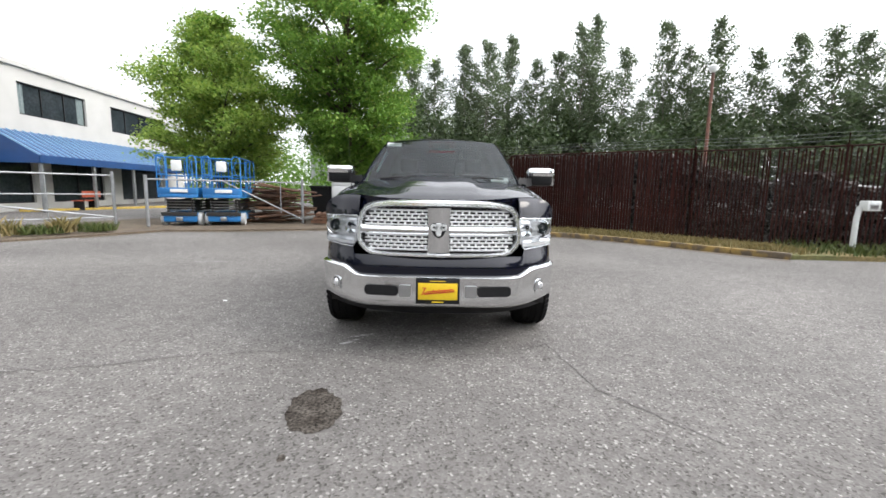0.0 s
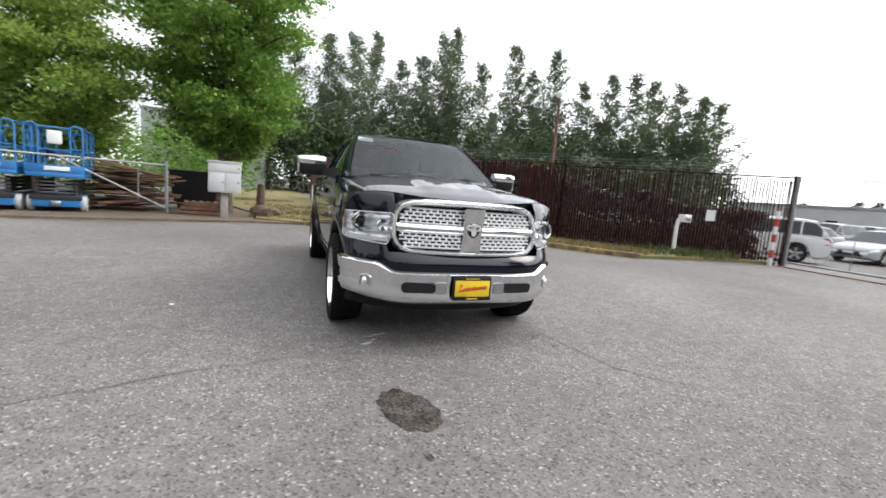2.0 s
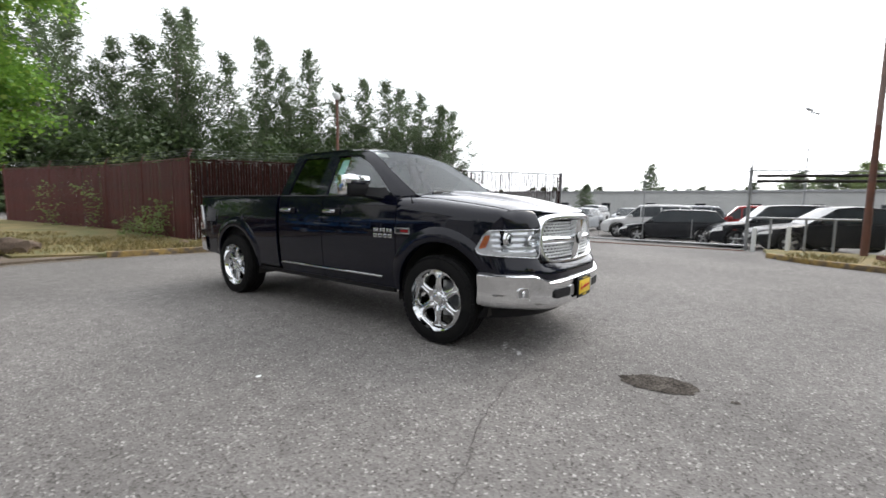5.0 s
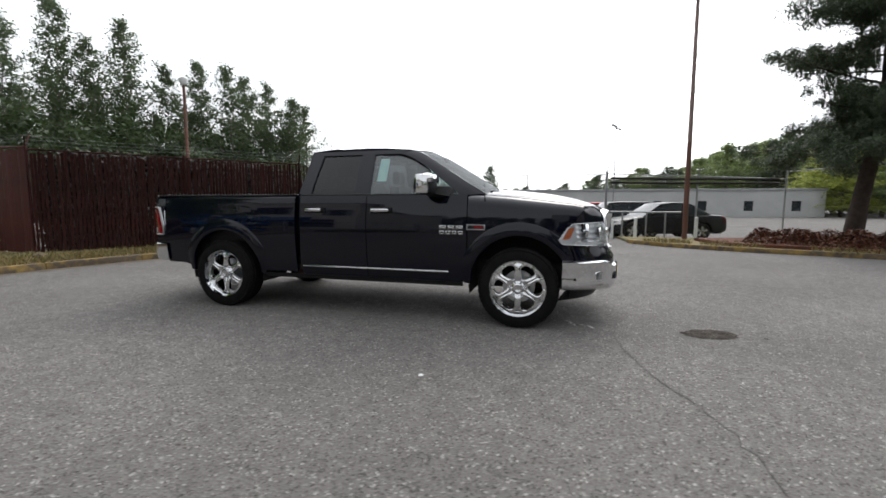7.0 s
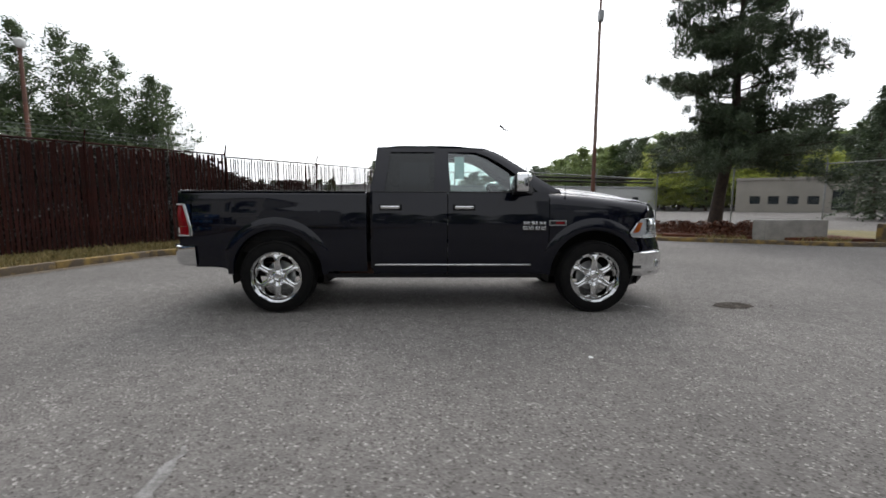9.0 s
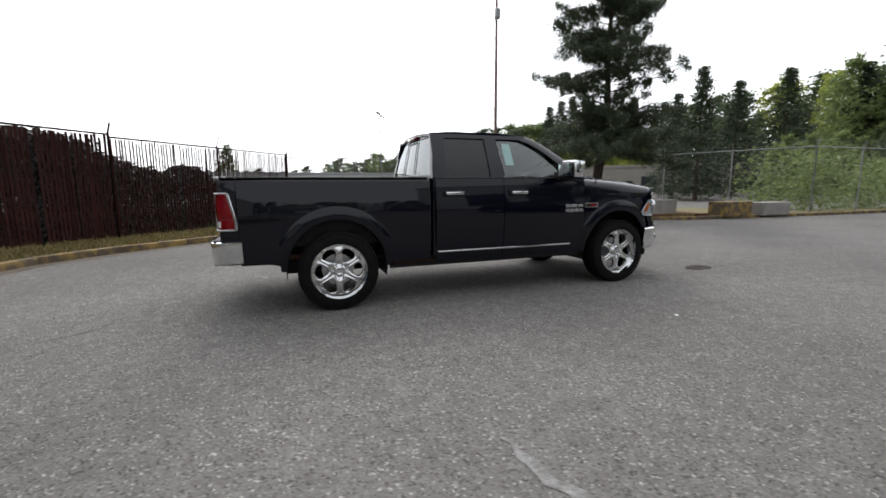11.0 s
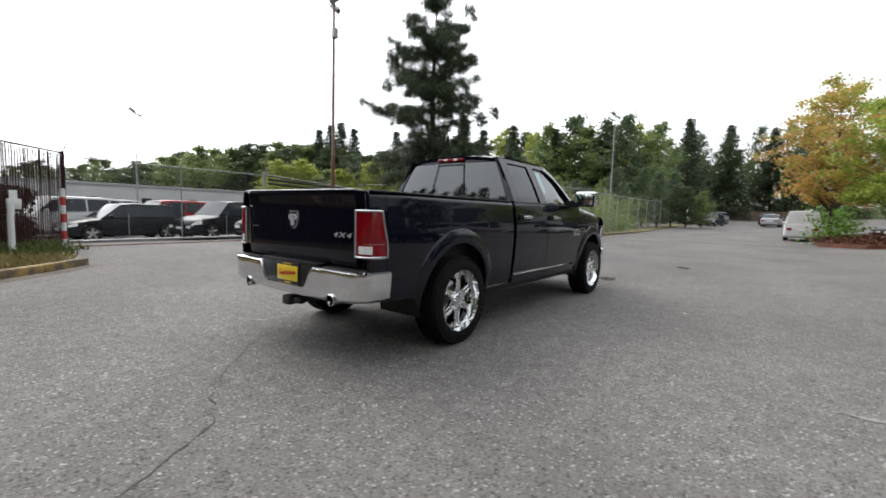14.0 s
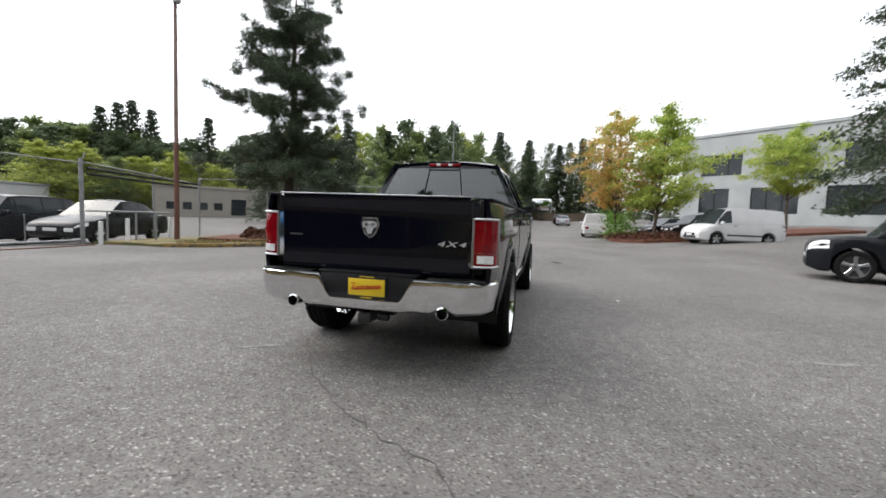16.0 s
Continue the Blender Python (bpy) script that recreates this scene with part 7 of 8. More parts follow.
def pickup():
    T = thing("pickup_truck", "black four-door pickup truck with chrome trim on the asphalt", "pickup truck")
    door_bottom = lambda y: 0.435
    belt = lambda y: 1.352 + 0.010 * (y - 0.7) * -0.2
    xi = lambda y: 0.805

    # side skins
    panel("front_fender", T, -2.40, -1.262, lambda y: 0.66 if y < -2.2 else 0.44, fender_top, roll=(xi, 0.13), arch=(FRONT_AXLE, 0.51))
    for d, (y0, y1) in zip(("front_door", "rear_door"), ((-1.252, -0.125), (-0.115, 0.715))):
        for ob in panel(d, T, y0, y1, door_bottom, belt, n=18, rows=18):
            s = -1 if min(v.co.x for v in ob.data.vertices) < -0.5 else 1
            hy = -0.30 if d == "front_door" else 0.515
            bm = B()
            box(bm, s * 0.990, s * 1.012, hy - 0.105, hy + 0.105, 1.166, 1.202, 0.009)
            h = part("door_handle", bm, "chrome", ob, "chrome door handle")
            bm = B()
            box(bm, s * 0.950, s * 0.972, hy - 0.125, hy + 0.125, 1.150, 1.215, 0.008)
            part("handle_recess", bm, "plastic", h)
    panel("bed_side", T, 0.785, 2.70, lambda y: 0.46 + 0.05 * sstep(2.25, 2.45, y), lambda y: 1.352, roll=(lambda y: 0.872, 0.045), arch=(REAR_AXLE, 0.51), n=34)
    panel("rear_corner_skin", T, 2.704, 2.86, lambda y: 0.72, lambda y: 0.868, n=5, rows=4)
    panel("rear_corner_top", T, 2.704, 2.86, lambda y: 1.204, lambda y: 1.352, roll=(lambda y: 0.872, 0.045), n=5, rows=4)
    panel("rocker_panel", T, -1.20, 1.24, lambda y: 0.385, lambda y: 0.432, "plastic", n=12, rows=3)
    for s in (-1, 1):
        bm = B()
        box(bm, s * 0.932, s * 0.952, -1.06, 0.70, 0.528, 0.548, 0.006)
        part("chrome_sill_strip", bm, "chrome", T)
        # flares round the wheels
        for yc in (FRONT_AXLE, REAR_AXLE):
            bm = B()
            rings = []
            for a in np.linspace(radians(0), radians(180), 44):
                low = 0.35 + 0.65 * sstep(0.0, 0.55, math.sin(a))
                ring = []
                for r, dx in ((0.652, -0.004), (0.640, 0.003), (0.622, 0.009), (0.580, 0.019), (0.530, 0.024), (0.512, 0.018), (0.506, 0.004), (0.504, -0.05)):
                    r = 0.504 + (r - 0.504) * (0.45 + 0.55 * sstep(0.0, 0.5, math.sin(a)))
                    y, z = yc + r * math.cos(a) * 0.98, WHEEL_Z + 0.02 + r * math.sin(a)
                    ring.append((s * (side_x(y, max(0.45, z)) + dx * low), y, z))
                rings.append(ring)
            loft(bm, rings, False, False)
            part("wheel_flare", bm, "paint", T)
            bm = B()
            loft(bm, [[(s * x, yc + 0.515 * math.cos(a), WHEEL_Z + 0.02 + 0.515 * math.sin(a)) for x in (0.925, 0.75, 0.45)] for a in np.linspace(radians(-12), radians(192), 24)], False, False)
            arc = [bm.verts.new((s * 0.45, yc + 0.515 * math.cos(a), WHEEL_Z + 0.02 + 0.515 * math.sin(a))) for a in np.linspace(radians(-12), radians(192), 24)]
            bm.faces.new(arc)
            part("wheel_well", bm, "dark", T)
            wheel(T, s * 0.868, yc, s)

    # hood
    bm = B()
    strip(bm, lambda u, v: (v * 0.80, lerp(-2.62 + 0.20 * abs(v) ** 3.2, -1.41 - 0.10 * (1 - v * v), u), hood_z(v * 0.80, lerp(-2.62 + 0.20 * abs(v) ** 3.2, -1.42, u))), list(np.linspace(0, 1, 26)), list(np.linspace(-1, 1, 49)))
    thicken(bm, (0, 0, -0.03))
    part("hood", bm, "paint", T)
    bm = B()
    strip(bm, lambda u, v: (v * 0.80, lerp(-1.50, -1.30, u) - 0.06 * (1 - v * v), 1.350 - 0.05 * v * v * v * v), [0, 0.5, 1], list(np.linspace(-1, 1, 17)))
    thicken(bm, (0, 0, -0.05))
    part("cowl", bm, "plastic", T)
    for x0, x1, y0, y1, z1 in ((-0.62, -0.05, -1.45, -1.50, 1.425), (0.10, 0.66, -1.52, -1.40, 1.435)):
        bm = B()
        tube(bm, [(x0, y0, 1.385), (lerp(x0, x1, 0.5), y0 + 0.03, 1.415), (x1, y1, z1 - 0.03)], [0.012, 0.01, 0.007], 6)
        part("wiper", bm, "plastic", T)

    # nose
    bm = B()
    us = sorted({*np.linspace(-1, 1, 45), -0.705, 0.705})
    plan = lambda x: -2.765 + 0.42 * (abs(x) / 0.965) ** 4.4
    def fascia(u, v):
        x, z = u * 0.93, lerp(0.60, 0.775 if abs(u) < 0.71 else 0.848, v)
        return (x, lerp(plan(x) + 0.018, front_y(x, 0.87) - 0.038 * sstep(0.6, 0.75, abs(u)) + 0.03 * (1 - sstep(0.6, 0.75, abs(u))), sstep(0.69, 0.885, z)), z)
    strip(bm, fascia, us, list(np.linspace(0, 1, 12)))
    thicken(bm, (0, 0.05, 0))
    part("front_fascia", bm, "paint", T)
    bm = B()
    strip(bm, lambda u, v: (u * 0.93, front_y(u * 0.93, v) + 0.07, v), list(np.linspace(-1, 1, 37)), list(np.linspace(0.84, 1.15, 5)))
    part("radiator_support", bm, "dark", T)
    # grille
    flat = lambda x, z: -2.700 + 0.10 * (abs(x) / 0.65) ** 2.4 + 0.09 * max(0, z - 0.78)
    half_o = ((0.0, 1.200), (0.20, 1.200), (0.38, 1.197), (0.50, 1.186), (0.575, 1.160), (0.622, 1.110), (0.646, 1.04), (0.655, 0.96), (0.650, 0.89), (0.625, 0.838), (0.575, 0.790), (0.52, 0.772), (0.35, 0.765), (0.18, 0.763), (0.0, 0.762))
    half_i = ((0.0, 1.140), (0.20, 1.140), (0.36, 1.139), (0.47, 1.132), (0.540, 1.112), (0.570, 1.080), (0.584, 1.03), (0.590, 0.96), (0.590, 0.90), (0.575, 0.864), (0.535, 0.822), (0.49, 0.808), (0.35, 0.802), (0.18, 0.801), (0.0, 0.800))
    ring = lambda h: list(h) + [(-x, z) for x, z in reversed(h[1:-1])]
    bm = B()
    frame_ring(bm, ring(half_o), ring(half_i), 0.0, 0.10, flat, 0.034)
    gr = part("grille", bm, "bright_trim", T, "chrome grille surround")
    bm = B()
    strip(bm, lambda u, v: (u * 0.60, flat(u * 0.60, v) + 0.050, v), list(np.linspace(-1, 1, 21)), [0.79, 0.95, 1.15])
    part("grille_backing", bm, "dark", gr)
    bm = B()
    strip(bm, lambda u, v: (u * (0.078 + 0.018 * abs(v - 0.47)), flat(0, lerp(0.80, 1.145, v)) - 0.030 - 0.012 * (1 - u * u) - 0.075 * (v - 0.45), lerp(0.80, 1.145, v)), list(np.linspace(-1, 1, 9)), list(np.linspace(0, 1, 13)))
    thicken(bm, (0, 0.06, 0))
    part("centre_bar", bm, "chrome", gr)
    for s in (-1, 1):
        bm = B()
        strip(bm, lambda u, v: (s * lerp(0.07, 0.60, u), flat(s * lerp(0.07, 0.60, u), 0.975) - 0.030 + 0.022 * abs(v) ** 2, 0.970 + 0.032 * v), list(np.linspace(0, 1, 14)), [-1, -0.75, -0.4, 0, 0.4, 0.75, 1])
        thicken(bm, (0, 0.05, 0))
        part("cross_bar", bm, "chrome", gr)
    lk = B()
    box(lk, -0.0068, 0.0068, -0.004, 0.008, -0.0120, 0.0120, 0.002)
    link_ob = link("grille_link", lk, "reflector", gr)
    first = True
    for s in (-1, 1):
        for z0, z1 in ((0.822, 0.932), (1.010, 1.120)):
            for r in range(5):
                z = lerp(z0, z1, r / 4)
                xe = 0.575 if 0.87 < z < 1.08 else 0.545
                bm = B()
                xs = np.linspace(0.085, xe, 15)
                strip(bm, lambda u, v: (s * u, flat(u, z) + 0.004 + 0.013 * v[0], z + v[1]), list(xs), ((1, 0.0070), (0, 0.0078), (-0.45, 0.004), (-0.45, -0.004), (0.0, -0.0078), (1, -0.0070)))
                part("grille_bar", bm, "reflector", gr)
                if r == 4:
                    continue
                for c in range(10):
                    x = 0.100 + 0.053 * c + (0.0265 if r % 2 else 0)
                    if x > xe - 0.012:
                        continue
                    m = Matrix.Translation((s * x, flat(x, z) + 0.006, z + 0.0138)) @ Matrix.Rotation(radians(-12), 4, "X")
                    if first:
                        link_ob.matrix_basis = m
                        first = False
                    else:
                        share("grille_link", link_ob.data, gr, m)
    # emblem: a plain shield
    bm = B()
    outline(bm, [(-0.052, 0.045), (0.052, 0.045), (0.060, 0.0), (0.036, -0.055), (0, -0.075), (-0.036, -0.055), (-0.060, 0.0)], -2.735, 0.03)
    bmesh.ops.translate(bm, vec=(0, 0.0, 0.99), verts=bm.verts)
    bmesh.ops.bevel(bm, geom=bm.edges[:], offset=0.006, segments=2, affect="EDGES")
    em = part("emblem", bm, "plastic", T, "plain dark shield badge with chrome relief")
    bm = B()
    outline(bm, [(-0.020, 0.038), (0.020, 0.038), (0.028, -0.004), (0.014, -0.056), (-0.014, -0.056), (-0.028, -0.004)], 0, 0.008)
    for q in (-1, 1):
        lathe(bm, [(0.006, 0.026), (0.0, 0.024), (0.0, 0.010), (0.006, 0.008)], 16, "Y", (q * 0.036, 0.0, 0.008))
    bmesh.ops.translate(bm, vec=(0, -2.742, 0.99), verts=bm.verts)
    part("emblem_relief", bm, "reflector", em)
    # skin between grille, hood and headlights
    lip = lambda x: -2.62 + 0.20 * (abs(x) / 0.80) ** 3.2
    bm = B()
    strip(bm, lambda u, v: (u * 0.80, lip(u * 0.80) + 0.006 + 0.012 * (1 - v), lerp(0.86, hood_z(u * 0.80, lip(u * 0.80)) - 0.004, v)), list(np.linspace(-1, 1, 41)), list(np.linspace(0, 1, 6)))
    part("nose_skin", bm, "paint", T)
    # headlights
    for s in (-1, 1):
        def hf(u, v):
            """The headlight's face: across the nose, then round the corner to the side."""
            v = 0.5 + (v - 0.5) * (1 - 0.34 * max(0.0, (0.10 - u) / 0.10) ** 2.4 - 0.40 * max(0.0, (u - 0.90) / 0.10) ** 2.4)
            z = lerp(lerp(0.828, 0.858, u), lerp(1.072, 1.058, u), v)
            if u < 0.72:
                x = lerp(0.664 - 0.06 * v ** 2 - 0.02 * (1 - v) ** 3, 0.926, u / 0.72)
                y = front_y(x, lerp(0.86, 1.06, v)) - 0.045
            else:
                k = (u - 0.72) / 0.28
                x0, y0 = 0.926, front_y(0.926, lerp(0.86, 1.06, v)) - 0.045
                x, y = lerp(x0, 0.956, math.sin(k * math.pi / 2)), lerp(y0, -2.285 + 0.13 * (1 - v), k ** 1.3)
            o = 0.022 * math.exp(-((u - 0.70) / 0.17) ** 2)
            return (s * (x + 0.6 * o), y - o, z)
        us, vs = sorted({*np.linspace(0, 1, 23), 0.02, 0.07, 0.93, 0.98}), list(np.linspace(0, 1, 7))
        bm = B()
        back = lambda u: 1 - sstep(0.45, 0.72, u)
        flute = lambda u, v: 0.007 * math.sin(9 * math.pi * v + 2 * u) * math.sin(math.pi * v) + 0.006 * math.sin(16 * u)
        strip(bm, lambda u, v: (hf(u, v)[0] * lerp(0.995, 0.985, back(u)), hf(u, v)[1] + lerp(0.014, 0.032, back(u)) + flute(u, v), hf(u, v)[2]), list(np.linspace(0, 1, 31)), list(np.linspace(0, 1, 28)))
        hl = part("headlight", bm, "lamp_metal", T, "clear headlight with a round projector lens")
        bm = B()
        def brow(u, v):
            """Painted skin that curves from the lamp's upper edge back to the hood."""
            a = hf(u, 1)
            ax = abs(a[0])
            if u <= 0.45:
                ex, ey = ax, lip(ax) + 0.002
                ez = hood_z(ex, ey) - 0.004
            else:
                k = min(1.0, (u - 0.45) / 0.33) * math.pi / 2
                ex, ey = max(ax, 0.795 + 0.160 * math.sin(k)), max(a[1] + 0.005, lerp(-2.42, -2.385, k))
                ez = hood_z(0.80, -2.42) - 0.006 - (hood_z(0.80, -2.42) - 1.074) * (1 - math.cos(k))
            p, q, r = (1 - v) ** 2, 2 * v * (1 - v), v * v
            return (s * (p * ax + q * ax + r * ex), p * a[1] + q * lerp(a[1], ey, 0.18) + r * ey, p * a[2] + q * lerp(a[2], ez, 0.78) + r * ez)
        strip(bm, brow, us, list(np.linspace(0, 1, 8)))
        part("headlight_brow", bm, "paint", hl)
        bm = B()
        strip(bm, lambda u, v: (hf(u, 0)[0] * lerp(1, 0.98, v), hf(u, 0)[1] + 0.002 + 0.06 * v, hf(u, 0)[2] - 0.003), us, [0, 1])
        part("headlight_sill", bm, "paint", hl)
        bm = B()
        strip(bm, hf, us, vs)
        ln = part("headlight_lens", bm, "lens", hl)
        ln.visible_shadow = False
        c = hf(0.50, 0.64)
        bm = B()
        lathe(bm, [(0.030, 0.024), (0.012, 0.056), (-0.010, 0.072), (-0.014, 0.077), (0.010, 0.080)], 28, "Y", (c[0], c[1] + 0.030, c[2]))
        part("light_bowl", bm, "chrome", hl)
        bm = B()
        lathe(bm, [(-0.020, 0.041), (-0.030, 0.046), (-0.018, 0.052), (0.02, 0.052)], 24, "Y", (c[0], c[1] + 0.040, c[2]))
        part("projector_ring", bm, "chrome", hl)
        bm = B()
        lathe(bm, [(-0.030, 0.001), (-0.027, 0.017), (-0.018, 0.030), (-0.004, 0.041)], 24, "Y", (c[0], c[1] + 0.040, c[2]))
        part("projector", bm, "window", hl)
        bm = B()
        sig = lambda u, v: hf(lerp(lerp(0.875, 0.83, v), 0.965, u), lerp(0.20 + 0.10 * (1 - u), 0.80, v))
        strip(bm, lambda u, v: (sig(u, v)[0], sig(u, v)[1] + 0.004, sig(u, v)[2]), list(np.linspace(0, 1, 6)), [0, 0.25, 0.5, 0.75, 1])
        part("turn_signal", bm, "amber", hl, "amber turn signal")
        bm = B()
        strip(bm, lambda u, v: (hf(lerp(0.03, 0.78, u), 0.04 + v * 0.12)[0], hf(lerp(0.03, 0.78, u), 0.08)[1] + 0.010, hf(lerp(0.03, 0.78, u), 0.04 + v * 0.12)[2]), list(np.linspace(0, 1, 11)), [0, 1])
        part("light_strip", bm, "white_lens", hl)
        c2 = hf(0.13, 0.58)
        bm = B()
        lathe(bm, [(0.020, 0.004), (0.006, 0.030), (-0.004, 0.044), (0.010, 0.050)], 20, "Y", (c2[0], c2[1] + 0.022, c2[2]))
        part("inner_reflector", bm, "chrome", hl)
        bm = B()
        tube(bm, [hf(0.0, v) for v in (1.0, 0.66, 0.33)] + [hf(u, 0.0) for u in us] + [hf(1.0, v) for v in (0.25, 0.5, 0.75)] + [hf(u, 1.0) for u in us[::-1]], 0.003, 6)
        part("headlight_trim", bm, "lamp_metal", hl)
    # front bumper
    bump_y = lambda x: -2.765 + 0.42 * (abs(x) / 0.965) ** 4.4
    top_z = lambda x: 0.640 + 0.062 * sstep(0.60, 0.76, abs(x))
    bot_z = lambda x: 0.380 + 0.022 * sstep(0.55, 0.95, abs(x))
    sec = ((1.0, 0.050), (0.985, 0.010), (0.93, -0.012), (0.80, -0.010), (0.60, 0.000), (0.40, 0.004), (0.24, -0.008), (0.10, 0.002), (0.02, 0.028), (0.0, 0.06))
    bm = B()
    def front_plan(u):
        """The bumper's line: across the nose and back along the sides."""
        k = abs(u) / 0.90
        if k <= 1:
            return u / 0.90 * 0.965, bump_y(0.965 * k)
        return math.copysign(0.965 + 0.012 * (k - 1) / 0.111, u), lerp(bump_y(0.965), -2.215, (k - 1) / 0.111)
    def bump_f(u, v):
        x, y = front_plan(u)
        (xa, ya), (xb, yb) = front_plan(u - 0.015), front_plan(u + 0.015)
        d = math.hypot(xb - xa, yb - ya)
        return (x - (yb - ya) / d * v[1], y + (xb - xa) / d * v[1], lerp(bot_z(x), top_z(x), v[0]))
    strip(bm, bump_f, sorted({*np.linspace(-1, 1, 75), *(q * k for q in (-1, 1) for k in (0.86, 0.88, 0.895, 0.905, 0.92))}), sec)
    fb = part("front_bumper", bm, "chrome", T, "polished chrome front bumper")
    for s in (-1, 1):
        bm = B()
        outline(bm, rounded(min(s * 0.30, s * 0.56), max(s * 0.30, s * 0.56), 0.478, 0.556, 0.03), -0.016, 0.04, lambda x, z: bump_y(x))
        part("bumper_intake", bm, "plastic", fb, "black bumper intake")
        bm = B()
        outline(bm, rounded(min(s * 0.205, s * 0.295), max(s * 0.205, s * 0.295), 0.470, 0.560, 0.012), -0.013, 0.03, lambda x, z: bump_y(x))
        part("bumper_insert", bm, "satin", fb, "grey bumper insert")
        bm = B()
        frame_ring(bm, rounded(s * 0.812 - 0.042, s * 0.812 + 0.042, 0.455, 0.590, 0.036), rounded(s * 0.812 - 0.030, s * 0.812 + 0.030, 0.468, 0.577, 0.027), 0.004, 0.03, lambda x, z: bump_y(x), 0.012)
        fl = part("fog_lamp", bm, "chrome", fb)
        bm = B()
        lathe(bm, [(-0.018, 0.001), (-0.016, 0.016), (-0.006, 0.030)], 18, "Y", (s * 0.812, bump_y(0.812) + 0.004, 0.535))
        part("fog_lens", bm, "lamp_metal", fl)
        bm = B()
        outline(bm, rounded(s * 0.812 - 0.031, s * 0.812 + 0.031, 0.467, 0.578, 0.027), 0.0, 0.02, lambda x, z: bump_y(x))
        part("fog_backing", bm, "satin", fl)
    bm = B()
    strip(bm, lambda u, v: (u * 0.90, -2.66 + 0.38 * abs(u) ** 3 + 0.08 * (1 - v), lerp(0.29, 0.40, v)), list(np.linspace(-1, 1, 31)), [0, 0.5, 1])
    thicken(bm, (0, 0.03, 0))
    part("air_dam", bm, "plastic", T)
    plate(T, (0, -2.80, 0.521), 0, "front_plate")

    # greenhouse
    gx = lambda z: 0.918 - 0.255 * max(0.0, (z - 1.352) / 0.515) ** 1.12
    side_in = lambda y: 0.075 * max(0.0, (-0.60 - y) / 0.80) ** 1.5
    LY, LZ = (-1.17, -1.03, -0.91, -0.81, -0.70, -0.57, -0.44), (1.340, 1.45, 1.545, 1.622, 1.695, 1.768, 1.812)
    UY, UZ = (-1.42, -1.17, -1.00, -0.84, -0.72, -0.60, -0.55), (1.360, 1.512, 1.620, 1.722, 1.795, 1.846, 1.862)
    steps = [i / 6 for i in range(7)]
    def pillar_low(k):
        y, z = interp(k, steps, LY), interp(k, steps, LZ)
        return gx(z) - side_in(y), y, z
    def pillar_top(k):
        y, z = interp(k, steps, UY), interp(k, steps, UZ)
        return gx(z) - side_in(y) - 0.022, y, z
    def outward(bm):
        """Turns a pane's faces away from the cab's middle."""
        bm.normal_update()
        for f in bm.faces:
            c = f.calc_center_median()
            if f.normal.dot(c - Vector((0, -0.3, 1.3))) < 0:
                f.normal_flip()
    for s in (-1, 1):
        quads = {
            "rear_pillar": ((0.725, 1.352), (0.585, 1.352), (0.53, 1.812), (0.690, 1.868), "paint"),
            "door_pillar": ((0.035, 1.352), (-0.150, 1.352), (-0.125, 1.814), (0.030, 1.814), "paint"),
            "roof_rail_rear": ((0.53, 1.812), (0.0, 1.812), (0.0, 1.892), (0.690, 1.868), "paint"),
            "roof_rail_front": ((0.0, 1.812), (-0.44, 1.812), (-0.55, 1.860), (0.0, 1.892), "paint"),
        }
        for nm, (a, b, c, d, mt) in quads.items():
            bm = B()
            def at(u, v):
                y = lerp(lerp(a[0], b[0], u), lerp(d[0], c[0], u), v)
                z = lerp(lerp(a[1], b[1], u), lerp(d[1], c[1], u), v)
                return (s * gx(z), y, z)
            strip(bm, at, list(np.linspace(0, 1, 7)), list(np.linspace(0, 1, 9)))
            thicken(bm, (-s * 0.04, 0, 0))
            part(nm, bm, mt, T)
        bm = B()
        rings = []
        for k in np.linspace(0, 1, 22):
            (xl, yl, zl), (xu, yu, zu) = pillar_low(k), pillar_top(k)
            rings.append([(s * (xl - 0.045), yl, zl), (s * xl, yl, zl), (s * (lerp(xl, xu, 0.4) + 0.008), lerp(yl, yu, 0.4), lerp(zl, zu, 0.4)), (s * (lerp(xl, xu, 0.75) + 0.008), lerp(yl, yu, 0.75), lerp(zl, zu, 0.75)), (s * xu, yu, zu), (s * (xu - 0.012), yu + 0.022, zu - 0.030)])
        loft(bm, rings, False, False)
        part("windshield_pillar", bm, "paint", T)
        for nm, mt in (("rear_side_window", "privacy"), ("front_side_window", "side_glass")):
            bm = B()
            def pane(u, v):
                z = lerp(1.345, 1.815, v)
                if nm == "rear_side_window":
                    y0, y1 = lerp(0.600, 0.535, v), 0.025
                else:
                    k = interp(z, LZ, [i / 6 for i in range(7)])
                    y0, y1 = lerp(-0.135, -0.115, v), pillar_low(k)[1] - 0.015
                y = lerp(y0, y1, u)
                return (s * (gx(z) - 0.016 - side_in(y) - 0.040 * max(0.0, (-0.10 - y) / 1.0) ** 1.2), y, z)
            strip(bm, pane, list(np.linspace(0, 1, 12)), list(np.linspace(0, 1, 12)))
            outward(bm)
            w = part(nm, bm, mt, T)
            w.visible_shadow = False
        bm = B()
        tube(bm, [(s * (gx(1.352) + 0.002), y, 1.352) for y in (0.70, 0.3, -0.1, -0.6, -1.08)], 0.009, 6)
        part("window_weatherstrip", bm, "plastic", T)
        # mirror
        bm = B()
        box(bm, s * 1.00, s * 1.300, -0.965, -0.80, 1.345, 1.535, 0.055)
        mi = part("door_mirror", bm, "plastic", T, "large door mirror with a chrome cap")
        bm = B()
        box(bm, s * 0.998, s * 1.306, -0.985, -0.825, 1.444, 1.550, 0.045)
        box(bm, s * 1.272, s * 1.310, -0.945, -0.815, 1.352, 1.542, 0.018)
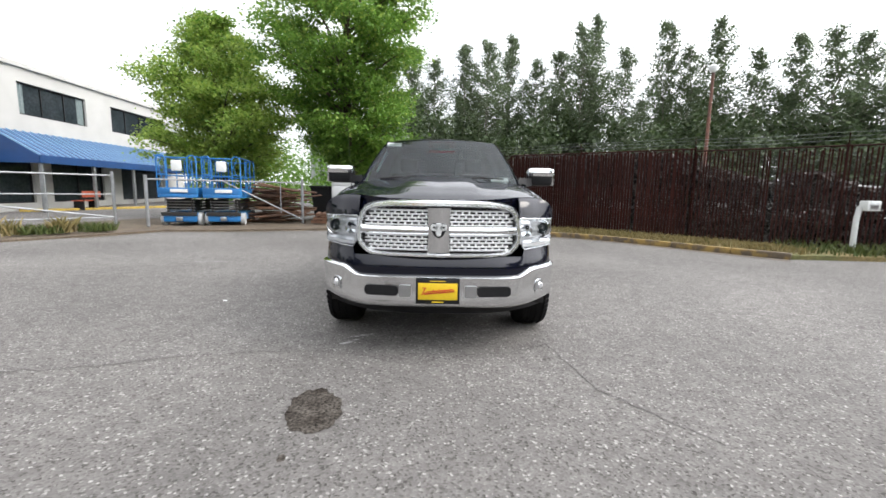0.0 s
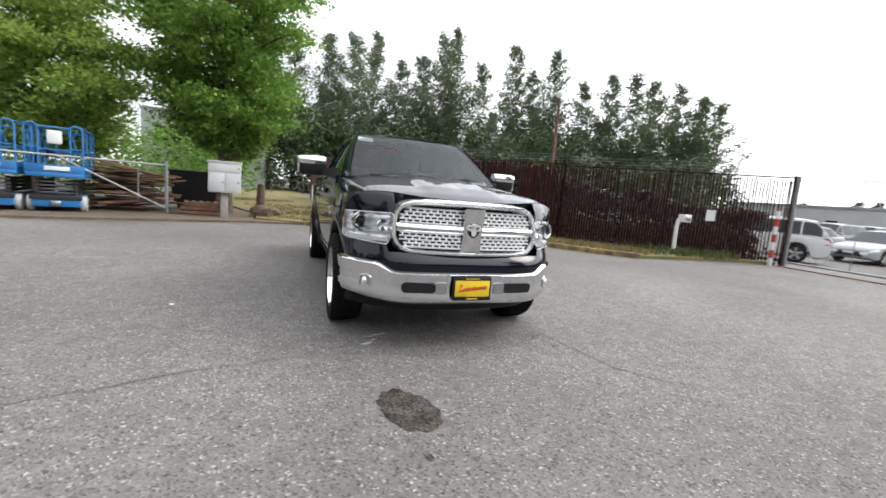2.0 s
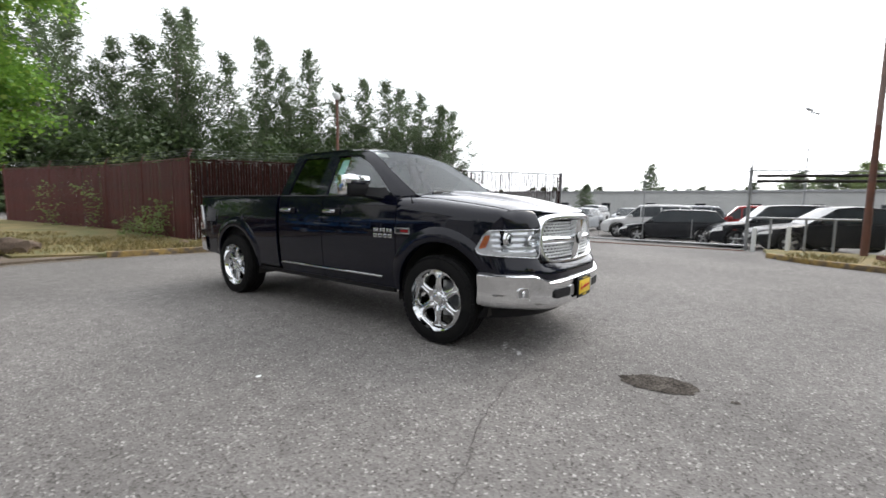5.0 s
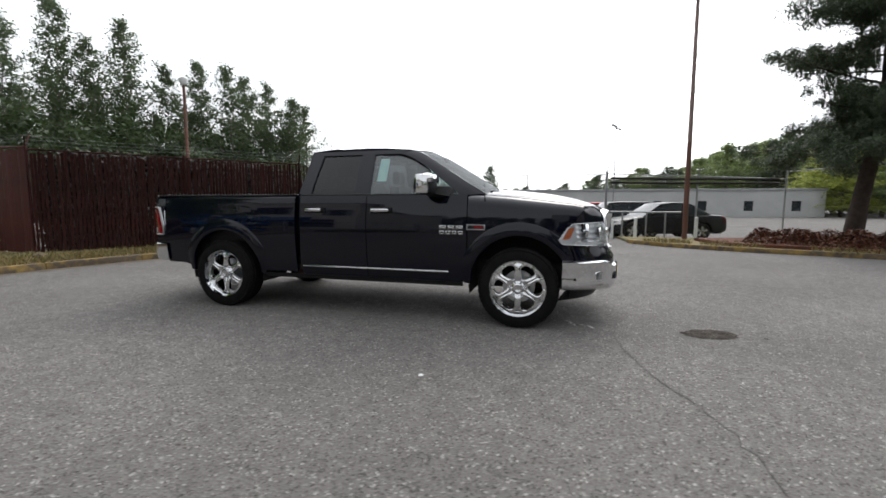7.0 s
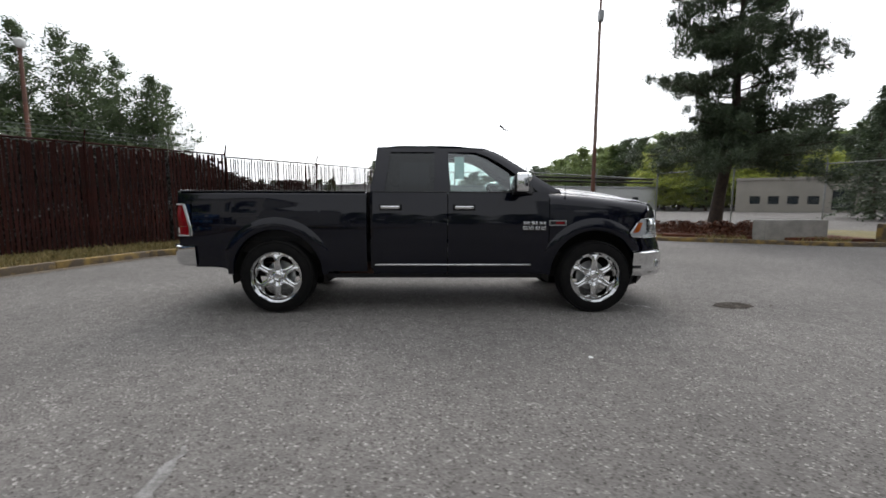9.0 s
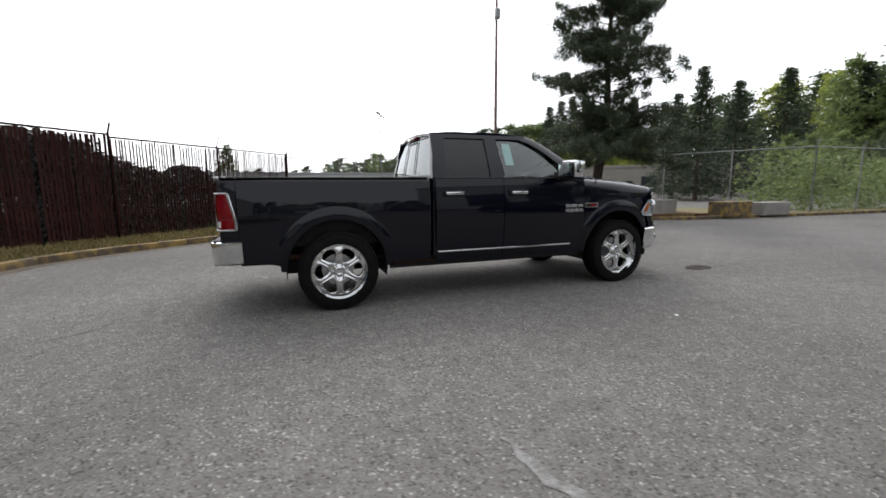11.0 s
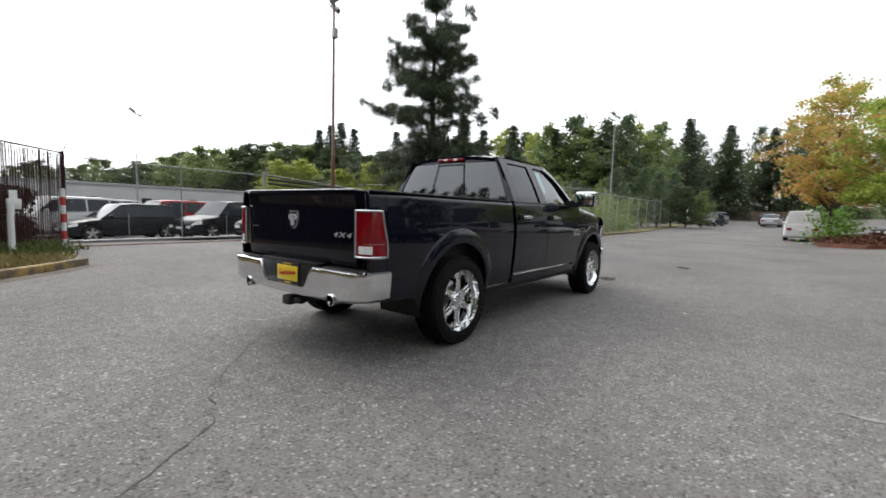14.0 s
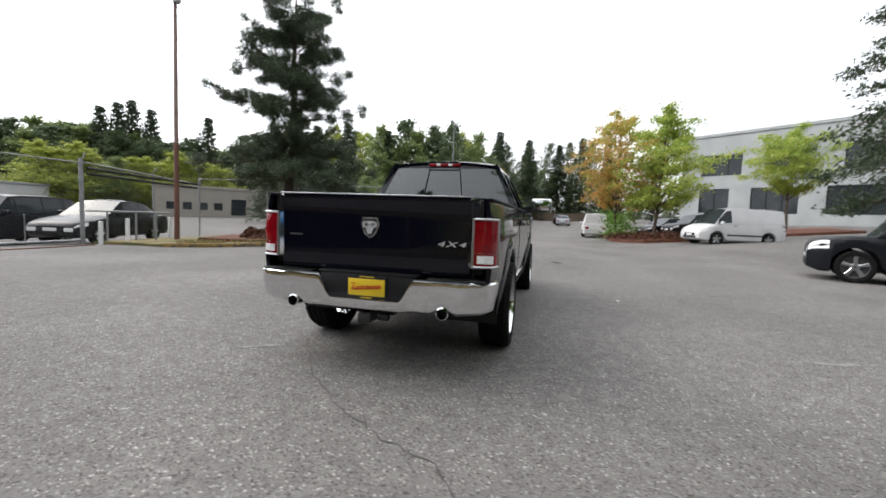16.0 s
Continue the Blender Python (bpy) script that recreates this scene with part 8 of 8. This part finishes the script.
        part("mirror_cap", bm, "chrome", mi, "chrome mirror cap")
        bm = B()
        box(bm, s * 1.035, s * 1.275, -0.797, -0.793, 1.37, 1.515, 0.002)
        part("mirror_glass", bm, "chrome", mi)
        bm = B()
        loft(bm, [[(s * 0.88, y, z) for y, z in ((-1.12, 1.315), (-0.84, 1.315), (-0.84, 1.425), (-1.06, 1.435))], [(s * 0.97, y, z) for y, z in ((-1.04, 1.335), (-0.84, 1.335), (-0.84, 1.425), (-1.02, 1.43))], [(s * 1.06, y, z) for y, z in ((-0.95, 1.352), (-0.83, 1.352), (-0.83, 1.43), (-0.95, 1.43))]])
        part("mirror_arm", bm, "plastic", mi)
    roof_z = lambda x, y: 1.886 + 0.045 * (1 - (abs(x) / 0.665) ** 2.2) - 0.040 * max(0.0, (-0.15 - y) / 0.45) ** 2 - 0.038 * max(0.0, (y - 0.35) / 0.33) ** 2
    bm = B()
    strip(bm, lambda u, v: (v * 0.668, lerp(-0.55 - 0.10 * (1 - v * v), 0.68 + 0.02 * (1 - v * v), u), roof_z(v * 0.668, lerp(-0.62, 0.66, u))), list(np.linspace(0, 1, 18)), list(np.linspace(-1, 1, 25)))
    thicken(bm, (0, 0, -0.03))
    part("roof", bm, "paint", T)
    bm = B()
    def shield(u, v):
        """The windshield's face: u up, v across."""
        x, y, z = pillar_top(u)
        k = 1 - v * v
        return (v * (x - 0.012), y - lerp(0.13, 0.09, u) * k, z - 0.004 + k * (lerp(0.006, roof_z(0, -0.60) - UZ[-1] - 0.006, u)))
    strip(bm, shield, list(np.linspace(0, 1, 16)), list(np.linspace(-1, 1, 21)))
    outward(bm)
    w = part("windshield", bm, "glass", T)
    w.visible_shadow = False
    for nm, mt, x, u, wd, hg in (("inspection_sticker", "paper", -0.56, 0.74, 0.085, 0.035), ("dash_paper", "paper", 0.63, 0.06, 0.09, 0.03)):
        bm = B()
        _, yy, zz = shield(u, x / 0.72)
        box(bm, x - wd, x + wd, -0.002, 0.002, -hg, hg, 0, Matrix.Translation((x * 0, yy + 0.022, zz - 0.012)) @ Matrix.Rotation(radians(-50), 4, "X"))
        part(nm, bm, mt, T, "white paper sticker behind the windshield")
    # window sheet in the passenger's side window
    bm = B()
    strip(bm, lambda u, v: (-(gx(lerp(1.50, 1.76, v)) - 0.024), lerp(-0.20, -0.31, u), lerp(1.50, 1.76, v)), [0, 1], list(np.linspace(0, 1, 6)))
    thicken(bm, (0.002, 0, 0))
    part("window_sheet", bm, "paper_teal", T, "printed price sheet in the side window")
    # back of the cab
    back_y = lambda z: 0.745 - 0.088 * max(0, (z - 1.352) / 0.5) ** 1.2
    bm = B()
    for x0, x1, z0, z1 in ((-0.93, 0.93, 0.50, 1.36),):
        strip(bm, lambda u, v: (lerp(-1, 1, u) * 0.925, 0.742 - 0.0 * v, lerp(z0, z1, v)), list(np.linspace(0, 1, 9)), [0, 0.5, 1])
    thicken(bm, (0, -0.03, 0))
    part("cab_back", bm, "paint", T)
    bm = B()
    def back(u, z, inset=0.0):
        return (u * (gx(z) - 0.005), back_y(z) + 0.025 * (1 - u * u) + inset, z)
    for u0, u1, z0, z1 in ((-1, -0.92, 1.352, 1.868), (0.92, 1, 1.352, 1.868), (-0.92, 0.92, 1.826, 1.868), (-0.92, 0.92, 1.352, 1.390)):
        strip(bm, lambda u, v: back(lerp(u0, u1, u), lerp(z0, z1, v)), list(np.linspace(0, 1, 9)), list(np.linspace(0, 1, 7)))
    thicken(bm, (0, -0.03, 0))
    part("rear_window_frame", bm, "paint", T)
    bm = B()
    strip(bm, lambda u, v: back(lerp(-0.93, 0.93, u), lerp(1.38, 1.838, v), -0.012), list(np.linspace(0, 1, 15)), list(np.linspace(0, 1, 7)))
    outward(bm)
    w = part("rear_window", bm, "rear_glass", T)
    w.visible_shadow = False
    bm = B()
    for u in (-0.28, 0.28):
        tube(bm, [back(u, z, 0.0) for z in (1.40, 1.6, 1.82)], 0.005, 6)
    tube(bm, [back(u, 1.80, 0.0) for u in (-0.28, 0, 0.28)], 0.006, 6)
    part("sliding_window_frame", bm, "plastic", T)
    bm = B()
    box(bm, -0.20, 0.20, 0.665, 0.708, 1.836, 1.880, 0.014)
    bl = part("high_brake_light", bm, "red_lens", T, "red high brake light")
    bm = B()
    for s in (-1, 1):
        box(bm, s * 0.05, s * 0.10, 0.707, 0.712, 1.846, 1.872, 0.002)
    part("cargo_lamp", bm, "white_lens", bl)

    # bed
    bm = B()
    box(bm, -0.86, 0.86, 0.79, 2.80, 0.80, 0.84)
    bf = part("bed_floor", bm, "plastic", T)
    for i in range(9):
        x = -0.72 + 0.18 * i
        bm = B()
        box(bm, x - 0.03, x + 0.03, 0.80, 2.79, 0.842, 0.855)
        part("floor_rib", bm, "plastic", bf)
    bm = B()
    for s in (-1, 1):
        box(bm, s * 0.855, s * 0.830, 0.79, 2.83, 0.84, 1.342)
        box(bm, s * 0.83, s * 0.62, 1.40, 2.17, 0.84, 1.08, 0.03)
    box(bm, -0.86, 0.86, 0.785, 0.815, 0.84, 1.352)
    part("bed_lining", bm, "plastic", T)
    for s in (-1, 1):
        bm = B()
        box(bm, s * 0.925, s * 0.825, 0.80, 2.84, 1.347, 1.363, 0.007)
        part("bed_rail_cap", bm, "plastic", T)
    # tailgate
    bm = B()
    tg = ((0.775, 2.850), (0.782, 2.868), (0.80, 2.876), (0.92, 2.881), (1.05, 2.883), (1.18, 2.883), (1.262, 2.888), (1.315, 2.905), (1.342, 2.908), (1.357, 2.890), (1.357, 2.80))
    strip(bm, lambda u, v: (u * 0.772, v[1] - 0.02 * abs(u) ** 4, v[0]), list(np.linspace(-1, 1, 25)), tg)
    strip(bm, lambda u, v: (u * 0.772, 2.80, v), [-1, 1], [0.775, 1.357])
    for s in (-1, 1):
        vs = [bm.verts.new((s * 0.772, y - 0.02, z)) for z, y in tg] + [bm.verts.new((s * 0.772, 2.80, 0.775))]
        bm.faces.new(vs)
    tail = part("tailgate", bm, "paint", T)
    # added satin strip: sky reflection on the painted lip, made as a part
    bm = B()
    box(bm, -0.765, 0.765, 2.800, 2.912, 1.358, 1.368, 0.004)
    part("tailgate_sheen", bm, "satin", tail, "silver strip drawn for the sky's sheen on the tailgate's top edge")
    bm = B()
    outline(bm, [(-0.060, 0.075), (0.060, 0.075), (0.074, 0.02), (0.045, -0.055), (0, -0.085), (-0.045, -0.055), (-0.074, 0.02)], 0, 0.014)
    bmesh.ops.translate(bm, vec=(0, 2.882, 1.118), verts=bm.verts)
    bmesh.ops.bevel(bm, geom=bm.edges[:], offset=0.004, segments=2, affect="EDGES")
    em = part("tailgate_emblem", bm, "bright_trim", tail, "plain chrome shield badge")
    bm = B()
    outline(bm, [(-0.050, 0.060), (0.050, 0.060), (0.058, 0.020), (0.036, -0.042), (0, -0.066), (-0.036, -0.042), (-0.058, 0.020)], 0, 0.003)
    bmesh.ops.translate(bm, vec=(0, 2.8965, 1.118), verts=bm.verts)
    part("emblem_inset", bm, "plastic", em)
    bm = B()
    outline(bm, [(-0.022, 0.045), (0.022, 0.045), (0.030, 0.0), (0.016, -0.050), (-0.016, -0.050), (-0.030, 0.0)], 0, 0.004)
    for q in (-1, 1):
        lathe(bm, [(0.0, 0.024), (0.004, 0.022), (0.004, 0.010), (0.0, 0.008)], 16, "Y", (q * 0.034, 0.0, 0.020))
    bmesh.ops.translate(bm, vec=(0, 2.900, 1.118), verts=bm.verts)
    part("emblem_relief", bm, "reflector", em)
    script("badge_text", "4X4", 0.054, (-0.634, 2.889, 1.0), (90, 0, 180), "reflector", tail, "chrome 4X4 badge", 2.0)
    bm = B()
    box(bm, 0.58, 0.69, 2.880, 2.886, 1.03, 1.044, 0.003)
    part("trim_badge", bm, "satin_dark", tail, "small silver badge")
    # taillights
    for s in (-1, 1):
        slant = 0.0
        def corner(t, z, out=0.0):
            """Round the rear corner: t 0 at the tailgate, 1 on the side."""
            pts = ((0.788, 2.885), (0.86, 2.880), (0.925, 2.850), (0.950, 2.790), (0.955, 2.712))
            k = t * 4 * (1 - slant * max(0.0, (z - 0.95) / 0.276))
            i = min(3, int(k))
            x, y = lerp(pts[i][0], pts[i + 1][0], k - i), lerp(pts[i][1], pts[i + 1][1], k - i)
            return (s * (x + out * 0.7), y + out * 0.7, z)
        ts = list(np.linspace(0, 1, 17))
        bm = B()
        strip(bm, lambda u, v: corner(u, v, -0.006), ts, list(np.linspace(0.862, 1.212, 5)))
        part("rear_corner_panel", bm, "paint", T)
        slant = 0.20
        bm = B()
        strip(bm, lambda u, v: corner(u, v, 0.0), ts, list(np.linspace(0.862, 1.208, 9)))
        thicken(bm, (-s * 0.03, -0.03, 0))
        tl = part("tail_light", bm, "chrome", T, "red tail light in a chrome bezel")
        bm = B()
        strip(bm, lambda u, v: corner(0.03 + 0.94 * u, lerp(0.965, 1.202, v), 0.008 + 0.010 * math.sin(math.pi * v) * math.sin(math.pi * u)), ts, list(np.linspace(0, 1, 9)))
        thicken(bm, (-s * 0.012, -0.012, 0))
        part("red_lens", bm, "red_lens", tl)
        bm = B()
        edge = [corner(u, 0.864, 0.012) for u in ts] + [corner(1.0, z, 0.012) for z in np.linspace(0.90, 1.17, 6)] + [corner(u, 1.208, 0.012) for u in reversed(ts)] + [corner(0.0, z, 0.012) for z in np.linspace(1.17, 0.90, 6)] + [corner(0, 0.864, 0.012)]
        tube(bm, edge, 0.009, 7, False)
        part("chrome_bezel", bm, "satin", tl, "thin chrome bezel")
        bm = B()
        strip(bm, lambda u, v: corner(0.12 + 0.42 * u, lerp(0.890, 0.948, v), 0.016), ts, [0, 0.5, 1])
        thicken(bm, (-s * 0.012, -0.012, 0))
        part("reverse_lens", bm, "white_lens", tl)
        bm = B()
        strip(bm, lambda u, v: corner(0.03 + 0.94 * u, lerp(0.872, 0.962, v), 0.008), ts, [0, 0.5, 1])
        thicken(bm, (-s * 0.012, -0.012, 0))
        part("lower_red_lens", bm, "red_lens", tl)
    # rear bumper
    def rear_plan(t):
        a = abs(t)
        x = interp(a, (0, 0.62, 0.70, 0.76, 0.81, 0.86, 0.91, 1.05), (0, 0.79, 0.870, 0.915, 0.942, 0.957, 0.962, 0.962))
        y = interp(a, (0, 0.35, 0.62, 0.70, 0.76, 0.81, 0.86, 0.91, 1.05), (2.985, 2.982, 2.965, 2.945, 2.915, 2.880, 2.835, 2.78, 2.62))
        return (x if t > 0 else -x), y
    rt = lambda x: 0.755 - 0.168 * (1 - sstep(0.27, 0.39, abs(x)))
    rb = lambda x: 0.497 + 0.025 * sstep(0.6, 0.95, abs(x)) + (0.040 * max(0, 1 - ((abs(x) - 0.605) / 0.085) ** 2))
    bm = B()
    ts = sorted({*np.linspace(-1, 1, 121), *(s * v for s in (-1, 1) for v in (0.205, 0.215, 0.225, 0.24, 0.25, 0.26, 0.275, 0.29, 0.305))})
    def bump_r(t, v):
        x, y = rear_plan(t)
        xa, ya = rear_plan(t - 0.02)
        xb, yb = rear_plan(t + 0.02)
        d = math.hypot(xb - xa, yb - ya)
        nx, ny = -(yb - ya) / d, (xb - xa) / d
        return (x + nx * v[1], y + ny * v[1], lerp(rb(x), rt(x), v[0]))
    strip(bm, bump_r, ts, ((1.0, -0.06), (0.995, -0.014), (0.95, 0.003), (0.90, 0.004), (0.7, 0.002), (0.5, -0.002), (0.3, -0.007), (0.1, -0.014), (0.0, -0.05)))
    rbp = part("rear_bumper", bm, "chrome", T, "polished chrome rear bumper")
    bm = B()
    box(bm, -0.38, 0.38, 2.87, 2.945, 0.53, 0.765, 0.012)
    part("plate_recess", bm, "plastic", rbp, "black plate recess")
    bm = B()
    for s in (-1, 1):
        box(bm, s * 0.47, s * 0.90, 2.80, 2.935, 0.752, 0.764, 0.005)
    box(bm, -0.40, 0.40, 2.80, 2.95, 0.765, 0.778, 0.004)
    part("step_pad", bm, "plastic", rbp)
    plate(T, (-0.01, 2.953, 0.665), 180, "rear_plate")
    for s in (-1, 1):
        bm = B()
        lathe(bm, [(2.66, 0.040), (2.94, 0.043), (2.968, 0.047), (2.972, 0.040), (2.94, 0.037), (2.66, 0.036)], 24, "Y", (s * 0.605, 0, 0.520))
        ex = part("exhaust_tip", bm, "chrome", T, "round chrome exhaust tip")
        bm = B()
        lathe(bm, [(2.88, 0.036), (2.88, 0.001)], 20, "Y", (s * 0.605, 0, 0.520))
        part("exhaust_bore", bm, "dark", ex)
    bm = B()
    box(bm, -0.05, 0.05, 2.62, 2.97, 0.395, 0.470, 0.008)
    box(bm, -0.16, 0.16, 2.60, 2.75, 0.42, 0.47, 0.008)
    part("tow_hitch", bm, "dark", T)
    bm = B()
    box(bm, -0.19, -0.10, 2.90, 2.955, 0.42, 0.47, 0.01)
    part("trailer_socket", bm, "plastic", T)

    # below and within
    bm = B()
    for s in (-1, 1):
        box(bm, s * 0.38, s * 0.47, -2.45, 2.80, 0.47, 0.62, 0.01)
    box(bm, -0.88, 0.88, -1.20, 0.74, 0.45, 0.52)
    box(bm, -0.80, 0.80, 0.74, 2.80, 0.66, 0.80)
    box(bm, -0.62, 0.62, -2.45, -1.3, 0.40, 0.62, 0.02)
    part("chassis", bm, "dark", T)
    for yc in (FRONT_AXLE, REAR_AXLE):
        bm = B()
        tube(bm, [(-0.80, yc, 0.405), (0.80, yc, 0.405)], 0.055, 10)
        bmesh.ops.create_uvsphere(bm, u_segments=16, v_segments=10, radius=0.16, matrix=Matrix.Translation((0.0 if yc > 0 else -0.2, yc, 0.40)))
        part("axle", bm, "dark", T)
    bm = B()
    tube(bm, [(0.15, -0.9, 0.46), (0.10, 0.4, 0.45), (0.02, 1.7, 0.42)], 0.045, 8)
    part("drive_shaft", bm, "dark", T)
    bm = B()
    tube(bm, [(-0.55, -0.6, 0.43), (-0.5, 0.9, 0.42), (-0.30, 1.2, 0.42)], [0.04, 0.09, 0.09], 10)
    tube(bm, [(-0.30, 1.25, 0.44), (-0.55, 2.0, 0.52), (-0.605, 2.7, 0.515)], 0.035, 8)
    tube(bm, [(-0.30, 1.25, 0.44), (0.45, 2.2, 0.52), (0.605, 2.7, 0.515)], 0.035, 8)
    part("exhaust_pipe", bm, "rust", T)
    bm = B()
    for s in (-1, 1):
        tube(bm, [(s * 0.62, 2.45, 0.50), (s * 0.60, 1.785, 0.36), (s * 0.60, 1.1, 0.50)], 0.03, 6)
    part("leaf_spring", bm, "dark", T)
    bm = B()
    box(bm, -0.76, 0.76, -1.30, -0.88, 1.02, 1.33, 0.05)
    box(bm, -0.86, 0.86, -1.1, 0.70, 0.52, 0.60)
    part("dashboard", bm, "plastic", T)
    for s in (-1, 1):
        bm = B()
        box(bm, s * 0.20, s * 0.68, -0.55, -0.02, 0.80, 0.98, 0.05)
        box(bm, s * 0.20, s * 0.68, -0.06, 0.10, 0.92, 1.50, 0.05)
        box(bm, s * 0.32, s * 0.56, -0.02, 0.10, 1.52, 1.70, 0.04)
        part("front_seat", bm, "cloth", T)
    bm = B()
    box(bm, -0.70, 0.70, 0.30, 0.62, 0.78, 0.96, 0.04)
    box(bm, -0.70, 0.70, 0.56, 0.68, 0.92, 1.44, 0.04)
    for x in (-0.45, 0.45):
        box(bm, x - 0.13, x + 0.13, 0.56, 0.64, 1.46, 1.60, 0.03)
    part("rear_seat", bm, "cloth", T)
    bm = B()
    rings = []
    for k in range(25):
        a = 2 * math.pi * k / 24
        rings.append((0.42 + 0.19 * math.cos(a), -0.80 + 0.19 * math.sin(a) * 0.4, 1.28 + 0.19 * math.sin(a) * 0.92))
    tube(bm, rings, 0.016, 8, False)
    tube(bm, [(0.42, -0.80, 1.28), (0.42, -1.05, 1.15)], 0.03, 8)
    part("steering_wheel", bm, "plastic", T)
    bm = B()
    box(bm, -0.10, 0.10, -0.80, -0.77, 1.755, 1.815, 0.01)
    part("rear_view_mirror", bm, "plastic", T)
    # antenna on the passenger's fender, badges on the doors
    bm = B()
    tube(bm, [(-0.915, -1.44, 1.24), (-0.93, -1.43, 1.36), (-0.96, -1.41, 1.92)], [0.012, 0.0022, 0.0013], 6)
    part("antenna", bm, "plastic", T)
    for s in (-1, 1):
        for row, (n, z, hgt) in enumerate(((3, 1.008, 0.040), (4, 0.955, 0.036))):
            for k in range(n):
                w = 0.27 / n
                y = -0.955 - w * k
                bm = B()
                box(bm, s * 0.966, s * 0.974, y - w * 0.88, y - w * 0.70, z - hgt / 2, z + hgt / 2, 0.002)
                box(bm, s * 0.966, s * 0.974, y - w * 0.30, y - w * 0.12, z - hgt / 2, z + hgt / 2, 0.002)
                box(bm, s * 0.966, s * 0.974, y - w * 0.70, y - w * 0.30, z + hgt / 2 - 0.011, z + hgt / 2, 0.002)
                box(bm, s * 0.966, s * 0.974, y - w * 0.70, y - w * 0.30, z - hgt / 2 + (0 if row else 0.012), z - hgt / 2 + (0.011 if row else 0.022), 0.002)
                part("door_badge", bm, "chrome", T, "chrome block badge on the door")
        bm = B()
        for y0, y1, z0, z1 in ((-1.445, -1.255, 1.034, 1.042), (-1.445, -1.255, 0.986, 0.994), (-1.445, -1.436, 0.994, 1.034), (-1.264, -1.255, 0.994, 1.034)):
            box(bm, s * 0.958, s * 0.972, y0, y1, z0, z1, 0.001)
        fr = part("fender_badge", bm, "satin", T, "silver-framed dark red badge")
        bm = B()
        box(bm, s * 0.956, s * 0.969, -1.436, -1.264, 0.994, 1.034, 0.001)
        part("badge_field", bm, "plastic", fr)
        bm = B()
        box(bm, s * 0.960, s * 0.971, -1.425, -1.33, 1.001, 1.027, 0.001)
        part("badge_inlay", bm, "red_lens", fr)
    return T


def script(name, text, size, at, turn, material, parent, label="", wide=1.0):
    cu = bpy.data.curves.new(name, "FONT")
    cu.body, cu.size, cu.extrude, cu.align_x, cu.shear, cu.space_character = text, size, 0.003, "CENTER", 0.25, 1.25
    ob = new(name, cu)
    me = bpy.data.meshes.new_from_object(ob)
    bpy.data.objects.remove(ob)
    me.transform(Matrix.Diagonal((wide, 1, 1, 1)))
    me.materials.clear()
    me.materials.append(M[material])
    ob = new(name, me)
    ob.parent = parent
    ob.matrix_basis = pose(*at, *turn)
    if label:
        ob["label"] = label
    return ob


def plate(parent, at, turn, name):
    """A yellow dealer's plate in a black frame, with bars for its writing."""
    m = Matrix.Translation(at) @ Matrix.Rotation(radians(turn), 4, "Z")
    def piece(nm, mt, up, *boxes, label="", bev=0.003):
        bm = B()
        for q in boxes:
            box(bm, *q, bev)
        bmesh.ops.transform(bm, matrix=m, verts=bm.verts)
        return part(nm, bm, mt, up, label)
    f = piece(name, "plastic", parent, (-0.165, 0.165, -0.004, 0.012, -0.095, 0.095), label="yellow dealer plate in a black frame", bev=0.006)
    y = piece("plate_face", "yellow", f, (-0.148, 0.148, -0.008, -0.003, -0.062, 0.066), label="yellow plate face")
    bm = B()
    for k in range(17):
        x, low = -0.118 + 0.0145 * k, -0.026 + 0.0016 * k
        tall = 0.058 if k == 0 else 0.040 if k in (5, 8) else 0.022
        box(bm, -0.0035, 0.0035, -0.0105, -0.0075, 0, tall, 0, Matrix.Translation((x, 0, low)) @ Matrix.Rotation(0.42, 4, "Y"))
    for x0, x1, z0, turn in ((-0.118, -0.085, 0.026, 0.0), (-0.10, 0.12, -0.010, -0.11), (-0.08, 0.118, 0.006, -0.11)):
        box(bm, x0, x1, -0.0105, -0.0075, z0, z0 + 0.006, 0, Matrix.Rotation(turn, 4, "Y"))
    bmesh.ops.transform(bm, matrix=m, verts=bm.verts)
    part("red_writing_bars", bm, "red_ink", y, smooth=False)
    piece("frame_writing_bar", "yellow", f, (-0.045, 0.045, -0.0065, -0.003, -0.084, -0.074), bev=0)
    piece("frame_writing_bar", "yellow", f, (-0.06, 0.06, -0.0065, -0.003, 0.078, 0.084), bev=0)


pickup()
